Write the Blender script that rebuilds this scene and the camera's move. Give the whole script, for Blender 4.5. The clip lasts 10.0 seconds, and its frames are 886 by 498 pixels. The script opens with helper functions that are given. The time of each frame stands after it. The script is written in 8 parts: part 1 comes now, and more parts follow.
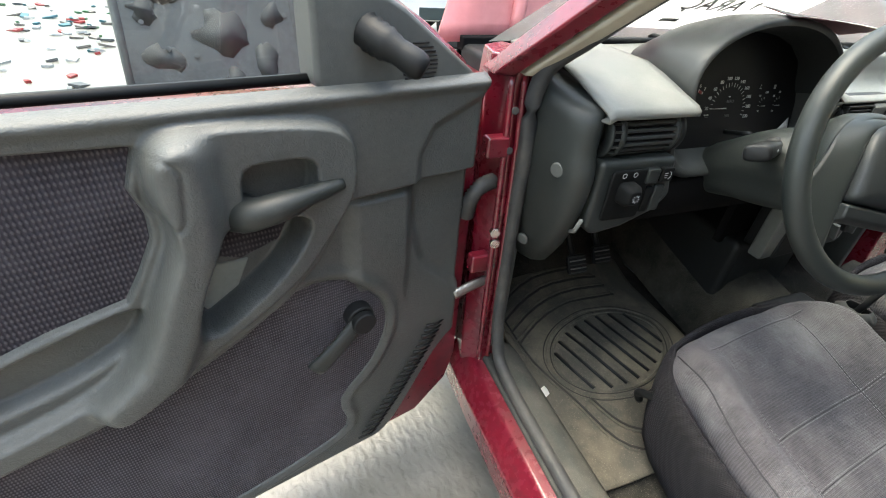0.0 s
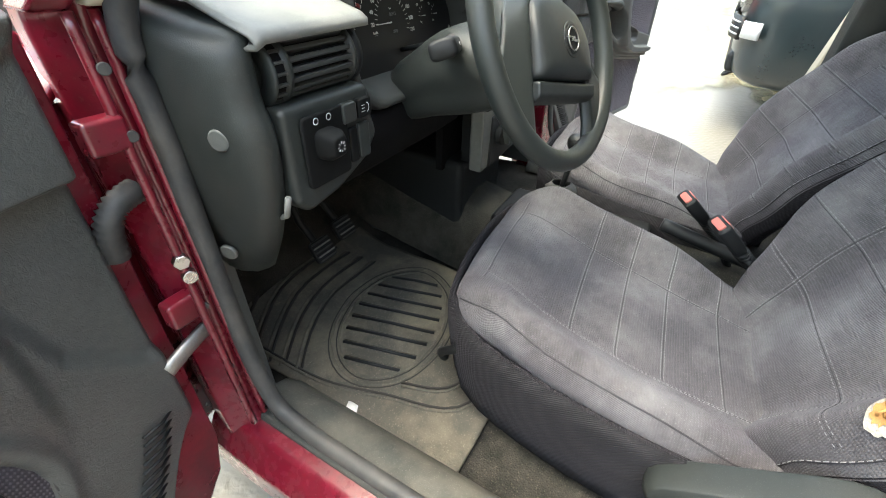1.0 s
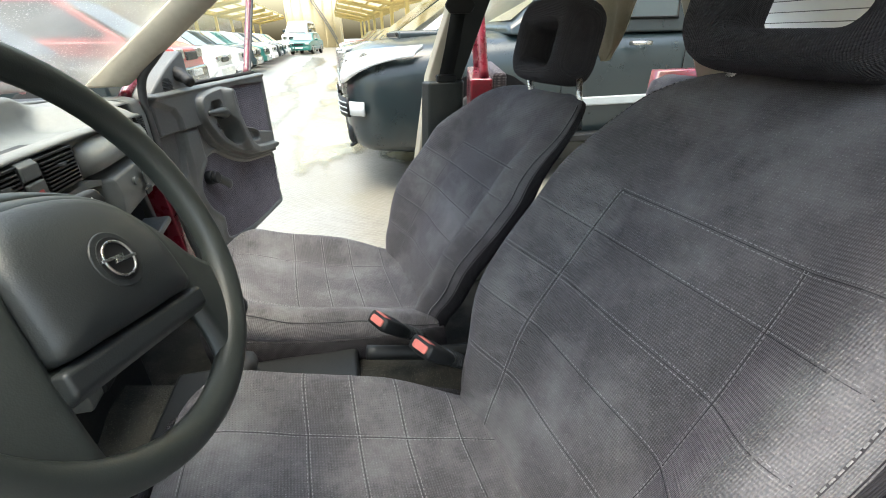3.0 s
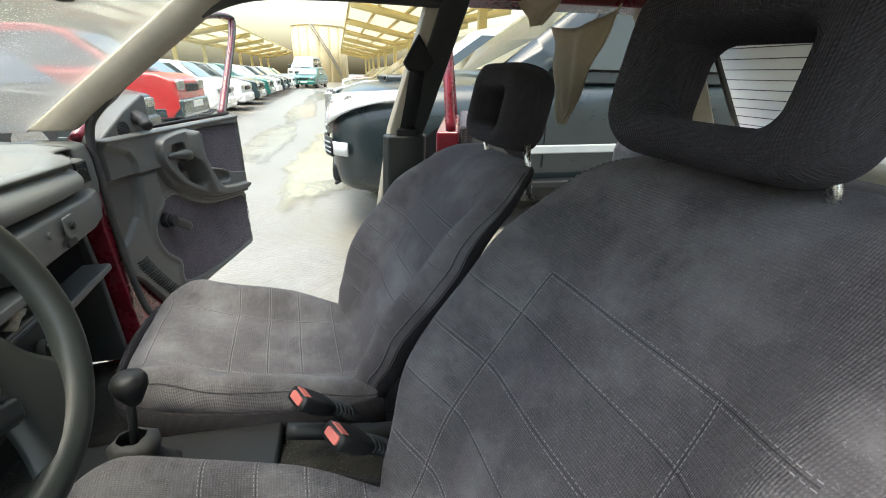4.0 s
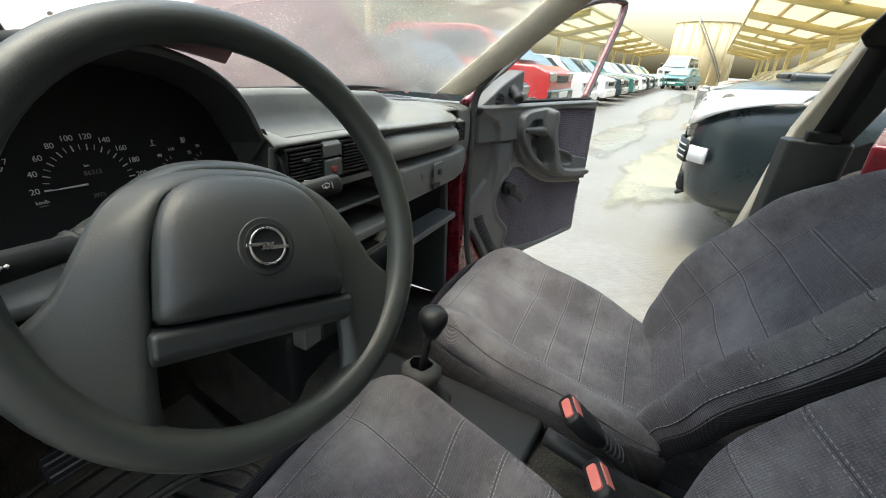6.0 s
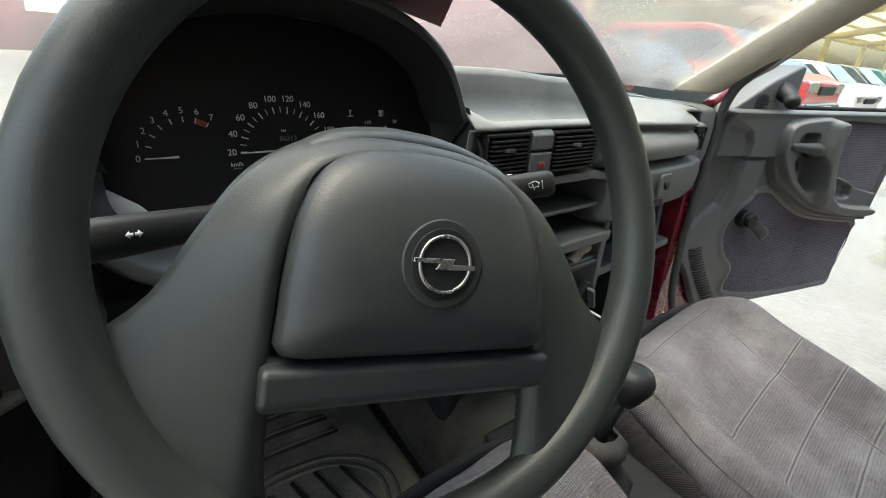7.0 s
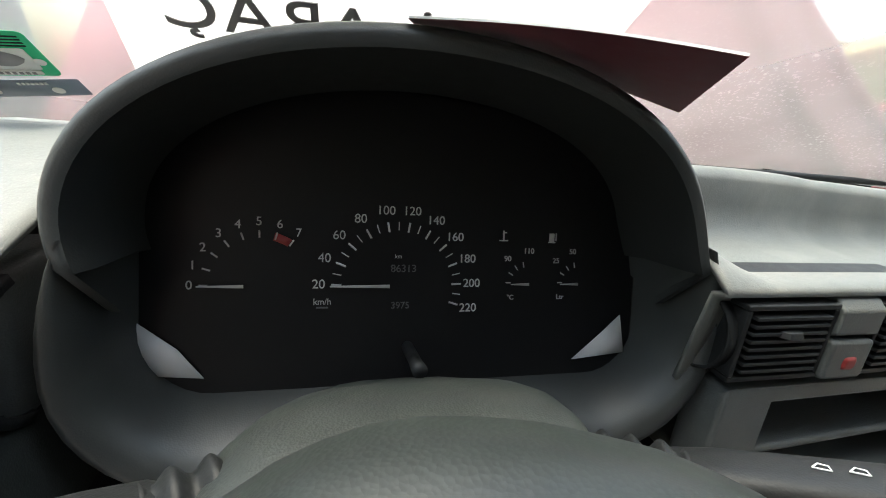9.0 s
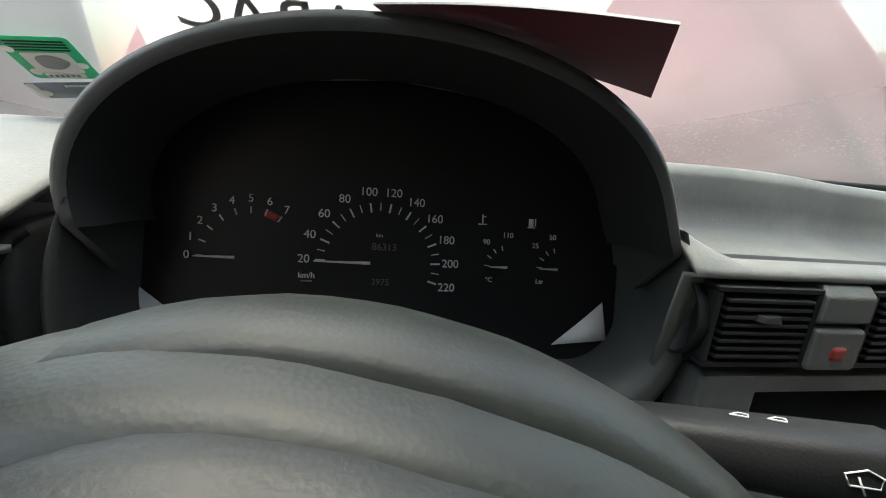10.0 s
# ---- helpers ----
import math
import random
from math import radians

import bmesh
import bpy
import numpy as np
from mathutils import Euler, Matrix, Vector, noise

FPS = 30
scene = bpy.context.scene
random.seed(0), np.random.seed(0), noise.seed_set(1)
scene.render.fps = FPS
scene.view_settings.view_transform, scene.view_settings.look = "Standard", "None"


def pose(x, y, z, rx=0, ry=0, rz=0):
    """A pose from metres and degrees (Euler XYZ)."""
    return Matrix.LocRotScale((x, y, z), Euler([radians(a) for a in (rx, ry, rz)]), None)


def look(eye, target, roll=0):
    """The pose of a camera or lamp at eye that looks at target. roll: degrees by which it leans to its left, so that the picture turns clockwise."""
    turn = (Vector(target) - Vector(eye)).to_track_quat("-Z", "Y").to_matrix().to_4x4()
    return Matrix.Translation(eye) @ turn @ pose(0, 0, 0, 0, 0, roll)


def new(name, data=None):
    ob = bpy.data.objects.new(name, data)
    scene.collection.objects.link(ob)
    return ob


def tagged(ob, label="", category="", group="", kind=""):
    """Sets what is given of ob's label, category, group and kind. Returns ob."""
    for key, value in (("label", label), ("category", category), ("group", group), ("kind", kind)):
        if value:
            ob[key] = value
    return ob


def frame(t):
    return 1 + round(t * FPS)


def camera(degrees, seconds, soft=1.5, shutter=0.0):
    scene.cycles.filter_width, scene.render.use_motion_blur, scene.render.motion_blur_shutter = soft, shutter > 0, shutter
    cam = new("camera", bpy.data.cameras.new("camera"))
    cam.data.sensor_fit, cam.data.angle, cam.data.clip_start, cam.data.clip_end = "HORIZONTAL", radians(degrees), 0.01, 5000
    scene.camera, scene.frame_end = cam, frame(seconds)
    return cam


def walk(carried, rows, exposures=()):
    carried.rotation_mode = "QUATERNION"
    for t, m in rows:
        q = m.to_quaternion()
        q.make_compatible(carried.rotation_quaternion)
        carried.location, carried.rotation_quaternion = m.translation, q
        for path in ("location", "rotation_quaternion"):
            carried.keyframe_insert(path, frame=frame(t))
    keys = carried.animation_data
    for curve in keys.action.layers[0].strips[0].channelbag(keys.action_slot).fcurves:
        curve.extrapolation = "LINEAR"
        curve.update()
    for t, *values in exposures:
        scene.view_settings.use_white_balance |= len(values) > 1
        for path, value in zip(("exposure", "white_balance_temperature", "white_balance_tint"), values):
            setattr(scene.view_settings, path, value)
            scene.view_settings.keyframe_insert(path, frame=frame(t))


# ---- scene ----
cam = camera(91.5, 10.0, soft=1.0)
PATH = [
    (0, (-1.1688, -0.5975, 1.1626), (-0.5379, 0.9214, 0.0246), 4.85),
    (0.5, (-1.1287, -0.5316, 1.1135), (-0.0113, 0.6880, -0.0109), 3.19),
    (1, (-1.0188, -0.4902, 1.0571), (0.3984, 0.3275, -0.0932), 1.08),
    (1.5, (-0.9366, -0.4573, 1.0257), (0.6837, -0.0707, -0.0812), 0.88),
    (2, (-0.8660, -0.4305, 1.0427), (0.8434, -0.3646, 0.0066), -0.33),
    (2.5, (-0.7935, -0.4534, 1.0655), (0.9351, -0.6761, 0.0845), -1.12),
    (3, (-0.7297, -0.5044, 1.1141), (1.0185, -0.8957, 0.2248), -1.28),
    (3.2, (-0.7191, -0.5215, 1.1301), (1.0369, -0.9581, 0.2781), -0.84),
    (4.3, (-0.6448, -0.6770, 1.1608), (1.1967, -1.0194, 0.4597), 1.41),
    (4.5, (-0.6177, -0.6856, 1.1574), (1.2423, -0.8919, 0.4519), 1.99),
    (5, (-0.6025, -0.6607, 1.1346), (1.2402, -0.4021, 0.4014), 3.08),
    (5.2, (-0.6015, -0.6605, 1.1272), (1.2094, -0.2458, 0.3866), 3.20),
    (6.3, (-0.5598, -0.5499, 1.0962), (0.9185, 0.5158, 0.2722), 3.63),
    (6.5, (-0.5447, -0.5146, 1.0898), (0.8241, 0.6807, 0.2546), 4.04),
    (7, (-0.4854, -0.4789, 1.0587), (0.5960, 0.9819, 0.2240), 4.06),
    (7.5, (-0.4360, -0.4092, 1.0432), (0.3924, 1.2413, 0.2752), 4.42),
    (8, (-0.3985, -0.3596, 1.0641), (0.2247, 1.4219, 0.4024), 4.29),
    (8.5, (-0.3997, -0.3042, 1.0691), (0.1497, 1.5038, 0.4138), 5.55),
    (9, (-0.3905, -0.2806, 1.0703), (0.0730, 1.5675, 0.4625), 5.26),
    (9.5, (-0.3792, -0.2770, 1.0726), (-0.0139, 1.5831, 0.4350), 5.15),
    (10, (-0.3501, -0.3109, 1.0484), (-0.0561, 1.5971, 0.5258), 5.00),
]
# the film's own exposure drifts as it looks in and out of the cabin
STOPS = [(0, 2.05), (0.5, 2.45), (1, 2.48), (1.5, 2.55), (2, 2.52), (2.5, 2.31), (3, 2.02), (4.5, 1.75), (5, 1.75), (6.5, 1.64), (7, 1.85), (7.5, 2.2), (8, 2.45), (8.5, 2.06), (9, 1.88), (9.5, 1.9), (10, 1.58)]
walk(cam, [(t, look(eye, target, roll)) for t, eye, target, roll in PATH], [(t, s, 6500, 6) for t, s in STOPS])

# ---------------- light: bright overcast yard ----------------
world = bpy.data.worlds.new("overcast_sky")
scene.world = world
world.use_nodes = True
wn = world.node_tree
sky = wn.nodes.new("ShaderNodeTexSky")
sky.sky_type = "NISHITA"
sky.sun_disc = False
sky.sun_elevation, sky.sun_rotation = radians(76), radians(-45)
sky.air_density, sky.dust_density, sky.ozone_density = 1.8, 5.6, 1.2
wn.links.new(sky.outputs[0], wn.nodes["Background"].inputs[0])
wn.nodes["Background"].inputs[1].default_value = 0.17
sun = new("sun", bpy.data.lights.new("sun", "SUN"))
sun.data.energy, sun.data.angle, sun.data.color = 1.0, radians(60), (0.97, 0.97, 0.88)
sun.matrix_world = look((-1.5, 1.5, 9), (0, 0, 0))

# ---------------- materials ----------------
def material(name, color, rough=0.6, metal=0.0, vary=0.15, scale=6.0, grain=0.0, grain_scale=400.0, dirt=None, dirt_amount=0.0,
             dirt_scale=3.0, sheen=0.0, coat=0.0, transmission=0.0, weave=0.0, weave_scale=260.0, random_tint=0.0, spec=0.5,
             fleck=0.0, fleck_size=0.008, fleck_color=None, wrinkle=0.0, wrinkle_scale=120.0, thread=(0.75, 0.75), woven_uv=False,
             speck=0.0, speck_scale=420.0, speck_color=(0.32, 0.31, 0.28)):
    """A surface: base colour with two scales of variation, fine relief, optional dust, weave and coat."""
    m = bpy.data.materials.new(name)
    m.use_nodes = True
    t = m.node_tree
    b = t.nodes["Principled BSDF"]
    N, L = t.nodes.new, t.links.new
    geo = N("ShaderNodeTexCoord")
    n1 = N("ShaderNodeTexNoise")
    n1.inputs["Scale"].default_value, n1.inputs["Detail"].default_value = scale, 6
    L(geo.outputs["Object"], n1.inputs["Vector"])
    n2 = N("ShaderNodeTexNoise")
    n2.inputs["Scale"].default_value, n2.inputs["Detail"].default_value = scale * 14, 3
    L(geo.outputs["Object"], n2.inputs["Vector"])
    mixn = N("ShaderNodeMath")
    mixn.operation = "MULTIPLY_ADD"
    mixn.inputs[1].default_value = 0.4
    L(n2.outputs[0], mixn.inputs[0])
    mul = N("ShaderNodeMath")
    mul.operation = "MULTIPLY"
    mul.inputs[1].default_value = 0.6
    L(n1.outputs[0], mul.inputs[0])
    L(mul.outputs[0], mixn.inputs[2])
    ramp = N("ShaderNodeMapRange")
    ramp.inputs[1].default_value, ramp.inputs[2].default_value = 0.3, 0.7
    ramp.inputs[3].default_value, ramp.inputs[4].default_value = 1 - vary, 1 + vary
    L(mixn.outputs[0], ramp.inputs[0])
    hue = N("ShaderNodeMix")
    hue.data_type, hue.blend_type = "RGBA", "MULTIPLY"
    hue.inputs["Factor"].default_value = 1.0
    hue.inputs[6].default_value = (*color, 1)
    L(ramp.outputs[0], hue.inputs[7])
    out = hue.outputs[2]
    if random_tint:
        oi = N("ShaderNodeObjectInfo")
        r2 = N("ShaderNodeMapRange")
        r2.inputs[3].default_value, r2.inputs[4].default_value = 1 - random_tint, 1 + random_tint
        L(oi.outputs["Random"], r2.inputs[0])
        h2 = N("ShaderNodeMix")
        h2.data_type, h2.blend_type = "RGBA", "MULTIPLY"
        h2.inputs["Factor"].default_value = 1.0
        L(out, h2.inputs[6])
        L(r2.outputs[0], h2.inputs[7])
        out = h2.outputs[2]
    if dirt:
        n3 = N("ShaderNodeTexNoise")
        n3.inputs["Scale"].default_value, n3.inputs["Detail"].default_value, n3.inputs["Roughness"].default_value = dirt_scale, 8, 0.65
        L(geo.outputs["Object"], n3.inputs["Vector"])
        r3 = N("ShaderNodeMapRange")
        r3.inputs[1].default_value, r3.inputs[2].default_value = 0.45, 0.68
        r3.inputs[4].default_value = dirt_amount
        L(n3.outputs[0], r3.inputs[0])
        h3 = N("ShaderNodeMix")
        h3.data_type = "RGBA"
        L(r3.outputs[0], h3.inputs["Factor"])
        L(out, h3.inputs[6])
        h3.inputs[7].default_value = (*dirt, 1)
        out = h3.outputs[2]
    if speck:
        # dust grains and lint
        n4 = N("ShaderNodeTexNoise")
        n4.inputs["Scale"].default_value, n4.inputs["Detail"].default_value = speck_scale, 2
        L(geo.outputs["Object"], n4.inputs["Vector"])
        r4 = N("ShaderNodeMapRange")
        r4.inputs[1].default_value, r4.inputs[2].default_value, r4.inputs[4].default_value = 0.60, 0.74, speck
        L(n4.outputs[0], r4.inputs[0])
        h4 = N("ShaderNodeMix")
        h4.data_type = "RGBA"
        L(r4.outputs[0], h4.inputs["Factor"])
        L(out, h4.inputs[6])
        h4.inputs[7].default_value = (*speck_color, 1)
        out = h4.outputs[2]
    lattice = None
    if fleck:
        # woven lattice: two slanting sets of threads
        wob = N("ShaderNodeTexNoise")
        wob.inputs["Scale"].default_value = 30.0
        L(geo.outputs["Object"], wob.inputs["Vector"])
        sines = []
        for vec in ((1.0, thread[0], thread[1]), (1.0, -thread[0], -thread[1])):
            dt, ml, sn = N("ShaderNodeVectorMath"), N("ShaderNodeMath"), N("ShaderNodeMath")
            dt.operation, ml.operation, sn.operation = "DOT_PRODUCT", "MULTIPLY_ADD", "SINE"
            dt.inputs[1].default_value = vec
            ml.inputs[1].default_value = 2 * math.pi / fleck_size
            L(geo.outputs["UV" if woven_uv else "Object"], dt.inputs[0])
            L(dt.outputs["Value"], ml.inputs[0])
            L(wob.outputs[0], ml.inputs[2])
            L(ml.outputs[0], sn.inputs[0])
            sines.append(sn)
        pr, mr = N("ShaderNodeMath"), N("ShaderNodeMapRange")
        pr.operation = "MULTIPLY"
        L(sines[0].outputs[0], pr.inputs[0])
        L(sines[1].outputs[0], pr.inputs[1])
        mr.inputs[1].default_value, mr.inputs[2].default_value, mr.inputs[4].default_value = 0.05, 0.75, fleck
        L(pr.outputs[0], mr.inputs[0])
        hf = N("ShaderNodeMix")
        hf.data_type = "RGBA"
        L(mr.outputs[0], hf.inputs["Factor"])
        L(out, hf.inputs[6])
        hf.inputs[7].default_value = (*(fleck_color or color), 1)
        out = hf.outputs[2]
        lattice = pr
    L(out, b.inputs["Base Color"])
    rr = N("ShaderNodeMapRange")
    rr.inputs[1].default_value, rr.inputs[2].default_value = 0.3, 0.7
    rr.inputs[3].default_value, rr.inputs[4].default_value = max(0.02, rough * 0.85), min(1, rough * 1.15)
    L(mixn.outputs[0], rr.inputs[0])
    L(rr.outputs[0], b.inputs["Roughness"])
    b.inputs["Metallic"].default_value = metal
    b.inputs["Specular IOR Level"].default_value = spec
    b.inputs["Coat Weight"].default_value = coat
    b.inputs["Coat Roughness"].default_value = 0.08
    b.inputs["Transmission Weight"].default_value = transmission
    if sheen:
        b.inputs["Sheen Weight"].default_value, b.inputs["Sheen Roughness"].default_value = sheen, 0.45
        b.inputs["Sheen Tint"].default_value = (0.85, 0.82, 0.95, 1)
    heights = []
    if grain:
        v = N("ShaderNodeTexVoronoi")
        v.inputs["Scale"].default_value = grain_scale
        L(geo.outputs["Object"], v.inputs["Vector"])
        heights.append((v.outputs["Distance"], grain, 0.002))
    if wrinkle:
        v = N("ShaderNodeTexNoise")
        v.inputs["Scale"].default_value, v.inputs["Detail"].default_value, v.inputs["Distortion"].default_value = wrinkle_scale, 4, 1.5
        L(geo.outputs["Object"], v.inputs["Vector"])
        heights.append((v.outputs[0], wrinkle, 0.004))
    if weave and lattice is None:
        w1, w2 = N("ShaderNodeTexWave"), N("ShaderNodeTexWave")
        for w, d in ((w1, "X"), (w2, "DIAGONAL")):
            w.bands_direction = d
            w.inputs["Scale"].default_value = weave_scale / 20
            w.inputs["Distortion"].default_value = 2.5
            w.inputs["Detail Scale"].default_value = 3.0
            L(geo.outputs["Object"], w.inputs["Vector"])
        mx = N("ShaderNodeMath")
        mx.operation = "MULTIPLY"
        L(w1.outputs[1], mx.inputs[0])
        L(w2.outputs[1], mx.inputs[1])
        heights.append((mx.outputs[0], weave, 0.002))
    if lattice is not None and weave:
        heights.append((lattice.outputs[0], weave, 0.0012))
    last = None
    for sock, amount, dist in heights:
        bump = N("ShaderNodeBump")
        bump.inputs["Distance"].default_value, bump.inputs["Strength"].default_value = dist, amount
        L(sock, bump.inputs["Height"])
        if last is not None:
            L(last, bump.inputs["Normal"])
        last = bump.outputs[0]
    if last is not None:
        L(last, b.inputs["Normal"])
    return m


PLASTIC = material("grained_grey_plastic", (0.082, 0.088, 0.084), 0.46, vary=0.2, grain=0.10, grain_scale=900, wrinkle=0.10, wrinkle_scale=220, dirt=(0.12, 0.12, 0.108), dirt_amount=0.22, dirt_scale=5, spec=0.45, speck=0.09, speck_scale=650)
# paler than PLASTIC: sky light from the windscreen is in the base colour, plus dust
PLASTIC_TOP = material("skylit_dash_plastic", (0.135, 0.142, 0.134), 0.50, spec=0.42, vary=0.14, grain=0.10, grain_scale=900, wrinkle=0.10, wrinkle_scale=200, dirt=(0.30, 0.29, 0.26), dirt_amount=0.35, dirt_scale=6, speck=0.12, speck_scale=600, speck_color=(0.42, 0.41, 0.37))
DARK_PLASTIC = material("dark_grained_plastic", (0.021, 0.025, 0.0235), 0.48, vary=0.2, grain=0.10, grain_scale=900, wrinkle=0.08, wrinkle_scale=220, dirt=(0.07, 0.07, 0.062), dirt_amount=0.2, dirt_scale=5, spec=0.4, speck=0.06, speck_scale=650)
BLACK = material("black_plastic", (0.010, 0.011, 0.0115), 0.52, vary=0.2, grain=0.06, grain_scale=800, spec=0.28)
# near-black for gaps and recesses: their shade is put into the colour
MATTE = material("matte_recess_shade", (0.005, 0.005, 0.0055), 0.9, vary=0.3, scale=12, spec=0.1)
RUBBER = material("seal_rubber", (0.03, 0.032, 0.033), 0.6, vary=0.3, scale=20, dirt=(0.14, 0.13, 0.11), dirt_amount=0.4, dirt_scale=9)
VELOUR = material("grey_velour", (0.076, 0.071, 0.0745), 0.95, vary=0.32, scale=6, sheen=0.12, weave=0.5, fleck=0.36, fleck_size=0.0058, fleck_color=(0.150, 0.145, 0.153), thread=(0.62, 0.0), woven_uv=True, wrinkle=0.25, wrinkle_scale=60, dirt=(0.23, 0.225, 0.225), dirt_amount=0.6, dirt_scale=5, spec=0.15, speck=0.35, speck_scale=520, speck_color=(0.36, 0.35, 0.35))
VELOUR_SIDE = material("ribbed_side_velour", (0.019, 0.018, 0.020), 0.95, vary=0.25, scale=8, sheen=0.04, weave=0.7, fleck=0.35, fleck_size=0.0075, thread=(0.8, 0.8), fleck_color=(0.045, 0.043, 0.045), spec=0.1, speck=0.10, speck_scale=520, speck_color=(0.2, 0.195, 0.19))
HEADCLOTH = material("headrest_velour", (0.036, 0.035, 0.038), 0.95, vary=0.3, scale=9, sheen=0.08, weave=0.8, fleck=0.35, fleck_size=0.006, fleck_color=(0.075, 0.072, 0.076), wrinkle=0.2, wrinkle_scale=60, spec=0.12, speck=0.2, speck_scale=520, speck_color=(0.25, 0.245, 0.245))
DOORCLOTH = material("door_cloth", (0.028, 0.025, 0.030), 0.95, vary=0.35, scale=9, sheen=0.15, weave=0.6, fleck=0.6, fleck_size=0.0095, thread=(0.0, 0.55), fleck_color=(0.120, 0.110, 0.116), dirt=(0.075, 0.07, 0.08), dirt_amount=0.5, dirt_scale=8, spec=0.15)
DOORCLOTH_FINE = material("fine_door_cloth", (0.036, 0.033, 0.038), 0.95, vary=0.4, scale=7, sheen=0.15, weave=0.5, fleck=0.75, fleck_size=0.0075, thread=(0.0, 0.6), fleck_color=(0.14, 0.13, 0.142), dirt=(0.085, 0.08, 0.09), dirt_amount=0.55, dirt_scale=6, spec=0.15)
LEATHER = material("leather_grained_trim", (0.066, 0.071, 0.068), 0.42, vary=0.25, scale=7, grain=0.10, grain_scale=700, wrinkle=0.28, wrinkle_scale=150, dirt=(0.10, 0.10, 0.09), dirt_amount=0.25, spec=0.5, speck=0.09, speck_scale=650)
PALE_PLASTIC = material("pale_grey_plastic", (0.20, 0.215, 0.195), 0.6, vary=0.15, scale=9, grain=0.08, grain_scale=700)
CREASE = material("seam_crease", (0.052, 0.050, 0.054), 0.95, vary=0.3, scale=60, spec=0.05)
STITCH = material("stitched_thread", (0.23, 0.225, 0.23), 0.9, vary=0.45, scale=160, spec=0.1)
RED = material("red_car_paint", (0.150, 0.006, 0.018), 0.28, vary=0.22, scale=5, coat=0.6, dirt=(0.035, 0.014, 0.014), dirt_amount=0.75, dirt_scale=9, speck=0.25, speck_scale=200, speck_color=(0.16, 0.10, 0.08))
BEIGE = material("beige_trim", (0.40, 0.37, 0.29), 0.7, vary=0.1, scale=5, grain=0.15, grain_scale=500, dirt=(0.25, 0.22, 0.16), dirt_amount=0.3)
MAT_RUBBER = material("dusty_rubber_mat", (0.062, 0.058, 0.046), 0.8, vary=0.3, scale=7, wrinkle=0.3, wrinkle_scale=160, dirt=(0.20, 0.17, 0.115), dirt_amount=0.7, dirt_scale=6, speck=0.35, speck_scale=300, speck_color=(0.30, 0.26, 0.19))
SCUFF = material("dusty_sill_plastic", (0.052, 0.055, 0.050), 0.7, vary=0.25, scale=9, grain=0.1, grain_scale=700, dirt=(0.15, 0.14, 0.115), dirt_amount=0.6, dirt_scale=7, spec=0.25, speck=0.3, speck_scale=500)
CARPET = material("dusty_carpet", (0.020, 0.0195, 0.0175), 0.98, vary=0.4, scale=20, grain=0.6, grain_scale=260, dirt=(0.085, 0.077, 0.060), dirt_amount=0.5, dirt_scale=5, spec=0.1, speck=0.4, speck_scale=420, speck_color=(0.22, 0.195, 0.15))
CHROME = material("dull_chrome", (0.5, 0.5, 0.48), 0.28, metal=1.0, vary=0.08, scale=30)
STEEL = material("worn_steel", (0.32, 0.31, 0.29), 0.45, metal=0.8, vary=0.3, scale=40)
WHITE_PRINT = material("white_print", (0.72, 0.72, 0.70), 0.6, vary=0.05)
ORANGE = material("red_print", (0.20, 0.02, 0.018), 0.5, vary=0.08, scale=40)
CLUSTER = material("cluster_face", (0.006, 0.006, 0.0064), 0.42, vary=0.2, spec=0.22)
CONCRETE = material("wet_concrete", (0.172, 0.166, 0.147), 0.34, vary=0.35, scale=0.9, grain=0.35, grain_scale=60, wrinkle=0.5, wrinkle_scale=22, weave=0.5, weave_scale=230, dirt=(0.15, 0.14, 0.105), dirt_amount=0.75, dirt_scale=1.1, speck=0.5, speck_scale=45, speck_color=(0.10, 0.095, 0.08))
PAPER = material("white_paper", (0.62, 0.62, 0.60), 0.8, vary=0.04)
FOAM = material("torn_foam", (0.40, 0.37, 0.31), 0.95, vary=0.35, scale=60, grain=0.6, grain_scale=300)
YELLOW = material("cream_painted_steel", (0.62, 0.50, 0.22), 0.6, vary=0.12, scale=1.0)
TANK = material("cream_tank_wall", (0.66, 0.55, 0.33), 0.75, vary=0.12, scale=0.4, dirt=(0.4, 0.33, 0.2), dirt_amount=0.4, dirt_scale=0.3)


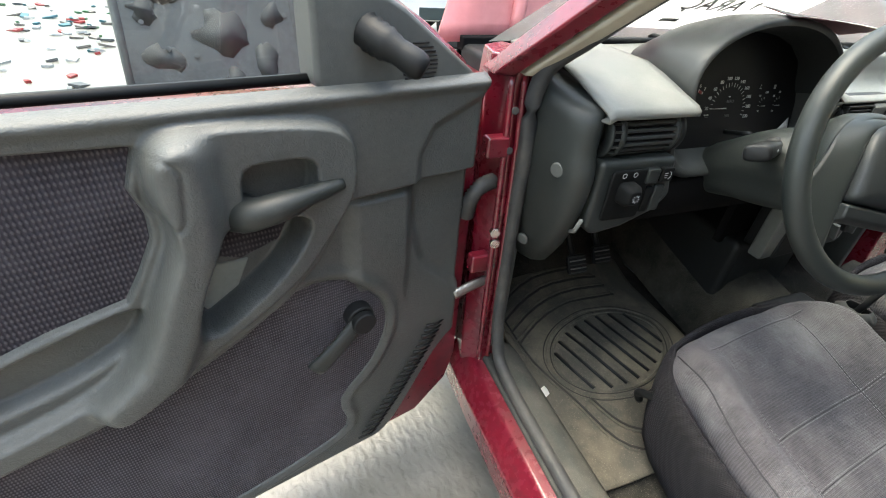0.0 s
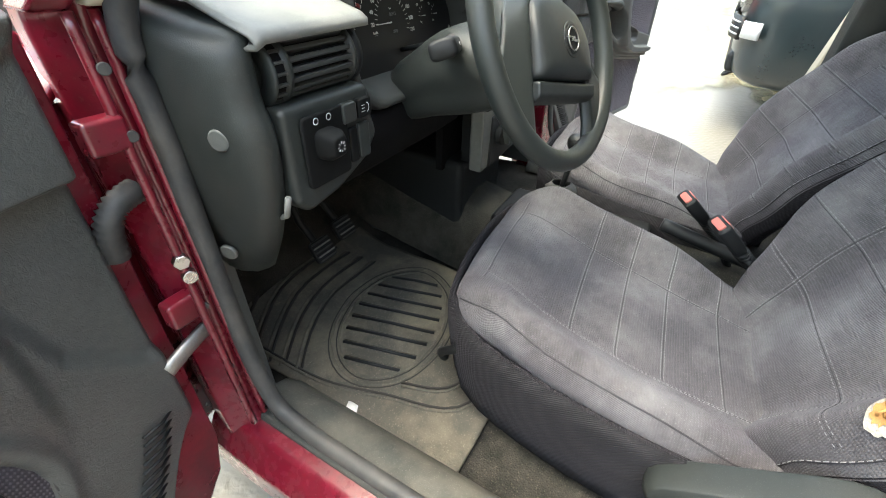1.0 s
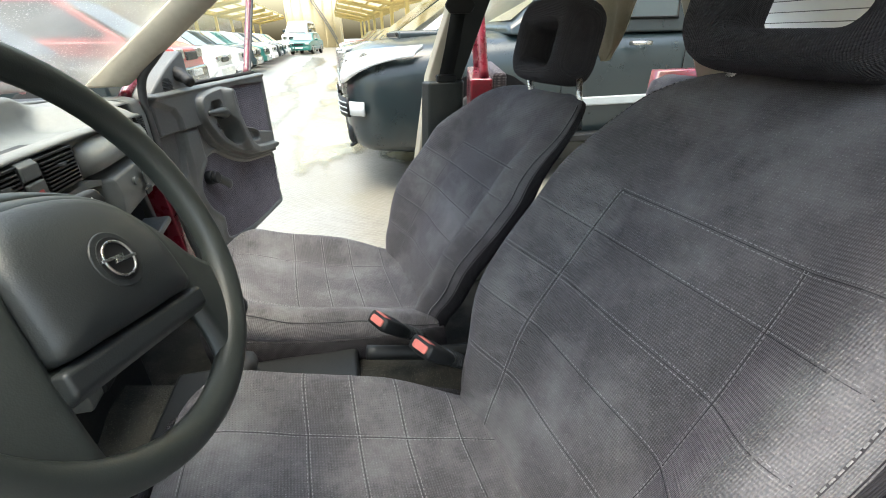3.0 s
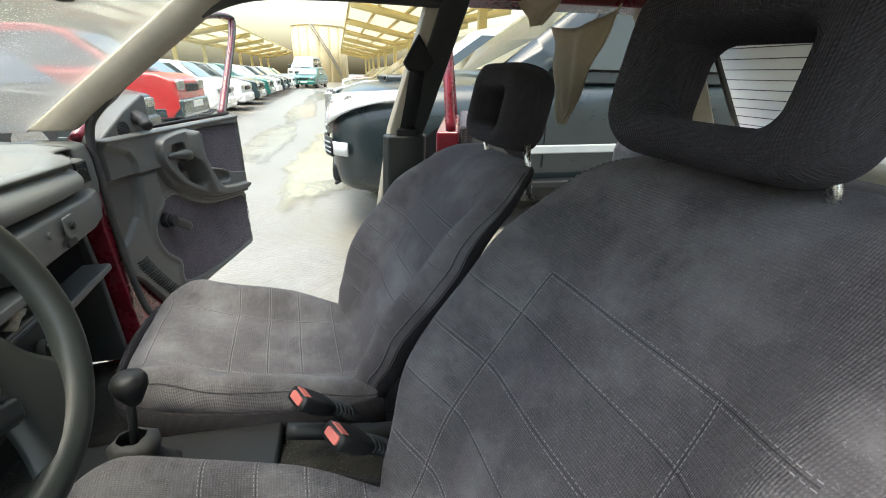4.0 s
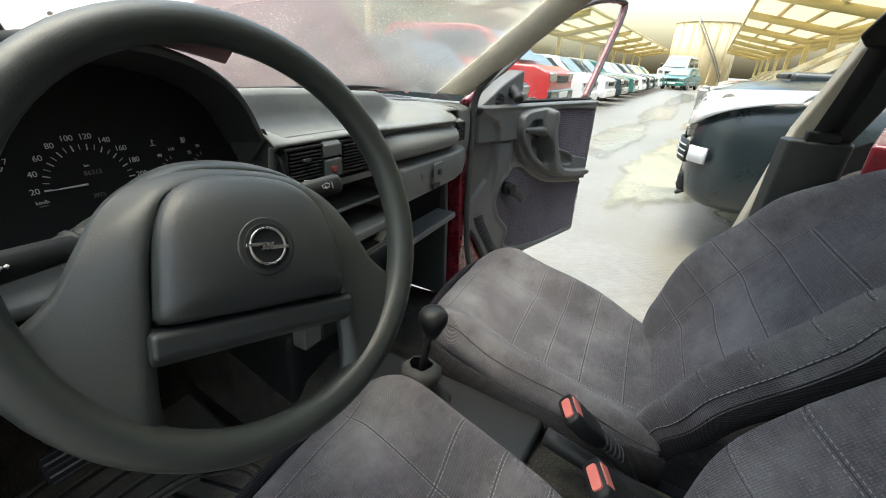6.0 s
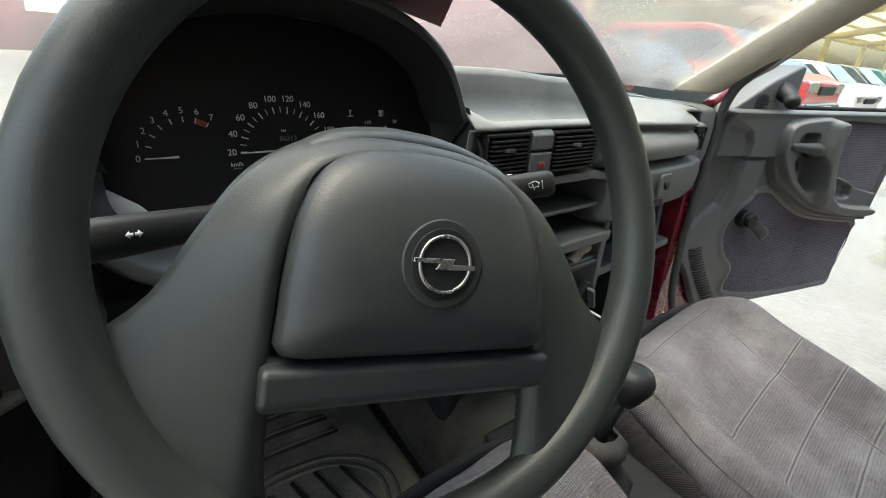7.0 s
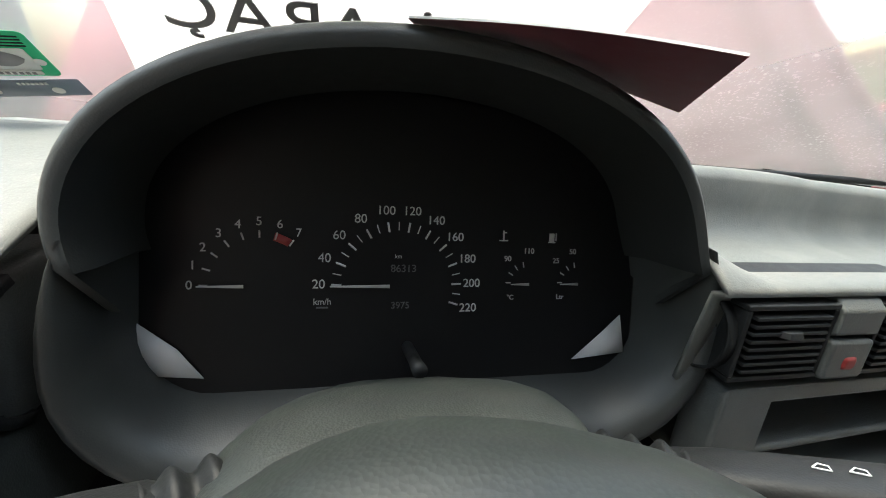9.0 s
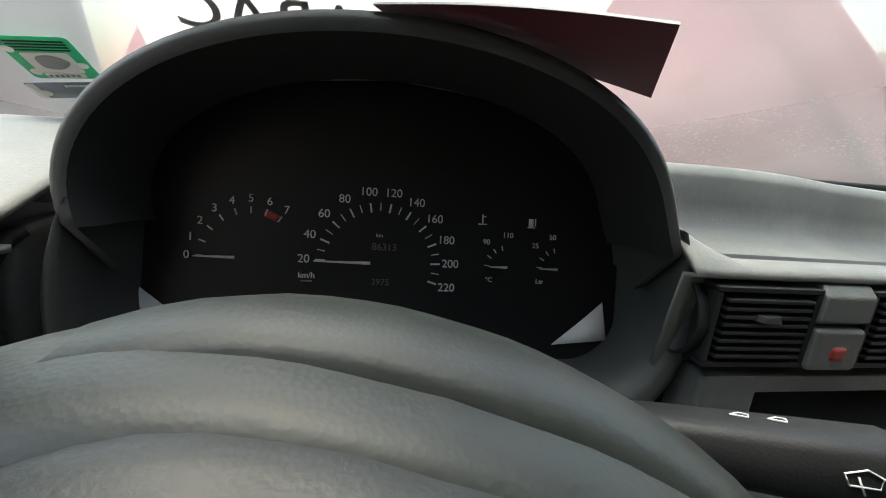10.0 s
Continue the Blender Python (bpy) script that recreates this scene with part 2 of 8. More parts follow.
def clear_glass(name, tint, rough=0.0, fog=0.0, drops=0.0, blur=0.0):
    """Window glass: mostly clear, with a gloss; fog mixes in a pale diffuse film."""
    m = bpy.data.materials.new(name)
    m.use_nodes = True
    t = m.node_tree
    t.nodes.clear()
    N, L = t.nodes.new, t.links.new
    out, tr, gl, mix, fr = (N("ShaderNodeOutputMaterial"), N("ShaderNodeBsdfTransparent"), N("ShaderNodeBsdfGlossy"), N("ShaderNodeMixShader"),
                            N("ShaderNodeLayerWeight"))
    tr.inputs[0].default_value = (*tint, 1)
    gl.inputs["Roughness"].default_value = rough
    # gloss grows towards grazing angles, the same from both sides of the pane
    pw, sc = N("ShaderNodeMath"), N("ShaderNodeMath")
    pw.operation, sc.operation = "POWER", "MULTIPLY_ADD"
    fr.inputs[0].default_value, pw.inputs[1].default_value = 0.5, 4.0
    sc.inputs[1].default_value, sc.inputs[2].default_value = 0.6, 0.04
    L(fr.outputs["Facing"], pw.inputs[0])
    L(pw.outputs[0], sc.inputs[0])
    L(sc.outputs[0], mix.inputs[0])
    seen_through = tr.outputs[0]
    if blur:
        # condensation scatters what is seen through the pane
        rf, mb = N("ShaderNodeBsdfRefraction"), N("ShaderNodeMixShader")
        rf.inputs["Color"].default_value = (*tint, 1)
        rf.inputs["Roughness"].default_value, rf.inputs["IOR"].default_value = 0.34, 1.12
        mb.inputs[0].default_value = blur
        L(tr.outputs[0], mb.inputs[1])
        L(rf.outputs[0], mb.inputs[2])
        seen_through = mb.outputs[0]
    L(seen_through, mix.inputs[1])
    L(gl.outputs[0], mix.inputs[2])
    last = mix.outputs[0]
    if fog:
        co, no, mr, df, m2 = N("ShaderNodeTexCoord"), N("ShaderNodeTexNoise"), N("ShaderNodeMapRange"), N("ShaderNodeBsdfTranslucent"), N("ShaderNodeMixShader")
        no.inputs["Scale"].default_value, no.inputs["Detail"].default_value = 3.0, 8
        mr.inputs[1].default_value, mr.inputs[2].default_value, mr.inputs[3].default_value, mr.inputs[4].default_value = 0.3, 0.7, fog * 0.5, fog
        L(co.outputs["Object"], no.inputs["Vector"])
        L(no.outputs[0], mr.inputs[0])
        L(mr.outputs[0], m2.inputs[0])
        df.inputs[0].default_value = (0.8, 0.82, 0.8, 1)
        L(last, m2.inputs[1])
        L(df.outputs[0], m2.inputs[2])
        last = m2.outputs[0]
    if drops:
        # rain drops: small bright beads, thicker in patches
        co, n1, n2, a1, a2, pr, dt, m3 = (N("ShaderNodeTexCoord"), N("ShaderNodeTexNoise"), N("ShaderNodeTexNoise"), N("ShaderNodeMapRange"), N("ShaderNodeMapRange"),
                                          N("ShaderNodeMath"), N("ShaderNodeBsdfTranslucent"), N("ShaderNodeMixShader"))
        n1.inputs["Scale"].default_value, n2.inputs["Scale"].default_value = 260.0, 5.0
        a1.inputs[1].default_value, a1.inputs[2].default_value = 0.58, 0.66
        a2.inputs[1].default_value, a2.inputs[2].default_value, a2.inputs[4].default_value = 0.42, 0.62, drops
        pr.operation = "MULTIPLY"
        for nz, ar in ((n1, a1), (n2, a2)):
            L(co.outputs["Object"], nz.inputs["Vector"])
            L(nz.outputs[0], ar.inputs[0])
        L(a1.outputs[0], pr.inputs[0])
        L(a2.outputs[0], pr.inputs[1])
        L(pr.outputs[0], m3.inputs[0])
        L(last, m3.inputs[1])
        L(dt.outputs[0], m3.inputs[2])
        dt.inputs[0].default_value = (0.7, 0.72, 0.7, 1)
        last = m3.outputs[0]
    L(last, out.inputs[0])
    return m


GLASS = clear_glass("rain_spotted_glass", (0.93, 0.96, 0.94), drops=0.55)
WINDSCREEN = clear_glass("misted_windscreen", (0.92, 0.95, 0.94), fog=0.13, drops=0.10, blur=0.6)
REAR_GLASS = clear_glass("misted_rear_glass", (0.95, 0.97, 0.95), fog=0.55, drops=0.2, blur=0.8)


# ---------------- building helpers ----------------
V = Vector


def thing(name, place, label, category, group="", kind=""):
    """An Empty at the base of a thing; its parts hang from it."""
    return tagged(new(name), label, category, group, kind) if place is None else put_at(tagged(new(name), label, category, group, kind), place)


def put_at(ob, place):
    ob.location = place
    return ob


def base_of(ob):
    """Where an unturned chain of parents stands."""
    at = V((0, 0, 0))
    while ob is not None:
        at += ob.location
        ob = ob.parent
    return at


def mesh_object(name, verts, faces, mat, parent=None, label="", smooth=True, bevel=0.0, subsurf=0, solid=0.0, at=None):
    """Links a mesh given in world metres. With a parent it becomes its part."""
    origin = base_of(parent) if parent is not None else V(at or (0, 0, 0))
    me = bpy.data.meshes.new(name)
    me.from_pydata([tuple(V(v) - origin) for v in verts], [], [tuple(f) for f in faces])
    bm = bmesh.new()
    bm.from_mesh(me)
    bmesh.ops.recalc_face_normals(bm, faces=bm.faces)
    bm.to_mesh(me)
    bm.free()
    me.materials.append(mat)
    if smooth:
        me.shade_smooth()
    ob = new(name, me)
    if parent is not None:
        ob.parent = parent
    else:
        ob.location = origin
    if solid:
        s = ob.modifiers.new("solid", "SOLIDIFY")
        s.thickness, s.offset = solid, 0
    if bevel:
        b = ob.modifiers.new("bevel", "BEVEL")
        b.width, b.segments, b.limit_method, b.angle_limit = bevel, 2, "ANGLE", radians(35)
        b.harden_normals = True
    if subsurf:
        s = ob.modifiers.new("smooth", "SUBSURF")
        s.levels = s.render_levels = subsurf
    if label:
        ob["label"] = label
    return ob


def axes(origin, right, up):
    """A local frame: right, up and their normal (right x up)."""
    r = V(right).normalized()
    n = r.cross(V(up)).normalized()
    u = n.cross(r)
    m = Matrix((r, u, n)).transposed().to_4x4()
    m.translation = V(origin)
    return m


def box(name, lo, hi, mat, parent=None, label="", bevel=0.004, m=None, **kw):
    (x0, y0, z0), (x1, y1, z1) = lo, hi
    vs = [V(p) for p in ((x0, y0, z0), (x1, y0, z0), (x1, y1, z0), (x0, y1, z0), (x0, y0, z1), (x1, y0, z1), (x1, y1, z1), (x0, y1, z1))]
    if m is not None:
        vs = [m @ v for v in vs]
    fs = [(0, 3, 2, 1), (4, 5, 6, 7), (0, 1, 5, 4), (1, 2, 6, 5), (2, 3, 7, 6), (3, 0, 4, 7)]
    return mesh_object(name, vs, fs, mat, parent, label, bevel=bevel, **kw)


def prism(name, poly, depth, mat, m, parent=None, label="", bevel=0.003, hole=None, **kw):
    """A flat outline in a local frame, given thickness along the frame's normal from 0 to depth; hole: an inner outline with as many points."""
    n = len(poly)
    ring = [V((x, y, 0)) for x, y in poly]
    vs = [m @ v for v in ring] + [m @ (v + V((0, 0, depth))) for v in ring]
    if hole:
        inner = [V((x, y, 0)) for x, y in hole]
        vs += [m @ v for v in inner] + [m @ (v + V((0, 0, depth))) for v in inner]
        fs = []
        for i in range(n):
            j = (i + 1) % n
            fs += [(i, j, n + j, n + i), (2 * n + j, 2 * n + i, 3 * n + i, 3 * n + j), (j, i, 2 * n + i, 2 * n + j), (n + i, n + j, 3 * n + j, 3 * n + i)]
    else:
        fs = [tuple(range(n - 1, -1, -1)), tuple(range(n, 2 * n))] + [(i, (i + 1) % n, n + (i + 1) % n, n + i) for i in range(n)]
    return mesh_object(name, vs, fs, mat, parent, label, bevel=bevel, **kw)


def loft(name, rings, mat, parent=None, label="", ring_closed=True, caps=True, loop=False, mapped=False, **kw):
    """Skins rings of equally many points."""
    n, k = len(rings[0]), len(rings)
    vs = [V(p) for r in rings for p in r]
    fs = []
    for a in range(k if loop else k - 1):
        b = (a + 1) % k
        for i in range(n if ring_closed else n - 1):
            j = (i + 1) % n
            fs.append((a * n + i, a * n + j, b * n + j, b * n + i))
    if caps and ring_closed and not loop:
        fs += [tuple(range(n - 1, -1, -1)), tuple((k - 1) * n + i for i in range(n))]
    ob = mesh_object(name, vs, fs, mat, parent, label, **kw)
    if mapped:
        # cloth map: metres across and along the skin
        mid = n // 2
        along_ = [0.0]
        for a in range(1, k):
            along_.append(along_[-1] + (vs[a * n + mid] - vs[(a - 1) * n + mid]).length)
        place = []
        for a in range(k):
            row = [0.0]
            for i in range(1, n):
                row.append(row[-1] + (vs[a * n + i] - vs[a * n + i - 1]).length)
            place += [(q - row[mid], along_[a]) for q in row]
        layer = ob.data.uv_layers.new(name="cloth")
        for lp in ob.data.loops:
            layer.data[lp.index].uv = place[lp.vertex_index]
    return ob


def smooth_path(pts, steps=6, closed=False):
    """Catmull-Rom through the points."""
    p = [V(q) for q in pts]
    k = len(p)
    out = []
    for i in range(k if closed else k - 1):
        a, b, c, d = (p[(i - 1) % k], p[i], p[(i + 1) % k], p[(i + 2) % k]) if closed else (p[max(i - 1, 0)], p[i], p[i + 1], p[min(i + 2, k - 1)])
        for s in range(steps):
            t = s / steps
            out.append(0.5 * (2 * b + (c - a) * t + (2 * a - 5 * b + 4 * c - d) * t * t + (3 * b - a - 3 * c + d) * t ** 3))
    if not closed:
        out.append(p[-1])
    return out


def tube(name, pts, radius, mat, parent=None, label="", seg=10, closed=False, flat=1.0, up=(0, 0, 1), **kw):
    """A rod along a path; radius: one number, or one for each point. flat squeezes it along up."""
    k = len(pts)
    pts = [V(p) for p in pts]
    rings = []
    for i, p in enumerate(pts):
        t = (pts[(i + 1) % k] - pts[i - 1]) if closed else (pts[min(i + 1, k - 1)] - pts[max(i - 1, 0)])
        t.normalize()
        a = t.cross(V(up))
        if a.length < 1e-3:
            a = t.cross(V((1, 0, 0)))
        a.normalize()
        b = a.cross(t)
        r = radius[i] if isinstance(radius, (list, tuple)) else radius
        rings.append([p + r * (math.cos(q) * a + math.sin(q) * b * flat) for q in (2 * math.pi * s / seg for s in range(seg))])
    return loft(name, rings, mat, parent, label, loop=closed, **kw)


def disc(name, centre, normal, radius, depth, mat, parent=None, label="", seg=24, bevel=0.0015, squash=1.0, **kw):
    """A short round boss whose back is at centre and whose front stands depth along the normal."""
    n = V(normal).normalized()
    r = n.cross(V((0, 0, 1)))
    r = r.normalized() if r.length > 1e-3 else V((1, 0, 0))
    u = r.cross(n)
    m = Matrix((r, u, n)).transposed().to_4x4()
    m.translation = V(centre)
    poly = [(radius * math.cos(2 * math.pi * i / seg), radius * squash * math.sin(2 * math.pi * i / seg)) for i in range(seg)]
    return prism(name, poly, depth, mat, m, parent, label, bevel=bevel, **kw)


def sheet(name, fn, nu, nv, mat, parent=None, label="", solid=0.0, **kw):
    """A surface fn(u, v), u and v from 0 to 1."""
    vs = [fn(i / nu, j / nv) for j in range(nv + 1) for i in range(nu + 1)]
    fs = [(j * (nu + 1) + i, j * (nu + 1) + i + 1, (j + 1) * (nu + 1) + i + 1, (j + 1) * (nu + 1) + i) for j in range(nv) for i in range(nu)]
    return mesh_object(name, vs, fs, mat, parent, label, solid=solid, **kw)


def rounded(w, h, r, n=5, cx=0.0, cy=0.0):
    """A rounded rectangle's outline."""
    out = []
    for qx, qy, a0 in ((1, 1, 0), (-1, 1, 90), (-1, -1, 180), (1, -1, 270)):
        for i in range(n + 1):
            a = radians(a0 + 90 * i / n)
            out.append((cx + qx * (w / 2 - r) + r * math.cos(a), cy + qy * (h / 2 - r) + r * math.sin(a)))
    return out


def ease(t):
    t = min(1.0, max(0.0, t))
    return t * t * (3 - 2 * t)


def lerp(a, b, t):
    return a + (b - a) * t


def table(x, *pairs):
    """Piecewise-smooth value at x from (x, value) pairs."""
    for (x0, v0), (x1, v1) in zip(pairs, pairs[1:]):
        if x <= x1:
            return lerp(v0, v1, ease((x - x0) / (x1 - x0)) if x > x0 else 0)
    return pairs[-1][1]


def spline(x, *pairs):
    """A smooth value at x through (x, value) pairs."""
    if x <= pairs[0][0]:
        return pairs[0][1]
    k = len(pairs)
    for i in range(k - 1):
        (x0, v0), (x1, v1) = pairs[i], pairs[i + 1]
        if x <= x1:
            xa, va = pairs[max(i - 1, 0)]
            xb, vb = pairs[min(i + 2, k - 1)]
            d, t = x1 - x0, (x - x0) / (x1 - x0)
            m0, m1 = (v1 - va) / (x1 - xa) * d, (vb - v0) / (xb - x0) * d
            return (2 * t ** 3 - 3 * t * t + 1) * v0 + (t ** 3 - 2 * t * t + t) * m0 + (3 * t * t - 2 * t ** 3) * v1 + (t ** 3 - t * t) * m1
    return pairs[-1][1]


def dashes(name, pts, ups, width, mat, parent, length=0.0042, gap=0.0026):
    """A row of single stitches along a line, as one mesh."""
    vs, fs, run = [], [], 0.0
    for p, q, up in zip(pts, pts[1:], ups):
        d = q - p
        size = d.length
        if size < 1e-6:
            continue
        d = d / size
        side = d.cross(up).normalized() * (width / 2)
        at_ = -run
        while at_ < size:
            a, b = p + d * max(at_, 0.0), p + d * min(at_ + length, size)
            if at_ + length > 0 and (b - a).length > 0.0008:
                k = len(vs)
                vs += [a - side, a + side, b + side, b - side, a.lerp(b, 0.3) + up * width * 0.6, a.lerp(b, 0.7) + up * width * 0.6]
                fs += [(k, k + 1, k + 4), (k + 1, k + 2, k + 5, k + 4), (k + 2, k + 3, k + 5), (k + 3, k, k + 4, k + 5)]
            at_ += length + gap
        run = size - (at_ - length - gap)
    return mesh_object(name, vs, fs, mat, parent)


def words(name, text, size, m, mat, parent=None, align="CENTER", mirrored=False, thick=0.0004):
    """Printed characters in a local frame, as a mesh."""
    cu = bpy.data.curves.new(name, "FONT")
    cu.body, cu.size, cu.align_x, cu.align_y, cu.extrude = text, size, align, "CENTER", thick
    tmp = bpy.data.objects.new(name, cu)
    scene.collection.objects.link(tmp)
    bpy.context.view_layer.update()
    me = bpy.data.meshes.new_from_object(tmp.evaluated_get(bpy.context.evaluated_depsgraph_get()))
    bpy.data.objects.remove(tmp)
    flip = Matrix.Diagonal((-1, 1, 1, 1)) if mirrored else Matrix.Identity(4)
    origin = base_of(parent) if parent is not None else V((0, 0, 0))
    me.transform(Matrix.Translation(-origin) @ m @ flip)
    me.materials.clear()
    me.materials.append(mat)
    ob = new(name, me)
    if parent is not None:
        ob.parent = parent
    return ob


# ---------------- car shell (structure of the place) ----------------
def side_frame(name, sx, paint_label):
    """A front door opening: A-post, screen pillar, sill and rubber seal. sx: -1 driver's side, +1 passenger's side."""
    x0 = -0.775 if sx < 0 else 0.735
    shell = thing(name, (x0, 0.05, 0.2), paint_label, "car body", kind="structure")
    # lower A-post
    post = [(x0 + sx * 0.03, 0.13), (x0 + sx * 0.045, 0.06), (x0 + sx * 0.01, 0.015), (x0 - sx * 0.035, 0.02), (x0 - sx * 0.045, 0.10), (x0 - sx * 0.02, 0.16)]
    loft("a_post", [[(x, y + dy, z) for x, y in post] for z, dy in ((0.22, 0.0), (0.45, 0.02), (0.75, 0.03)) + (((0.98, 0.05), (1.03, 0.04)) if sx < 0 else ((0.90, 0.05), (0.935, 0.05)))], RED, shell, bevel=0.006)
    # screen pillar from the scuttle to the roof
    top_z = 1.40 if sx < 0 else 1.355
    foot, head = V((x0, 0.10 if sx < 0 else 0.13, 1.0)), V((x0 - sx * 0.17, -0.40, top_z))
    pil = [(0.05 * sx, 0.03), (0.055 * sx, -0.03), (0.022 * sx, -0.045), (0.012 * sx, 0.0), (0.022 * sx, 0.04)]
    loft("screen_pillar", [[foot.lerp(head, t) + V((a, b, 0.0)) for a, b in pil] for t in (0, 0.3, 0.6, 0.85, 1)], RED, shell, bevel=0.005)
    inn = [(0.012 * sx, 0.060), (0.018 * sx, -0.050), (-0.008 * sx, -0.058), (-0.030 * sx, -0.034), (-0.034 * sx, 0.01), (-0.024 * sx, 0.052)]
    loft("pillar_trim", [[foot.lerp(head, t) + V((a, b, -0.004)) for a, b in inn] for t in (0.02, 0.3, 0.6, 0.85, 1)], BEIGE, shell, "beige plastic pillar trim", bevel=0.006)
    # kick panel beside the footwell
    prism("kick_panel", [(0.07, 0.30), (0.42, 0.30), (0.42, 0.98), (0.11, 0.98), (0.08, 0.62)], 0.02, PLASTIC, axes((x0 - sx * (0.05 if sx < 0 else 0.075), 0, 0), (0, 1, 0), (0, 0, 1)), shell, "dark grey kick panel", bevel=0.006)
    # sill
    sill = [(x0 + sx * 0.06, 0.20), (x0 + sx * 0.065, 0.28), (x0 + sx * 0.03, 0.335), (x0 - sx * 0.03, 0.345), (x0 - sx * 0.055, 0.315), (x0 - sx * 0.055, 0.2)]
    loft("sill", [[(x, y, z) for x, z in sill] for y in (0.13, 0.0, -0.5, -1.05)], RED, shell, bevel=0.008)
    loft("scuff_plate", [[(x0 + sx * a, y, z) for a, z in ((0.005, 0.345), (0.0, 0.353), (-0.05, 0.354), (-0.085, 0.340), (-0.115, 0.300), (-0.12, 0.28), (0.0, 0.28))] for y in (-1.0, -0.6, -0.2, 0.02, 0.06)], SCUFF, shell, "dusty grey sill cover", bevel=0.004)
    # door seal: round the opening
    xs = x0 - sx * 0.012
    line = [(xs, -1.0, 0.36), (xs, -0.3, 0.36), (xs, -0.06, 0.37), (xs, 0.005, 0.43), (xs, 0.03, 0.6), (xs, 0.035, 0.85), (xs, 0.03, 1.0), (xs - sx * 0.03, -0.04, 1.08), (xs - sx * 0.09, -0.2, 1.21), (xs - sx * 0.15, -0.40, top_z - 0.045), (xs - sx * 0.17, -0.6, top_z - 0.025), (xs - sx * 0.17, -0.95, top_z - 0.03)]
    tube("door_seal", smooth_path(line, 6), 0.015 if sx < 0 else 0.011, RUBBER, shell, "black rubber door seal", seg=8)
    # roof rail and B-post
    loft("roof_rail", [[(x0 - sx * 0.17 + a, y, top_z + b) for a, b in ((0.04 * sx, -0.03), (0.03 * sx, 0.02), (-0.04 * sx, 0.03), (-0.05 * sx, -0.02))] for y in (-0.38, -0.8, -1.3, -1.70)], RED, shell, bevel=0.008)
    bp = [(0.03 * sx, 0.045), (0.03 * sx, -0.055), (-0.03 * sx, -0.048), (-0.035 * sx, 0.0), (-0.02 * sx, 0.04)]
    loft("b_post", [[(x0 + a - sx * dx, (-0.81 if sx > 0 else -0.98) + dy + b, z) for a, b in bp] for z, dx, dy in ((0.25, 0.0, 0.06), (0.7, 0.0, 0.03), (1.0, 0.02, -0.02), (top_z, 0.17, -0.12))], BEIGE if sx > 0 else RED, shell, bevel=0.006)
    if sx > 0:
        loft("post_trim", [[(x0 + a - dx, -0.81 + dy + b, z) for a, b in ((-0.040, 0.012), (-0.046, -0.01), (-0.042, -0.06), (-0.02, -0.064), (-0.02, 0.012))] for z, dx, dy in ((0.985, 0.02, -0.02), (top_z - 0.02, 0.166, -0.117))], DARK_PLASTIC, shell, "dark upper post trim", bevel=0.005)
    return shell


def wing(name, sx):
    x0 = -0.775 if sx < 0 else 0.735
    w = thing(name, (x0, 0.5, 0.3), "dark red front wing beside the open bonnet", "car wing", kind="structure")
    loft("wing_panel", [[(x0 + sx * a, y, z) for a, z in ((0.10, 0.30), (0.115, 0.55), (0.105, 0.76), (0.075, 0.885), (0.02, 0.935), (-0.06, 0.945))] for y in (0.135, 0.3, 0.7, 1.2)], RED, w, ring_closed=False, solid=0.012)
    loft("wing_return", [[(x0 + sx * a, y, z) for a, y in ((0.10, 0.135), (0.05, 0.15), (-0.03, 0.17))] for z in (0.30, 0.6, 0.90)], RED, w, ring_closed=False, solid=0.008)
    return w


wing("front_wing_driver", -1)
wing("front_wing_passenger", 1)
shell_driver = side_frame("body_side_driver", -1, "dark red car body side round the open driver's door")
shell_passenger = side_frame("body_side_passenger", 1, "dark red car body side round the open passenger door")
# post details on the driver's side
disc("bolt", (-0.80, 0.035, 0.715), (-0.3, -1, 0), 0.011, 0.012, CHROME, shell_driver, "zinc striker bolt", seg=6)
disc("bolt", (-0.797, 0.035, 0.69), (-0.3, -1, 0), 0.010, 0.014, CHROME, shell_driver, seg=12)
box("hinge", (-0.84, 0.035, 0.612), (-0.795, 0.062, 0.655), RED, shell_driver, "red painted door hinge", bevel=0.006)
box("hinge", (-0.84, 0.035, 0.866), (-0.795, 0.062, 0.905), RED, shell_driver, bevel=0.006)
boot = smooth_path([(-0.805, 0.060, 0.812), (-0.835, 0.050, 0.808), (-0.852, 0.050, 0.785), (-0.855, 0.058, 0.745)], 9)
tube("wiring_gaiter", boot, [0.016 if i % 2 else 0.012 for i in range(len(boot))], RUBBER, shell_driver, "ribbed rubber wiring gaiter", seg=12)

tube("check_strap", smooth_path([(-0.79, 0.055, 0.575), (-0.83, 0.045, 0.572), (-0.87, 0.040, 0.560)], 4), 0.007, STEEL, shell_driver, "rusty steel check strap", seg=6, flat=2.0)
for dx_, dy_ in ((0.004, 0.010), (-0.022, 0.006)):
    tube("post_fold", smooth_path([(-0.775 + dx_, 0.012 + dy_, 0.36), (-0.778 + dx_, 0.022 + dy_, 0.6), (-0.780 + dx_, 0.034 + dy_, 0.85), (-0.778 + dx_, 0.05 + dy_, 1.0)], 5), 0.006, RED, shell_driver, seg=8)
for zz in (0.50, 0.63, 0.88, 0.95):
    disc("plug", (-0.795, 0.030 + 0.02 * (zz - 0.5), zz), (-0.3, -1, 0), 0.007, 0.004, RUBBER, shell_driver, "small rubber plug", seg=10)

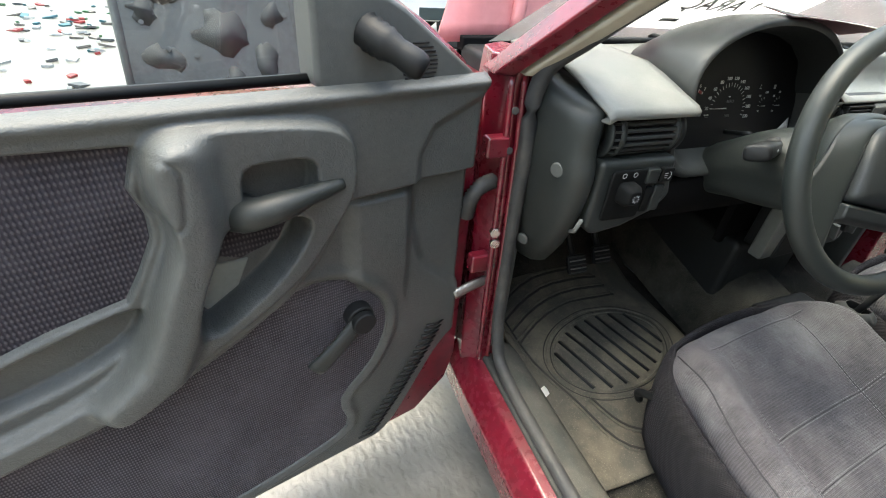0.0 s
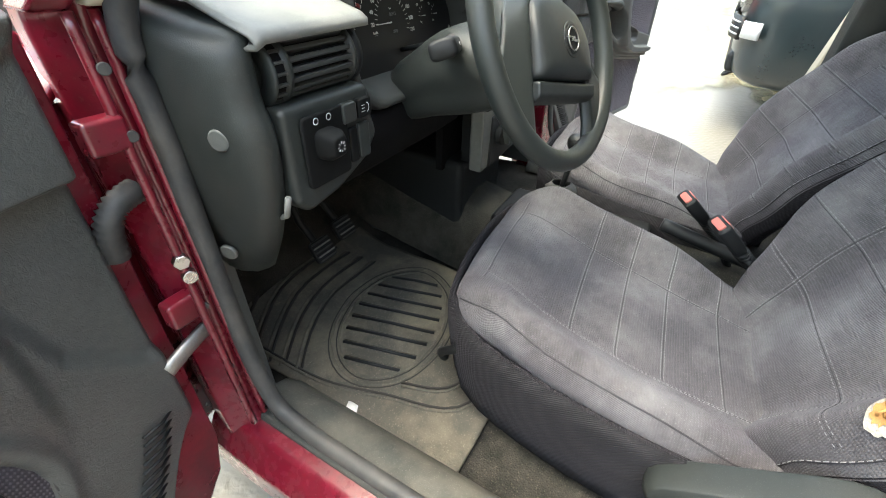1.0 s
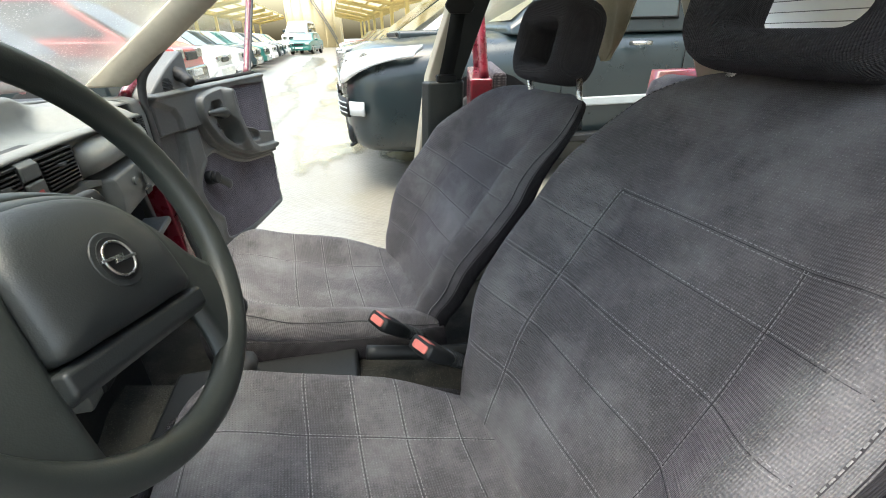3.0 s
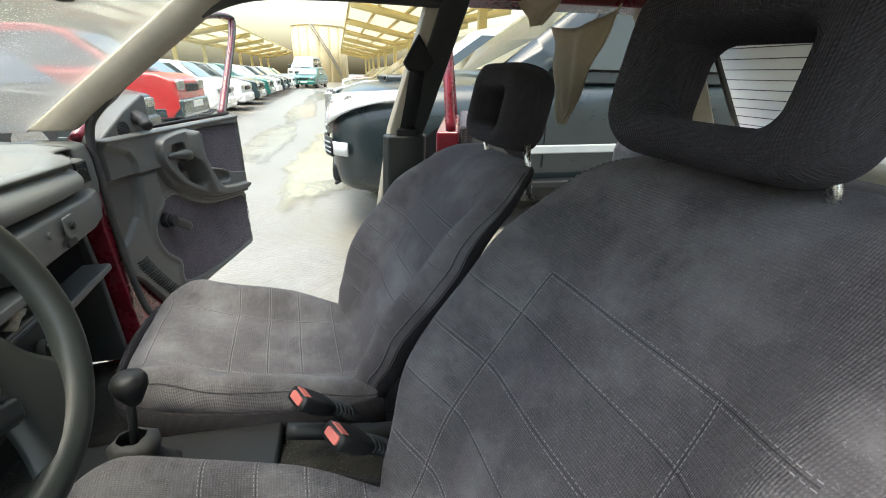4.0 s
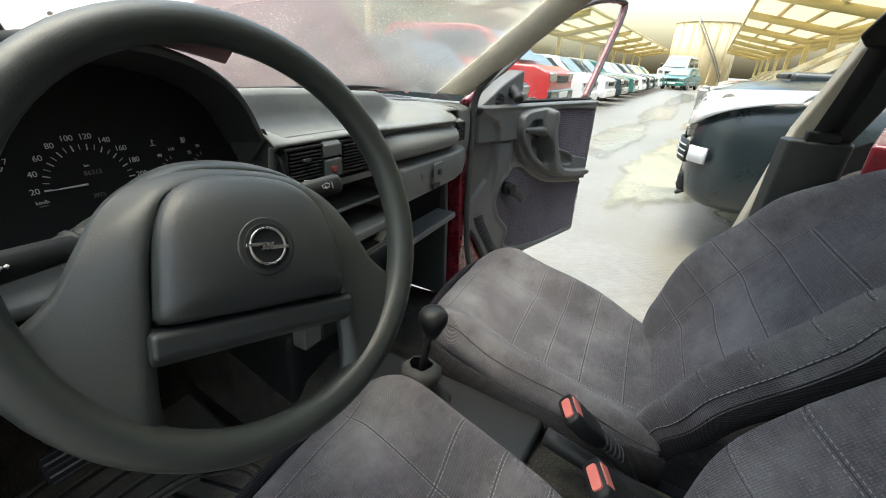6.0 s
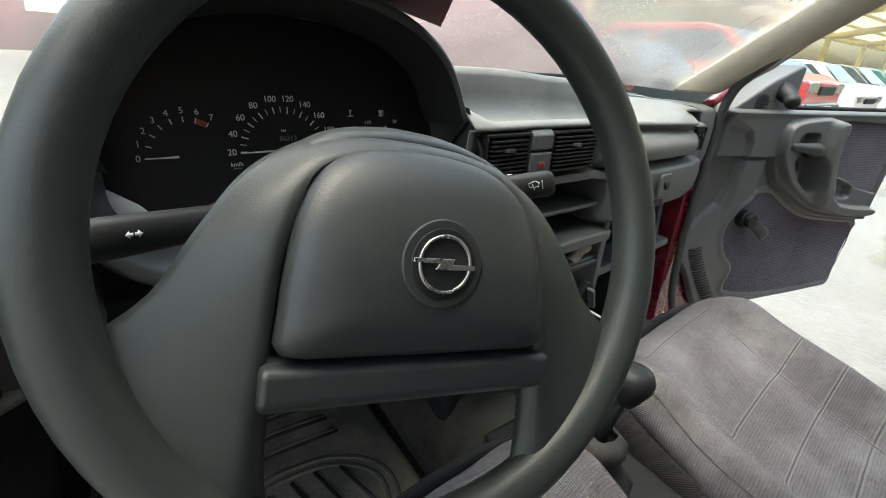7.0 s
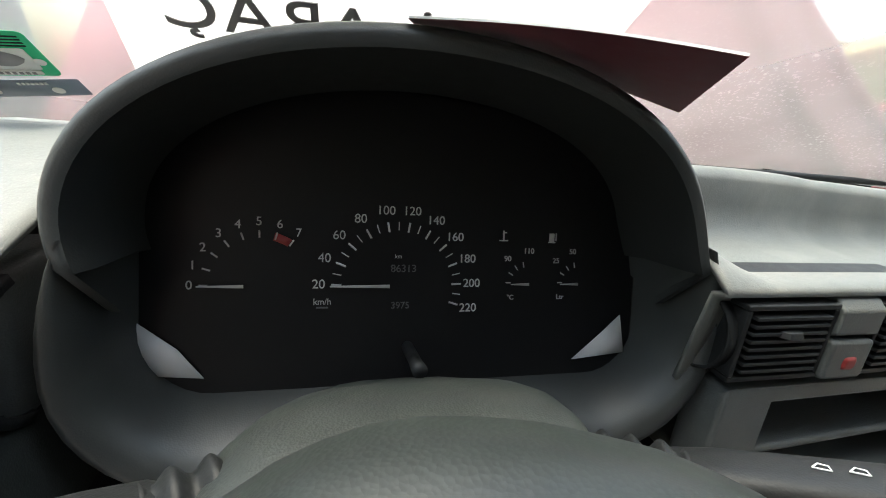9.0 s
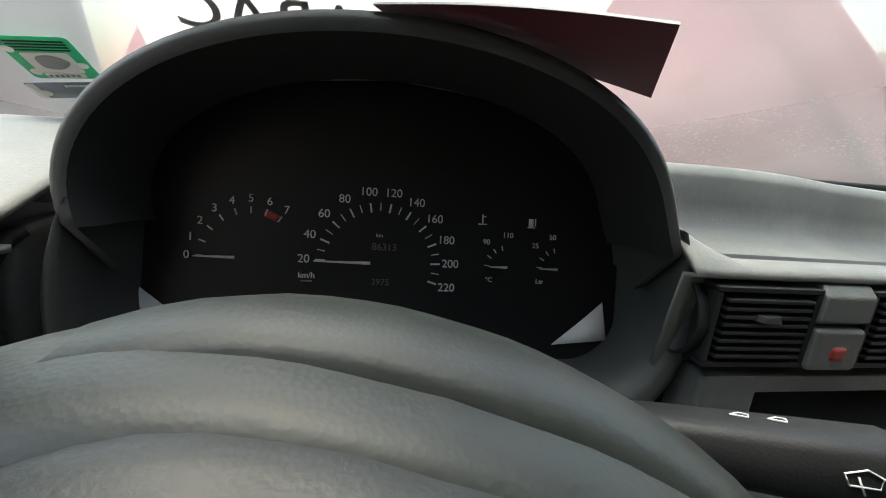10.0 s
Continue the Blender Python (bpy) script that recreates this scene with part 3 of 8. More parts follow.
# floor pan, tunnel, bulkhead, roof
floor = thing("car_floor", (0, -0.4, 0.25), "dusty dark carpeted car floor with a centre tunnel", "car floor", kind="structure")
sheet("carpet", lambda u, v: (lerp(-0.72, 0.70, u), lerp(-1.9, 0.30, v), 0.275 + 0.012 * noise.noise((u * 9, v * 14, 0)) + 0.0), 40, 40, CARPET, floor)
sheet("toe_board", lambda u, v: (lerp(-0.72, 0.70, u), 0.26 + 0.22 * v, 0.275 + 0.36 * v * v + 0.1 * v + 0.01 * noise.noise((u * 9, v * 9, 3))), 30, 8, CARPET, floor)
tun = [(-0.13, 0.27), (-0.115, 0.40), (-0.08, 0.455), (0.0, 0.47), (0.08, 0.455), (0.115, 0.40), (0.13, 0.27)]
loft("tunnel", [[(x * k + 0.0, y, z + dz) for x, z in tun] for y, k, dz in ((0.45, 1.2, 0.12), (0.15, 1.1, 0.05), (-0.1, 1, 0.0), (-0.7, 1, -0.02), (-1.9, 0.9, -0.1))], CARPET, floor, ring_closed=False)
box("bulkhead", (-0.74, 0.42, 0.3), (0.72, 0.46, 1.0), MATTE, floor, "bulkhead, footwell shade put into its near-black")

roof = tagged(sheet("ceiling", lambda u, v: (lerp(-0.60, 0.58, u), lerp(-0.33, -2.2, v), 1.375 - 0.05 * u * u + 0.045 * math.sin(math.pi * u) + 0.03 * math.sin(math.pi * v)), 12, 16, BEIGE, None, solid=0.02), "sagging beige headliner under the car roof", "headliner", kind="structure")

# windscreen
def screen(u, v):
    x = lerp(-0.76, 0.72, u) * lerp(1.0, 0.80, v)
    bow = 1 - (2 * u - 1) ** 2
    return (x, lerp(0.245, -0.36, v) + 0.09 * bow * (1 - 0.4 * v) - 0.075 * u ** 6 * (1 - v), lerp(1.02, 1.385 - 0.03 * u, v) - 0.02 * u ** 6 * (1 - v))


windscreen = tagged(sheet("window_1", screen, 24, 12, WINDSCREEN, None), "misted car windscreen with rain spots", "windscreen", kind="structure")
windscreen.visible_shadow = False


# ---------------- seats ----------------
SPINE, FACE = V((0, -0.53, 0.848)), V((0, 0.848, 0.53))
SKEW, TWIST = 0.055, 0.10          # the seats stand a little askew on their worn rails
STANCE = {}                        # by seat: shift along the car, lean of the back, height of the back


def back_point(xc, u, s, lift=0.0):
    """A place on the front of a backrest: u from -1 to 1 across, s from 0 to 1 up."""
    dy, lean, tall = STANCE[xc]
    w = spline(s, (0, 0.205), (0.1, 0.238), (0.25, 0.283), (0.42, 0.297), (0.6, 0.295), (0.72, 0.287), (0.82, 0.272), (0.90, 0.245), (0.955, 0.205), (0.985, 0.165), (1, 0.120))
    a = abs(u)
    bol = 0.092 * ease((a - 0.42) / 0.44) * table(s, (0, 0.45), (0.10, 0.7), (0.32, 1.0), (0.62, 0.8), (0.92, 0.1))
    edge = -0.085 * max(0.0, (a - 0.80) / 0.20) ** 2.2 * (1 - 0.7 * ease((s - 0.55) / 0.35))
    top = -0.055 * max(0.0, (s - 0.86) / 0.14) ** 2
    belly = 0.022 * math.sin(math.pi * min(1, s * 1.1)) * (1 - a)
    tuck = -0.004 * math.exp(-((a - 0.50) / 0.035) ** 2) * ease((0.72 - s) / 0.06) - 0.003 * math.exp(-((s - 0.665) / 0.012) ** 2) * ease((0.9 - a) / 0.2)
    sag = 0.004 * noise.noise((u * 3 + xc * 7, s * 5, 2.0)) + 0.0018 * noise.noise((u * 9 + xc, s * 13, 4.0))
    return V((xc + lean * s + u * w, -0.705 + dy + TWIST * u * w, 0.46)) + SPINE * (tall * s) + FACE * (bol + edge + top + belly + tuck + sag + lift)


def cushion_point(xc, u, t, lift=0.0):
    """A place on the top of a cushion: t from 0 at the back to 1 at the front."""
    dy = STANCE[xc][0]
    xc = xc - 0.018
    w = spline(t, (0, 0.215), (0.25, 0.248), (0.55, 0.265), (0.82, 0.258), (0.93, 0.232), (1, 0.185))
    a = abs(u)
    bol = 0.062 * ease((a - 0.46) / 0.36) * table(t, (0, 0.35), (0.35, 0.95), (0.75, 0.8), (1, 0.15))
    edge = -0.060 * max(0.0, (a - 0.84) / 0.16) ** 2.2
    z = spline(t, (0, 0.470), (0.3, 0.482), (0.6, 0.512), (0.82, 0.548), (0.92, 0.545), (0.97, 0.525), (1, 0.485))
    tuck = -0.004 * math.exp(-((a - 0.50) / 0.03) ** 2) * ease((0.93 - t) / 0.05)
    creases = 0.0032 * math.sin(t * 62 + 4 * u + 2 * noise.noise((u * 4, t * 5, 1.0))) * ease((0.17 - abs(t - 0.42)) / 0.1) * ease((0.34 - abs(u - 0.02)) / 0.2)
    sag = 0.005 * noise.noise((u * 3 + xc * 5, t * 4, 5.0)) + 0.0015 * noise.noise((u * 10 + xc, t * 12, 8.0)) + creases
    return V((xc + SKEW * t + u * w, lerp(-0.735, -0.178 + 0.02 * (1 - a * a), t) + dy + TWIST * u * w, z + bol + edge + tuck + sag + lift))


def seat(name, xc, label, stance, head_turn=0.0, head_shift=0.0, head_z=1.125, head_y=-1.12, head_size=1.0):
    """A front seat. stance: shift along the car, lean and length of its back."""
    STANCE[xc] = stance
    dy = stance[0]
    root = thing(name, (xc, -0.5, 0.275), label, "car seat", group="front seats")
    us = [-1, -0.96, -0.91, -0.86, -0.8, -0.73, -0.66, -0.58, -0.48, -0.35, -0.18, 0, 0.18, 0.35, 0.48, 0.58, 0.66, 0.73, 0.8, 0.86, 0.91, 0.96, 1]
    steps = [i / 22 * 0.88 for i in range(22)] + [0.88, 0.91, 0.94, 0.965, 0.985, 1.0]

    def rear_point(u, s):
        return back_point(xc, u * 0.93, s * 0.97) - FACE * ((0.055 + 0.075 * (1 - u * u)) * (1 - 0.6 * s))

    inner = [u for u in us if abs(u) < 0.965]
    rings = [[back_point(xc, u, s) for u in inner] for s in steps]
    rings.append([back_point(xc, u * 0.97, 1.0).lerp(rear_point(u, 1.0), 0.4) + V((0, 0, 0.004)) for u in inner])
    rings.append([rear_point(u, 1.0) for u in inner])
    back = loft("backrest", rings, VELOUR, root, ring_closed=False, subsurf=1, mapped=True)
    rings = [[back_point(xc, 0.955, s), back_point(xc, 1.0, s)] + [rear_point(u, s) for u in reversed(us[::2])] + [back_point(xc, -1.0, s), back_point(xc, -0.955, s)] for s in steps]
    loft("back_cover", rings, VELOUR_SIDE, root, "dark velour back cover", ring_closed=False, subsurf=1)
    rings = []
    for t in [i / 40 * 0.9 for i in range(40)] + [0.9, 0.93, 0.955, 0.975, 0.99, 1.0]:
        top = [cushion_point(xc, u, t) for u in us]
        low = [V((xc + SKEW * t + u * 0.24, lerp(-0.73, -0.20, t) + dy + TWIST * u * 0.24, 0.40 + 0.06 * t)) for u in reversed(us[::2])]
        rings.append(top + low)
    cush = loft("seat_cushion", rings, VELOUR, root, subsurf=1, mapped=True)
    # ribbed skirt round the cushion
    rings = []
    for z, k in ((0.475, 1.0), (0.44, 1.012), (0.39, 1.005), (0.33, 0.985), (0.285, 0.965)):
        ring = []
        for u, t in [(-1, i / 12) for i in range(13)] + [(-1 + i / 5, 1.0) for i in range(1, 10)] + [(1, 1 - i / 12) for i in range(13)]:
            p = cushion_point(xc, u, t)
            c = V((xc + SKEW * 0.5, -0.45 + dy, 0))
            ring.append(V((c.x + (p.x - c.x) * k, c.y + (p.y - c.y) * k, z + 0.05 * t)))
        rings.append(ring)
    loft("seat_skirt", rings, VELOUR_SIDE, root, "ribbed dark cloth seat skirt", ring_closed=False, solid=0.01)
    for dx in (-0.15, 0.15):
        box("slide_rail", (xc + dx - 0.015, -0.86 + dy, 0.278), (xc + dx + 0.015, -0.30 + dy, 0.335), BLACK, root, bevel=0.003)
    bpy.context.view_layer.update()
    shapes = {ob: ob.evaluated_get(bpy.context.evaluated_depsgraph_get()) for ob in (back, cush)}
    seat_base = base_of(root)

    def laid(host, p, up, lift):
        """The place on the finished cloth nearest to p."""
        ok, loc, nor, _ = shapes[host].closest_point_on_mesh(p - seat_base)
        return loc + seat_base + (nor if nor.dot(up) > 0 else -nor) * lift

    def stitched(point, host, a, b, thread=True):
        """A seam: a faint crease with a row of stitches on it."""
        up = FACE if host is back else V((0, 0, 1))
        line = [(lerp(a[0], b[0], i / 48), lerp(a[1], b[1], i / 48)) for i in range(49)]
        tube("seam_crease", [laid(host, point(u, v, 0.0), up, -0.0002) for u, v in line], 0.0008, CREASE, host, seg=6)
        for k in ((-1, 1) if thread else (1,)):
            du, dv = (0.008 * k, 0.0) if abs(b[1] - a[1]) > abs(b[0] - a[0]) else (0.0, 0.005 * k)
            dashes("seam", [laid(host, point(u + du, v + dv, 0.0), up, 0.0003) for u, v in line], [up] * 49, 0.0011, STITCH, host)

    def on_back(u, v, lift):
        return back_point(xc, u, v, lift)

    def on_cushion(u, v, lift):
        return cushion_point(xc, u, v, lift)

    for u in (-0.50, 0.50):
        stitched(on_back, back, (u * 1.12, 0.02), (u, 0.665))
        stitched(on_cushion, cush, (u, 0.02), (u, 0.90))
    for v, thread in ((0.665, True), (0.56, False), (0.43, True), (0.30, False), (0.165, True)):
        stitched(on_back, back, (-0.90 if v < 0.66 else -0.86, v), (0.90 if v < 0.66 else 0.50, v), thread)
    for u in (-0.93, 0.93):
        edge_line = [laid(back, back_point(xc, u, v), FACE, 0.0004) for v in [0.03 + i / 40 * 0.92 for i in range(41)]]
        tube("piping", edge_line, 0.0015, CREASE, back, seg=6)
        dashes("seam", [p + FACE * 0.0013 for p in edge_line], [FACE] * 41, 0.0017, STITCH, back, 0.007, 0.003)
        tube("piping", [laid(cush, cushion_point(xc, u, i / 40 * 0.95), V((0, 0, 1)), 0.0004) for i in range(41)], 0.0014, CREASE, cush, seg=6)
    for v, thread in ((0.135, False), (0.30, True), (0.44, True), (0.585, True)):
        stitched(on_cushion, cush, (-0.50, v), (0.90, v), thread)
    stitched(on_cushion, cush, (-0.62, 0.885), (0.62, 0.885), False)
    # head restraint: an open padded frame on two posts
    top = back_point(xc, 0, 0.97) - FACE * 0.03
    for dx in (-0.11, 0.11):
        a = top + V((dx + head_shift, TWIST * dx, -0.05))
        tube("headrest_post", [a, V((a.x, head_y + TWIST * dx, head_z - 0.07))], 0.007, CHROME, root, "chrome headrest post", seg=10)
    m = axes(V((xc + stance[1] + head_shift, head_y, head_z)), (1, TWIST, 0), (0, -0.22, 0.975)) @ pose(0, 0, 0, 0, head_turn, 0)
    hs = head_size
    outer, inner = rounded(0.290 * hs, 0.220 * hs, 0.06 * hs, 6), rounded(0.160 * hs, 0.100 * hs, 0.026 * hs, 6, 0, -0.010 * hs)
    spec = ((-0.070 * hs, 0.84, 1.20), (-0.048 * hs, 0.97, 1.03), (0.0, 1.02, 0.94), (0.044 * hs, 0.98, 1.03), (0.064 * hs, 0.86, 1.18))
    rings = [[m @ V((x * ko, y * ko, -d)) for x, y in outer] for d, ko, ki in spec]
    rings += [[m @ V((x * ki, y * ki, -d)) for x, y in inner] for d, ko, ki in reversed(spec)]
    loft("headrest", rings, HEADCLOTH, root, "open-centred dark velour headrest", loop=True, subsurf=1)
    return root


driver_seat = seat("driver_seat", -0.322, "worn dark grey velour driver's seat with a torn side bolster", (0.0, 0.055, 0.735), 4, 0.02, 1.165, -1.085)
passenger_seat = seat("passenger_seat", 0.345, "dark grey velour front passenger seat with open headrest", (0.065, 0.0, 0.65), -1, -0.044, 1.092, -1.015, 0.82)
# tear in the driver's side bolster
DX = -0.322
tear = []
for i in range(28):
    a = 2 * math.pi * i / 28
    k = 0.86 + 0.3 * noise.noise((math.cos(a) * 1.6, math.sin(a) * 1.6, 3))
    tear.append(back_point(DX, -0.85 + k * (0.058 * math.cos(a) - 0.012 * math.sin(a)), 0.258 + k * (0.036 * math.cos(a) + 0.024 * math.sin(a)), 0.004))
ctr = sum(tear, V()) / len(tear)
torn = tagged(mesh_object("torn_patch", tear + [ctr.lerp(p, 0.62) + FACE * 0.002 for p in tear] + [ctr - FACE * 0.003], [(i, (i + 1) % 28, 28 + (i + 1) % 28, 28 + i) for i in range(28)] + [(28 + i, 28 + (i + 1) % 28, 56) for i in range(28)], FOAM, driver_seat), "frayed white cloth round yellow foam")
BROWN = material("stained_foam_core", (0.42, 0.22, 0.07), 0.95, vary=0.4, scale=80)
mesh_object("foam_core", [ctr.lerp(p, 0.55 + 0.15 * ((i * 7) % 3) / 2) + FACE * 0.0035 for i, p in enumerate(tear)] + [ctr + FACE * 0.0005], [(i, (i + 1) % 28, 28) for i in range(28)], BROWN, torn, "stained yellow foam")
for i in range(9):
    a, r = i * 2.4, 0.15 + 0.4 * ((i * 37) % 10) / 10
    p = ctr.lerp(tear[(i * 5) % 28], r)
    tube("foam_thread", smooth_path([p, p + V((0.004 * math.cos(a), 0.002, 0.008)) + FACE * 0.001, p + V((0.006 * math.cos(a + 1), -0.002, 0.018)) - FACE * 0.002], 3), 0.0016, BROWN, torn, seg=5)
# recliner cover, wheel and front lever on the driver's outer side
COVER = smooth_path([(-0.585, 0.450, 0), (-0.63, 0.492, 0), (-0.69, 0.530, 0), (-0.765, 0.578, 0), (-0.81, 0.572, 0), (-0.835, 0.52, 0), (-0.81, 0.41, 0), (-0.62, 0.40, 0)], 3, True)
loft("recliner_cover", [[(DX - 0.27 + dx, lerp(-0.70, p.x, k), lerp(0.49, p.y, k)) for p in COVER] for dx, k in ((0.02, 1.0), (-0.014, 1.0), (-0.026, 0.93), (-0.030, 0.6))], DARK_PLASTIC, driver_seat, "dark grey plastic recliner cover", bevel=0.003)
rw = disc("recliner_wheel", (DX - 0.294, -0.772, 0.530), (-1, 0, 0.15), 0.036, 0.026, PLASTIC, driver_seat, "notched recliner handwheel", seg=16, bevel=0.004)
for i in range(8):
    a = 2 * math.pi * i / 8
    box("lug", (-0.010, -0.012, 0.0), (0.010, 0.012, 0.03), PLASTIC, rw, m=axes(V((DX - 0.296, -0.772 + 0.036 * math.cos(a), 0.530 + 0.036 * math.sin(a))), (0, -math.sin(a), math.cos(a)), (0, math.cos(a), math.sin(a))), bevel=0.004)
tube("slide_lever", smooth_path([(-0.50, -0.20, 0.37), (-0.515, -0.20, 0.40), (-0.52, -0.225, 0.425), (-0.515, -0.245, 0.44)], 4), 0.009, BLACK, driver_seat, "black seat lever", seg=8)
disc("slide_knob", (-0.505, -0.25, 0.445), (-1, 0.3, 0.2), 0.017, 0.022, BLACK, driver_seat, seg=14, bevel=0.004)


# ---------------- dashboard ----------------
dash = thing("dashboard", (0, 0.0, 0.7), "dark grey grained plastic dashboard with dusty top", "dashboard")


SURROUND = material("smooth_grey_plastic", (0.031, 0.034, 0.033), 0.42, vary=0.12, scale=7, grain=0.05, grain_scale=900, dirt=(0.12, 0.12, 0.11), dirt_amount=0.15)


def dash_profile(x):
    """The dash's section at x: from the windscreen's foot over the top and down to the vents."""
    tray = ease((x + 0.148) / 0.045) * ease((0.50 - x) / 0.09)
    end = 0.05 * ease((x - 0.50) / 0.16) - 0.025 * ease((-0.56 - x) / 0.05)
    yb = 0.31 - 0.10 * (abs(x) / 0.7) ** 2
    def mix(flat, deep):
        return lerp(flat, deep, tray)
    return [(yb, 1.012), (yb - 0.05, 1.014), (yb - 0.09, mix(1.012, 1.022)), (0.158, mix(1.010, 1.032)), (0.140, mix(1.009, 1.035)), (0.128, mix(1.008, 1.033)), (0.122, mix(1.008, 1.024)), (mix(0.112, 0.126), mix(1.008, 0.998)), (mix(0.100, 0.120), mix(1.008, 0.972)), (mix(0.080, 0.098), mix(1.008, 0.957)), (0.050, mix(1.008, 0.954)), (0.005, mix(1.006, 0.955)), (-0.022, mix(1.002, 0.959)),
            (-0.034, mix(0.998, 0.970)), (-0.044 + end, mix(0.994, 0.9765)), (-0.060 + end, mix(0.988, 0.979)), (-0.074 + end, 0.978), (-0.077 + end, 0.975), (-0.066 + end, 0.972), (-0.055 + end, 0.90)]


def dash_skin(name, x0, x1, n, first=0, last=99, label=""):
    xs = [lerp(x0, x1, i / n) for i in range(n + 1)]
    return loft(name, [[(x, y, z) for y, z in dash_profile(x)[first:last]] for x in xs], PLASTIC_TOP, dash, label, ring_closed=False, solid=0.004)


dash_skin("dash_top", -0.152, 0.700, 88, label="dusty grey dash top with a shallow tray, paled by painted sky light")
LEFT_TOP = [(0.24, 1.026), (0.16, 1.028), (0.05, 1.024), (0.0, 1.012), (-0.05, 0.996), (-0.085, 0.986), (-0.094, 0.980), (-0.094, 0.974), (-0.07, 0.972)]
loft("dash_top", [[(x, y - 0.015 * ease((x + 0.70) / -0.05), z - 0.02 * ease((-0.70 - x) / 0.05)) for y, z in LEFT_TOP] for x in (-0.715, -0.70, -0.66, -0.62, -0.58, -0.55, -0.537)], PLASTIC_TOP, dash, "dusty grey dash top, paled by painted sky light", ring_closed=False, solid=0.004)
dash_skin("dash_top", -0.55, -0.145, 14, 0, 10, label="dusty grey dash top, paled by painted sky light")
# rounded body of the passenger's side under the vents, with the glovebox lid
bod = [(-0.05, 0.972), (-0.085, 0.955), (-0.095, 0.93), (-0.085, 0.908), (-0.05, 0.900), (0.05, 0.90), (0.05, 0.97)]
loft("dash_body", [[(x, y + d, z) for y, z in bod] for x, d in ((0.108, 0.01), (0.14, -0.005), (0.30, -0.005), (0.50, 0.0), (0.585, 0.012))], PLASTIC_TOP, dash, subsurf=1)
gl = [(-0.07, 0.900), (-0.098, 0.892), (-0.104, 0.86), (-0.096, 0.812), (-0.06, 0.80), (0.06, 0.80), (0.06, 0.90)]
glove = loft("glovebox", [[(x, y + d, z) for y, z in gl] for x, d in ((0.155, 0.02), (0.17, 0.0), (0.52, 0.01), (0.63, 0.03), (0.675, 0.07))], PLASTIC, dash, "grey glovebox lid", bevel=0.006)
prism("latch_plate", rounded(0.05, 0.045, 0.006, 3), 0.006, PLASTIC, axes((0.345, -0.104, 0.866), (1, 0.03, 0), (0, 0, 1)), glove)
disc("latch_lock", (0.345, -0.110, 0.866), (0, -1, 0), 0.008, 0.006, BLACK, glove, seg=14)
prism("latch_grip", rounded(0.045, 0.014, 0.004, 3), 0.005, BLACK, axes((0.345, -0.100, 0.828), (1, 0, 0), (0, 0, 1)), glove)
disc("screw_cap", (0.262, -0.104, 0.868), (0, -1, 0), 0.008, 0.004, PLASTIC, glove, seg=14)
# solid block, coloured as the shade of an open shelf
box("dash_underside", (0.13, 0.02, 0.62), (0.66, 0.3, 0.80), MATTE, dash, "near-black block painted as the shade under the glovebox", bevel=0.01)
box("shelf_lip", (0.13, -0.05, 0.655), (0.64, 0.03, 0.675), PLASTIC, dash, bevel=0.006)


def vent(name, x0, x1, z0, z1, y, slats, parent, thick=0.0013):
    """An air vent: recess, frame and slats."""
    g = box(name, (x0, y + 0.012, z0), (x1, y + 0.03, z1), MATTE, parent, "black slatted air vent", bevel=0.003)
    for i in range(slats):
        z = lerp(z0 + 0.005, z1 - 0.005, i / (slats - 1))
        box("slat", (x0 + 0.003, y - 0.006, z - thick), (x1 - 0.003, y + 0.014, z + thick), BLACK, g, bevel=0.0006)
    for za, zb in ((z1, z1 + 0.004), (z0 - 0.004, z0)):
        box("frame_edge", (x0 - 0.004, y - 0.004, za), (x1 + 0.004, y + 0.02, zb), BLACK, g, bevel=0.001)
    for xa in (x0 - 0.004, x1):
        box("frame_edge", (xa, y - 0.004, z0), (xa + 0.004, y + 0.02, z1), BLACK, g, bevel=0.001)
    loft("tab", [[(lerp(x0, x1, 0.5) + a, y - b, lerp(z0, z1, 0.62) + c) for a, b, c in ((-0.011, 0.004, 0), (-0.006, 0.011, 0), (0.006, 0.011, 0), (0.011, 0.004, 0))] for c in (0.0,)] + [[(lerp(x0, x1, 0.5) + a, y - b, lerp(z0, z1, 0.62) + 0.005) for a, b in ((-0.009, 0.004), (-0.005, 0.009), (0.005, 0.009), (0.009, 0.004))]], BLACK, g, bevel=0.001)
    return g


box("vent_back", (-0.142, -0.058, 0.900), (0.105, 0.0, 0.972), BLACK, dash, bevel=0.004)
vent("air_vent", -0.133, -0.064, 0.917, 0.966, -0.078, 8, dash)
vent("air_vent", -0.016, 0.080, 0.917, 0.966, -0.078, 8, dash)
loft("vent_wheel", [[(x, -0.056 - 0.024 * math.cos(a), 0.941 + 0.028 * math.sin(a)) for a in (math.pi * (i / 12 - 0.5) for i in range(13))] for x in (-0.1450, -0.1378)], BLACK, dash, "ridged vent wheel", ring_closed=False, solid=0.002)
loft("vent_bridge", [[(x, y, z) for y, z in ((-0.06, 0.974), (-0.078, 0.973), (-0.085, 0.966), (-0.085, 0.948), (-0.080, 0.945), (-0.06, 0.945))] for x in (-0.060, -0.057, -0.024, -0.021)], PLASTIC, dash, bevel=0.002)
box("hazard_surround", (-0.060, -0.086, 0.912), (-0.021, -0.06, 0.944), PLASTIC, dash, bevel=0.004)
box("hazard_switch", (-0.047, -0.0878, 0.920), (-0.033, -0.08, 0.932), ORANGE, dash, "red hazard warning switch", bevel=0.004)
pv = vent("air_vent", 0.592, 0.652, 0.915, 0.962, -0.052, 8, dash)
box("vent_end", (0.580, -0.050, 0.885), (0.700, 0.08, 0.975), PLASTIC_TOP, pv, bevel=0.012)

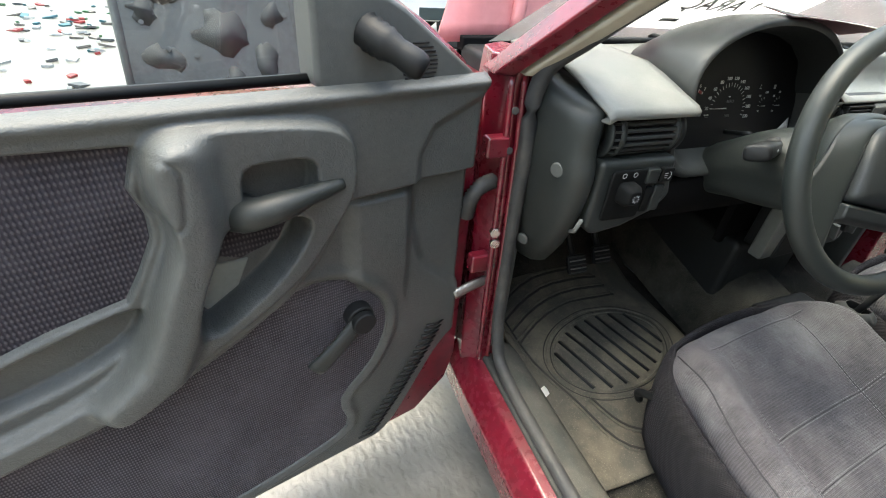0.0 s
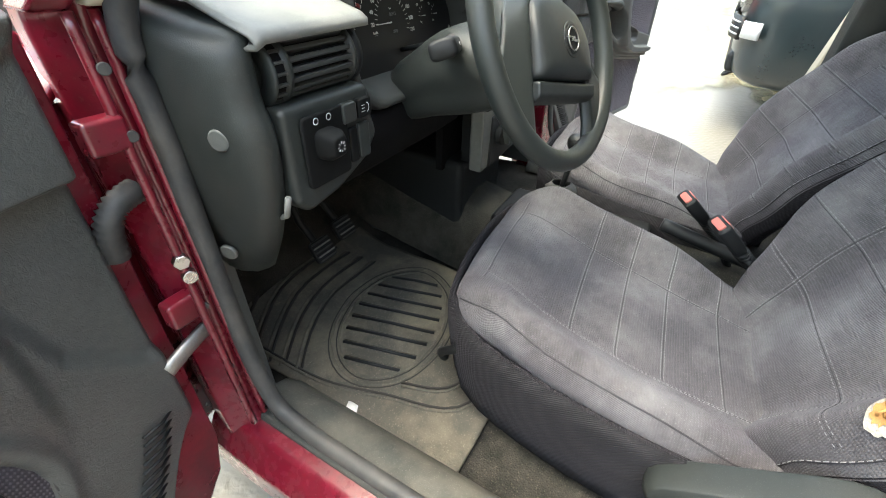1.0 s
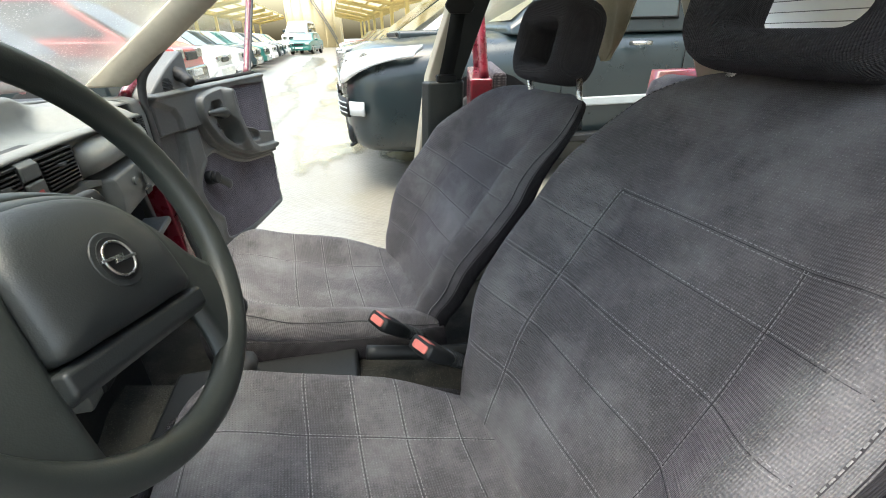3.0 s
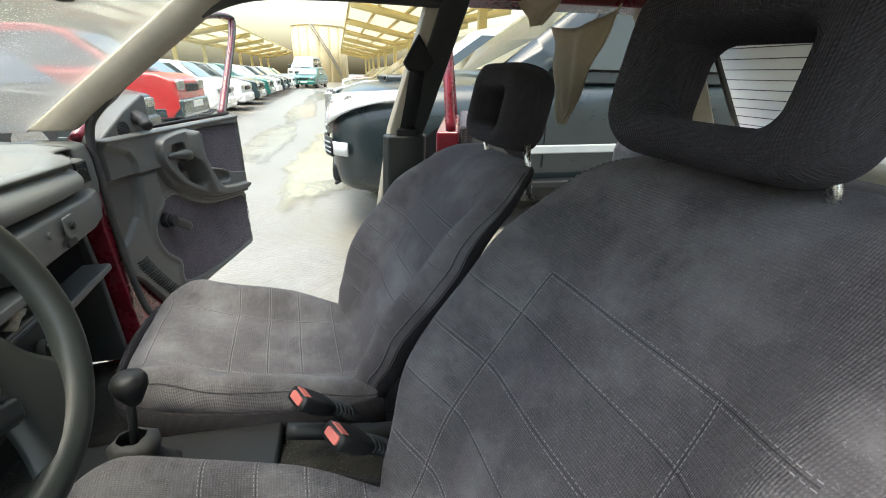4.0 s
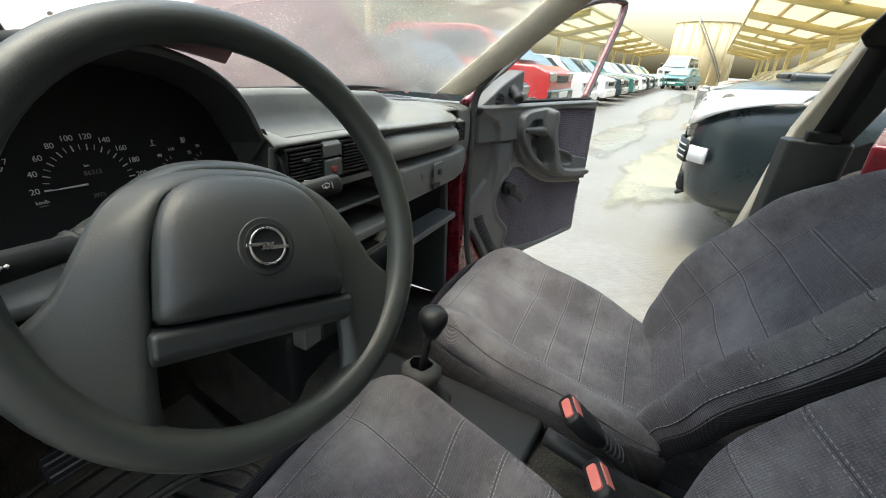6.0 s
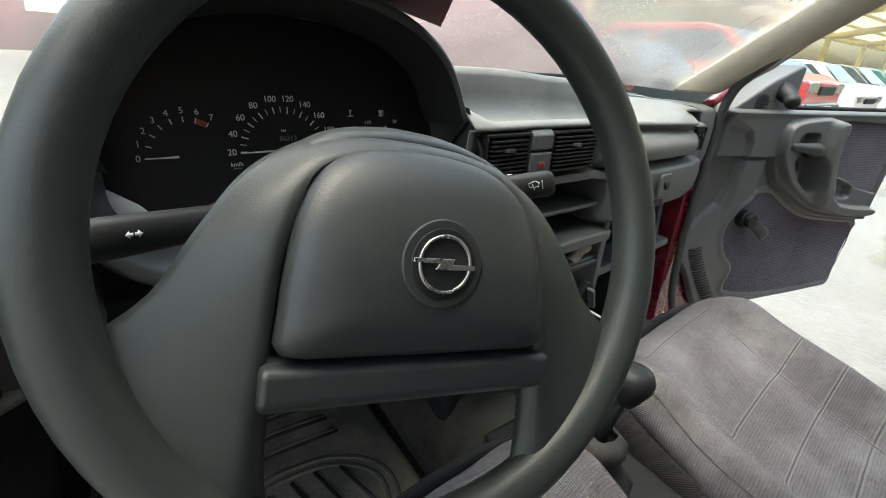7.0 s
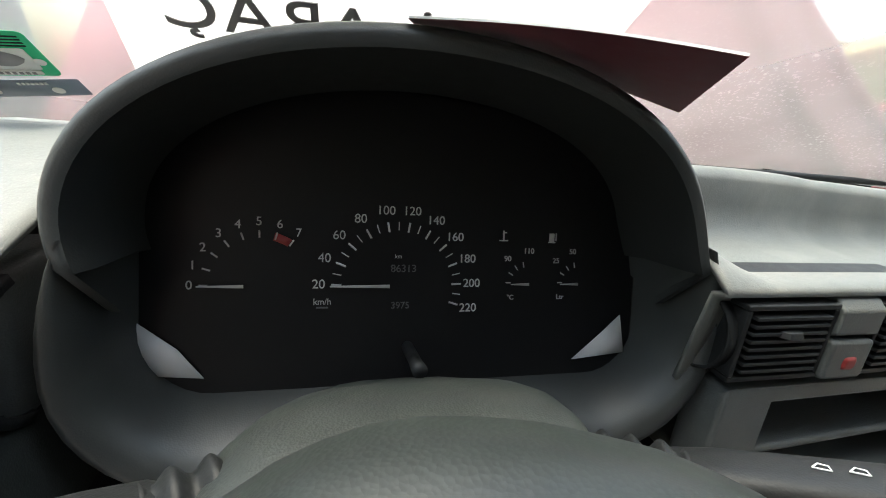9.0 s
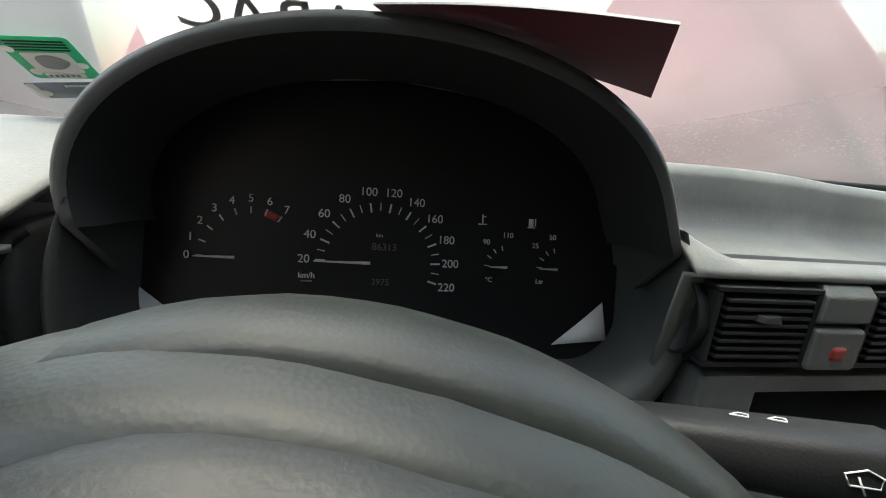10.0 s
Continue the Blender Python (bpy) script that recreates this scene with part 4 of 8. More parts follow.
# driver's corner: end panel, vent, switches
end = [(-0.760, -0.01), (-0.752, -0.07), (-0.738, -0.098), (-0.712, -0.104), (-0.698, -0.09), (-0.69, 0.12), (-0.75, 0.12)]
ep = loft("end_panel", [[(x + dx, y + dy, z - 0.022 * ease((0.03 - y) / 0.11) * ease((z - 0.88) / 0.1)) for x, y in end] for z, dx, dy in ((0.60, 0.05, 0.14), (0.66, 0.03, 0.10), (0.72, 0.015, 0.05), (0.80, 0.005, 0.015), (0.88, 0.0, 0.0), (0.905, 0.0, 0.010), (0.93, 0.0, 0.016), (0.985, 0.0, 0.016), (1.004, 0.008, 0.026), (1.012, 0.03, 0.045))], DARK_PLASTIC, dash, "dark grey dash end panel with screw caps", subsurf=1)
disc("screw_cap", (-0.748, -0.050, 0.879), (-1, -0.35, 0), 0.013, 0.007, PLASTIC, ep, "round grey screw cap", seg=20, bevel=0.003)
disc("screw_cap", (-0.738, 0.022, 0.697), (-1, -0.4, -0.2), 0.013, 0.007, PLASTIC, ep, seg=20, bevel=0.003)
tube("trim_clip", [(-0.715, -0.098, 0.805), (-0.712, -0.085, 0.775), (-0.705, -0.06, 0.76)], 0.004, PLASTIC_TOP, ep, seg=8)
# lower fascia with a curved edge round the column
fas = [(-0.70, 0.785), (-0.70, 0.905), (-0.545, 0.905), (-0.540, 0.86), (-0.53, 0.83), (-0.56, 0.80), (-0.62, 0.775), (-0.68, 0.765)]
prism("driver_fascia", fas, 0.09, DARK_PLASTIC, axes((0, -0.005, 0), (1, 0, 0), (0, 0, 1)), dash, bevel=0.010)
def barrel(x, r0, y0=-0.042, z0=0.938, a0=-75, a1=80, n=14):
    r0 = 1.1 * r0
    return [(x, y0 - r0 * math.cos(radians(lerp(a0, a1, i / n))), z0 + r0 * 0.88 * math.sin(radians(lerp(a0, a1, i / n)))) for i in range(n + 1)]


dv = loft("vent_housing", [barrel(x, r) for x, r in ((-0.694, 0.026), (-0.692, 0.041), (-0.690, 0.044), (-0.6885, 0.0405), (-0.6745, 0.0405), (-0.673, 0.044), (-0.667, 0.044), (-0.666, 0.034), (-0.563, 0.034), (-0.562, 0.043), (-0.558, 0.043), (-0.557, 0.040), (-0.556, 0.026))], DARK_PLASTIC, dash, "rounded vent barrel", ring_closed=False, solid=0.002)
for k in range(9):
    a = radians(lerp(-60, 66, k / 8))
    box("slat", (-0.6655, -0.005, -0.0030), (-0.5635, 0.005, 0.0030), SURROUND, dv, m=pose(0, -0.042 - 0.0415 * math.cos(a), 0.938 + 0.0366 * math.sin(a), -math.degrees(a), 0, 0), bevel=0.0012)
loft("vent_dark", [barrel(x, 0.0352) for x in (-0.6655, -0.5635)], MATTE, dv, ring_closed=False)
loft("vent_dark", [barrel(x, 0.0415) for x in (-0.688, -0.675)], MATTE, dv, ring_closed=False)
for k in range(9):
    a = radians(lerp(-64, 68, k / 8))
    box("side_slat", (-0.6885, -0.0025, -0.0017), (-0.6745, 0.0025, 0.0017), SURROUND, dv, m=pose(0, -0.042 - 0.0462 * math.cos(a), 0.938 + 0.0407 * math.sin(a), -math.degrees(a), 0, 0), bevel=0.0006)
loft("vent_wheel", [barrel(x, r) for x, r in ((-0.555, 0.037), (-0.554, 0.0415), (-0.545, 0.0415), (-0.544, 0.037))], BLACK, dv, "ridged vent wheel", ring_closed=False, solid=0.003)
box("vent_shelf", (-0.735, -0.060, 0.895), (-0.545, 0.02, 0.980), PLASTIC, dash, bevel=0.010)
SWITCH_BLACK = material("satin_switch_black", (0.0055, 0.006, 0.006), 0.7, vary=0.2, grain=0.05, grain_scale=800, spec=0.15)
prism("switch_panel", rounded(0.078, 0.092, 0.008, 3, -0.640, 0.845), 0.006, SWITCH_BLACK, axes((0, -0.096, 0), (1, 0, 0), (0, 0, 1)), dash, "black light switch panel")
loft("light_switch", [[(-0.645 + k * a, y, 0.853 + k * b) for a, b in rounded(0.036, 0.038, 0.010, 3)] for y, k in ((-0.10, 1.0), (-0.118, 0.95), (-0.128, 0.6))], SWITCH_BLACK, dash, "black rotary light switch", bevel=0.002)
for dx, mt in ((-0.598, DARK_PLASTIC), (-0.568, SWITCH_BLACK)):
    prism("push_switch", rounded(0.026, 0.026, 0.004, 3, dx, 0.878), 0.012, mt, axes((0, -0.094, 0), (1, 0, 0), (0, 0, 1)), dash)
prism("level_switch", rounded(0.016, 0.048, 0.004, 3, -0.592, 0.832), 0.009, SWITCH_BLACK, axes((0, -0.094, 0), (1, 0, 0), (0, 0, 1)), dash)
prism("blank_plate", rounded(0.022, 0.05, 0.004, 3, -0.568, 0.832), 0.007, DARK_PLASTIC, axes((0, -0.094, 0), (1, 0, 0), (0, 0, 1)), dash)
# coloured near-black for the shade below the dash
loft("knee_panel", [[(x, y, z) for y, z in ((-0.055, 0.84), (-0.06, 0.80), (-0.03, 0.74), (0.05, 0.68), (0.16, 0.66), (0.16, 0.84))] for x in (-0.56, -0.54, -0.19, -0.16)], MATTE, dash, "lower dash panel, shade put into its near-black", bevel=0.01)

SWITCH_PRINT = material("switch_print", (0.55, 0.56, 0.55), 0.6)
for k in range(8):
    a = 2 * math.pi * k / 8
    tube("lamp_symbol", [(-0.645 + 0.004 * math.cos(a), -0.1288, 0.853 + 0.004 * math.sin(a)), (-0.645 + 0.007 * math.cos(a), -0.1288, 0.853 + 0.007 * math.sin(a))], 0.0005, SWITCH_PRINT, dash, seg=5)
for dx in (-0.012, 0.010):
    tube("lamp_symbol", [(-0.645 + dx + 0.004 * math.cos(2 * math.pi * i / 10), -0.1028, 0.883 + 0.004 * math.sin(2 * math.pi * i / 10)) for i in range(10)], 0.0005, SWITCH_PRINT, dash, seg=5, closed=True)
for dz in (-0.004, 0.0, 0.004):
    tube("fog_symbol", [(-0.576, -0.1062, 0.878 + dz), (-0.570, -0.1062, 0.878 + dz)], 0.0005, SWITCH_PRINT, dash, seg=5)
tube("fog_symbol", [(-0.566 + 0.0045 * math.cos(a), -0.1062, 0.878 + 0.006 * math.sin(a)) for a in (math.pi * (i / 10 - 0.5) for i in range(11))], 0.0005, SWITCH_PRINT, dash, seg=5)
# instrument binnacle
BX = -0.345


def hood_ring(y, top, low, grow, flare=0.0):
    """The hood's open arch at depth y: feet flare out into the dash top."""
    half = []
    for i in range(25):
        t = math.sin(math.pi / 2 * i / 24)
        w = (0.188 + grow) * max(0.0, 1 - t ** 2.6) ** 0.5
        half.append((w, flare * (1 - t) ** 6, y - 0.016 * (1 - t) ** 1.5 * ease((0.05 - y) / 0.09), lerp(low, top, t)))
    half[-1] = (0.0, 0.0, y, top)
    w, f, q, z = half[0]
    half = [(w - 0.004, f, q + 0.03, z - 0.035)] + half
    return [(BX + 0.002 - w + 0.5 * f, q, z) for w, f, q, z in half] + [(BX + 0.002 + w + 0.5 * f, q, z) for w, f, q, z in reversed(half[:-1])]


HOOD = [hood_ring(*a) for a in ((0.16, 1.050, 1.004, -0.05, 0.0), (0.10, 1.088, 1.0, -0.025, 0.0), (0.05, 1.104, 0.998, -0.010, 0.0), (0.0, 1.111, 0.995, -0.004, 0.0), (-0.03, 1.1125, 0.984, 0.0, 0.014), (-0.042, 1.110, 0.984, -0.002, 0.015), (-0.046, 1.105, 0.984, -0.006, 0.016), (-0.043, 1.099, 0.982, -0.010, 0.017), (-0.03, 1.094, 0.980, -0.013, 0.017), (0.0, 1.086, 0.976, -0.016, 0.016), (0.02, 1.080, 0.970, -0.018, 0.014))]
hood = loft("binnacle_hood", HOOD[:8], SURROUND, dash, "dark arched instrument hood", ring_closed=False)
# darker copy of the surround plastic: shade under the arch is in its colour
HOOD_SHADE = material("shaded_hood_plastic", (0.0205, 0.022, 0.0215), 0.7, vary=0.15, scale=8, grain=0.05, grain_scale=900, spec=0.2)
loft("hood_lining", [ring[1:-1] for ring in HOOD[7:]], HOOD_SHADE, hood, "inside of the hood, its shade put into a darker colour", ring_closed=False)


def surround(y, w, low, r, top, inset):
    """A U-shaped outline: down one side, along the foot and up the other."""
    cx, w = BX + 0.011, w - 0.007
    out = [(cx - w + inset * (1 - i / 5) ** 2, y + 0.5 * inset * (1 - i / 5) ** 2, lerp(top, low + r, i / 5)) for i in range(6)]
    out += [(cx - w + r - r * math.cos(a), y, low + r - r * math.sin(a)) for a in (math.pi / 2 * i / 8 for i in range(1, 9))]
    out += [(lerp(cx - w + r, cx + w - r, i / 10), y, low) for i in range(1, 10)]
    out += [(cx + w - r + r * math.sin(a), y, low + r - r * math.cos(a)) for a in (math.pi / 2 * i / 8 for i in range(9))]
    out += [(cx + w - inset * (i / 5) ** 2, y + 0.5 * inset * (i / 5) ** 2, lerp(low + r, top, i / 5)) for i in range(1, 6)]
    return out


SIDES = [surround(*a) for a in ((0.03, 0.196, 0.86, 0.06, 0.998, 0.006), (-0.03, 0.206, 0.846, 0.070, 0.998, 0.010), (-0.050, 0.211, 0.840, 0.075, 0.998, 0.016), (-0.059, 0.2105, 0.8415, 0.076, 0.998, 0.017), (-0.064, 0.207, 0.845, 0.075, 0.998, 0.015), (-0.065, 0.203, 0.850, 0.074, 0.998, 0.012), (-0.060, 0.198, 0.857, 0.070, 0.998, 0.008), (-0.045, 0.193, 0.866, 0.062, 0.998, 0.004), (-0.022, 0.189, 0.876, 0.050, 0.998, 0.001), (0.0, 0.187, 0.883, 0.038, 0.998, 0.0), (0.014, 0.186, 0.886, 0.034, 0.998, 0.0))]
loft("instrument_surround", SIDES, SURROUND, dash, "smooth dark grey instrument surround", ring_closed=False)
cl = axes((-0.352, 0.004, 0.95), (1, 0, 0), (0, 0.25, 0.97))
panel = prism("instrument_face", [(0.01 + a, b) for a, b in ((-0.172, -0.0755), (0.172, -0.0755), (0.187, -0.060), (0.188, 0.03), (0.168, 0.080), (0.132, 0.112), (0.080, 0.130), (0.0, 0.138), (-0.080, 0.130), (-0.132, 0.112), (-0.168, 0.080), (-0.188, 0.03), (-0.187, -0.060))], 0.006, CLUSTER, cl @ pose(0, 0, -0.007), dash, "black instrument face with white dials")


def C(a, b, n=0.0006, turn=0.0):
    return cl @ pose(a, b, n, 0, 0, turn)


PRINT = material("dial_print", (0.45, 0.45, 0.43), 0.6, vary=0.05)


def tick(cx, cy, ang, r0, r1, w, mt):
    prism("tick", [(r0, -w / 2), (r1, -w / 2), (r1, w / 2), (r0, w / 2)], 0.0004, mt, C(cx, cy, 0.0002, ang), panel, bevel=0)


for i in range(11):
    ang = 178.0 - 19.5 * i
    words("dial_number", str(20 + 20 * i), 0.0088, C(0.0022 + 0.0548 * math.cos(radians(ang)), -0.0022 + 0.0548 * math.sin(radians(ang))), PRINT, panel)
    tick(0.0022, -0.0022, ang, 0.0395, 0.0465, 0.0013, PRINT)
    if i < 10:
        tick(0.0022, -0.0022, ang - 9.75, 0.0405, 0.0465, 0.0007, PRINT)
for i in range(8):
    ang = 179.0 - 17.5 * i
    words("dial_number", str(i), 0.0082, C(-0.0896 + 0.0432 * math.cos(radians(ang)), -0.0014 + 0.0432 * math.sin(radians(ang))), PRINT, panel)
    tick(-0.0896, -0.0014, ang, 0.0325, 0.0375, 0.0011, PRINT)
prism("red_zone", [(0.0315 * math.cos(radians(a)), 0.0315 * math.sin(radians(a))) for a in (76, 70, 64, 58)] + [(0.037 * math.cos(radians(a)), 0.037 * math.sin(radians(a))) for a in (58, 64, 70, 76)], 0.0003, ORANGE, C(-0.0896, -0.0014, 0.0001), panel, bevel=0)
prism("needle", [(-0.045, -0.0004), (-0.004, -0.0012), (-0.004, 0.0012), (-0.045, 0.0004)], 0.0012, PRINT, C(0, -0.0015, 0.002), panel, "white pointer", bevel=0)
prism("needle", [(-0.128, -0.0004), (-0.100, -0.0011), (-0.100, 0.0011), (-0.128, 0.0004)], 0.0012, PRINT, C(0, -0.0012, 0.002), panel, bevel=0)
for x0, x1 in ((0.0875, 0.102), (0.1285, 0.1435)):
    prism("needle", [(x0, -0.0003), (x1, -0.0010), (x1, 0.0010), (x0, 0.0003)], 0.0012, PRINT, C(0, -0.0005, 0.002), panel, bevel=0)
for cx, labs, name in ((0.1005, (("90", 0.085, 0.0187), ("110", 0.102, 0.0247)), "C"), (0.1435, (("25", 0.125, 0.0175), ("50", 0.139, 0.0247)), "Ltr")):
    for txt, a, b in labs:
        words("dial_number", txt, 0.0058, C(a, b), PRINT, panel)
    for ang in (178, 150, 125, 100):
        tick(cx, 0.0, ang, 0.0125, 0.0165, 0.0008, PRINT)
words("unit_label", "km/h", 0.006, C(-0.050, -0.0124), PRINT, panel)
words("unit_label", "km", 0.0042, C(0.002, 0.0196), PRINT, panel)
words("unit_label", "\u00b0C", 0.0052, C(0.088, -0.0108), PRINT, panel)
words("unit_label", "Ltr", 0.0052, C(0.1295, -0.0108), PRINT, panel)
DIM = material("dim_counter_print", (0.10, 0.10, 0.10), 0.6)
words("odometer", "86313", 0.0075, C(0.006, 0.0108), DIM, panel)
words("trip_counter", "3975", 0.0068, C(0.004, -0.0158), DIM, panel)
prism("counter_bars", [(-0.054, -0.0170), (-0.046, -0.0170), (-0.046, -0.0158), (-0.054, -0.0158)], 0.0003, DIM, C(0, 0), panel, bevel=0)
# small symbols: thermometer and pump
for a, b, w, h in ((0.081, 0.0365, 0.0012, 0.007), (0.081, 0.0325, 0.007, 0.0009), (0.082, 0.0385, 0.003, 0.0008), (0.1205, 0.0355, 0.0042, 0.0065), (0.1205, 0.0318, 0.006, 0.0009), (0.1240, 0.0360, 0.0008, 0.006)):
    prism("gauge_symbol", [(-w / 2, -h / 2), (w / 2, -h / 2), (w / 2, h / 2), (-w / 2, h / 2)], 0.0003, PRINT, C(a, b), panel, bevel=0)
prism("white_corner", [(-0.163, -0.024), (-0.165, -0.058), (-0.124, -0.062), (-0.140, -0.042)], 0.0006, PAPER, C(0, 0), panel, "white paper corner", bevel=0)
prism("white_corner", [(0.184, -0.026), (0.189, -0.057), (0.142, -0.061), (0.168, -0.040)], 0.0006, PAPER, C(0, 0), panel, bevel=0)
tube("trip_knob", [C(0.010, -0.046, 0.0) @ V((0, 0, 0)), C(0.010, -0.046, 0.035) @ V((0, 0, 0)), C(0.010, -0.046, 0.052) @ V((0, 0, 0))], [0.0042, 0.0042, 0.005], BLACK, panel, "black trip reset knob", seg=14)

# centre console
con = [(-0.130, 0.905), (0.108, 0.905), (0.165, 0.895), (0.20, 0.86), (0.212, 0.80), (0.212, 0.60), (-0.130, 0.60)]
hol = [(-0.085, 0.892), (0.10, 0.892), (0.148, 0.886), (0.178, 0.855), (0.190, 0.80), (0.190, 0.73), (-0.085, 0.73)]
prism("console_frame", con, 0.035, PLASTIC, axes((0, -0.045, 0), (1, 0, 0), (0, 0, 1)), dash, "dark grey centre console frame", hole=hol, bevel=0.006)
box("console_lower", (-0.115, -0.02, 0.30), (0.20, 0.38, 0.60), BLACK, dash, "black lower console", bevel=0.02)
box("console_back", (-0.13, 0.03, 0.58), (0.21, 0.05, 0.91), MATTE, dash, bevel=0.002)
for z0, z1, y0, mt in ((0.838, 0.846, -0.075, PLASTIC), (0.775, 0.795, -0.095, PLASTIC), (0.728, 0.736, -0.075, PLASTIC)):
    box("console_shelf", (-0.085, y0, z0), (0.190, 0.03, z1), mt, dash, bevel=0.004)
box("heater_panel", (-0.09, -0.083, 0.60), (0.195, 0.0, 0.728), BLACK, dash, "black heater control panel", bevel=0.006)
for x in (-0.045, 0.05, 0.145):
    kn = disc("heater_knob", (x, -0.083, 0.672), (0, -1, 0.1), 0.024, 0.014, BLACK, dash, seg=24)
    box("grip", (-0.004, -0.022, 0.0), (0.004, 0.022, 0.016), PLASTIC, kn, m=axes(V((x, -0.096, 0.672)), (0.9, 0, 0.4), (-0.4, 0, 0.9)), bevel=0.002)
loft("torn_wrapper", [[(0.10 + 0.05 * i / 6 + 0.006 * noise.noise((i, 3, j)), -0.06 - 0.01 * j, 0.745 + 0.035 * i / 6 * (1 - 0.3 * j) + 0.008 * noise.noise((i * 1.3, j * 2.1, 0))) for i in range(7)] for j in range(3)], FOAM, dash, "crumpled yellow paper in the slot", ring_closed=False, solid=0.002)

# the passenger's half of the dash falls back and a little down
for ob in dash.children_recursive:
    for v in ob.data.vertices:
        x = max(0.0, v.co.x)
        v.co.y += 0.125 * x * min(1.0, x / 0.2)
        v.co.z -= 0.05 * x * min(1.0, x / 0.2)

loft("end_panel", [[(x + dx, y + dy, z) for x, y in ((0.640, 0.16), (0.640, 0.035), (0.690, 0.030), (0.728, 0.045), (0.742, 0.085), (0.742, 0.16))] for z, dx, dy in ((0.74, -0.01, 0.05), (0.78, -0.003, 0.015), (0.86, 0.0, 0.0), (0.93, 0.0, 0.0), (0.968, -0.004, 0.006), (0.978, -0.02, 0.03))], PLASTIC, dash, "dark grey dash end panel", bevel=0.008)

# ---------------- steering wheel ----------------
WC, WN = V((-0.357, -0.286, 0.943)), V((-0.108, -0.918, 0.381)).normalized()
wheel = thing("steering_wheel", WC, "dark grey plastic steering wheel with round badge", "steering wheel")
w0 = V((0, 0, 1)).cross(WN).normalized()
u0 = WN.cross(w0)
TURN_W = radians(-12)
wr = w0 * math.cos(TURN_W) + u0 * math.sin(TURN_W)
wu = WN.cross(wr)
wm = Matrix((wr, wu, WN)).transposed().to_4x4()
wm.translation = WC


def W(a, b, n=0.0):
    return wm @ V((a, b, n))


R_RIM, RIM_UP = 0.179, 0.013


def drop(b):
    """The pad's upper part leans away from the driver."""
    return 0.017 * (max(0.0, b + 0.01) / 0.076) ** 1.7

RIM_C = w0 * 0.007 + u0 * RIM_UP


def rim_at(deg, r=R_RIM, n=0.0):
    a = radians(deg)
    return WC + RIM_C + wr * (r * math.cos(a)) + wu * (r * math.sin(a)) + WN * n


RIM_MAT = material("rim_plastic", (0.020, 0.0245, 0.0225), 0.44, vary=0.15, scale=9, grain=0.05, grain_scale=700)
tube("rim", [rim_at(5 * i) for i in range(72)], 0.0158, RIM_MAT, wheel, "smooth dark grey rim", seg=18, closed=True, up=WN)


def pad_ring(k, n, grow=0.0, dz=0.0):
    """Outline of the horn pad: an arch above a straight lower edge."""
    pts = [(-0.079, -0.050), (-0.081, -0.030), (-0.079, -0.005), (-0.074, 0.024), (-0.062, 0.048), (-0.042, 0.061), (-0.018, 0.0655), (0.0, 0.066), (0.018, 0.0655), (0.042, 0.061), (0.062, 0.048), (0.074, 0.024), (0.079, -0.005), (0.081, -0.030), (0.079, -0.050), (0.04, -0.052), (0.0, -0.0525), (-0.04, -0.052)]
    out = []
    for p in smooth_path([(x, y, 0) for x, y in pts], 3, True):
        l = math.hypot(p.x, p.y)
        x, y = p.x * k + grow * p.x / l, p.y * k + grow * p.y / l + dz
        out.append(W(x, y, n - drop(min(y, 0.08))))
    return out


PADMAT = material("leather_grain_plastic", (0.0175, 0.021, 0.0215), 0.46, vary=0.12, scale=8, grain=0.05, grain_scale=700, wrinkle=0.06, wrinkle_scale=300)
pad = loft("horn_pad", [pad_ring(1.0, -0.012), pad_ring(1.0, 0.008), pad_ring(0.985, 0.0145), pad_ring(0.95, 0.0185), pad_ring(0.85, 0.0225), pad_ring(0.65, 0.0255), pad_ring(0.5, 0.0265), pad_ring(0.35, 0.0270), pad_ring(0.15, 0.0272)], PADMAT, wheel, "leather-grained horn pad")
loft("hub_shell", [pad_ring(1.0, -0.05, 0.014, 0.0), pad_ring(1.0, -0.03, 0.020, 0.0), pad_ring(1.0, -0.008, 0.019), pad_ring(1.0, 0.003, 0.013), pad_ring(1.0, 0.006, 0.005), pad_ring(1.0, -0.004, 0.0015)], RIM_MAT, wheel)
def along(pts, t):
    """A place on a smooth line through 2D points."""
    p = smooth_path([(x, y, 0) for x, y in pts], 8)
    f = t * (len(p) - 1)
    i = min(int(f), len(p) - 2)
    return p[i].lerp(p[i + 1], f - i)


rim_u = (R_RIM * 0.985 * math.cos(radians(-20)), R_RIM * 0.985 * math.sin(radians(-20)) + RIM_UP)
rim_l = (R_RIM * 0.985 * math.cos(radians(-64)), R_RIM * 0.985 * math.sin(radians(-64)) + RIM_UP)


def spoke(q, v):
    """Both spokes in one cover: q from 0 at one end of the rim, over the pad's top, to 1 at the other."""
    sg, u = (-1, 1 - 2 * q) if q < 0.5 else (1, 2 * q - 1)
    hi = along([(0.0, 0.0745), (0.035, 0.0725), (0.066, 0.064), (0.096, 0.042), (0.117, 0.010), (0.138, -0.026), rim_u], u)
    lo = along([(0.0, 0.062), (0.035, 0.058), (0.066, 0.042), (0.080, 0.0), (0.083, -0.06), (0.084, -0.115), rim_l], u)
    arc = lerp(-20, -64, v)
    p = hi.lerp(lo, v)
    k = ease((u - 0.8) / 0.2)
    p = p.lerp(V((R_RIM * 0.985 * math.cos(radians(arc)), R_RIM * 0.985 * math.sin(radians(arc)) + RIM_UP, 0)), k)
    n = lerp(0.010, 0.003, ease(u)) - 0.024 * (1 - v) ** 2.5 * (1 - 0.6 * u) - 0.012 * ease((v - 0.85) / 0.15) * ease((u - 0.35) / 0.2)
    return W(sg * p.x, p.y, n - drop(p.y))


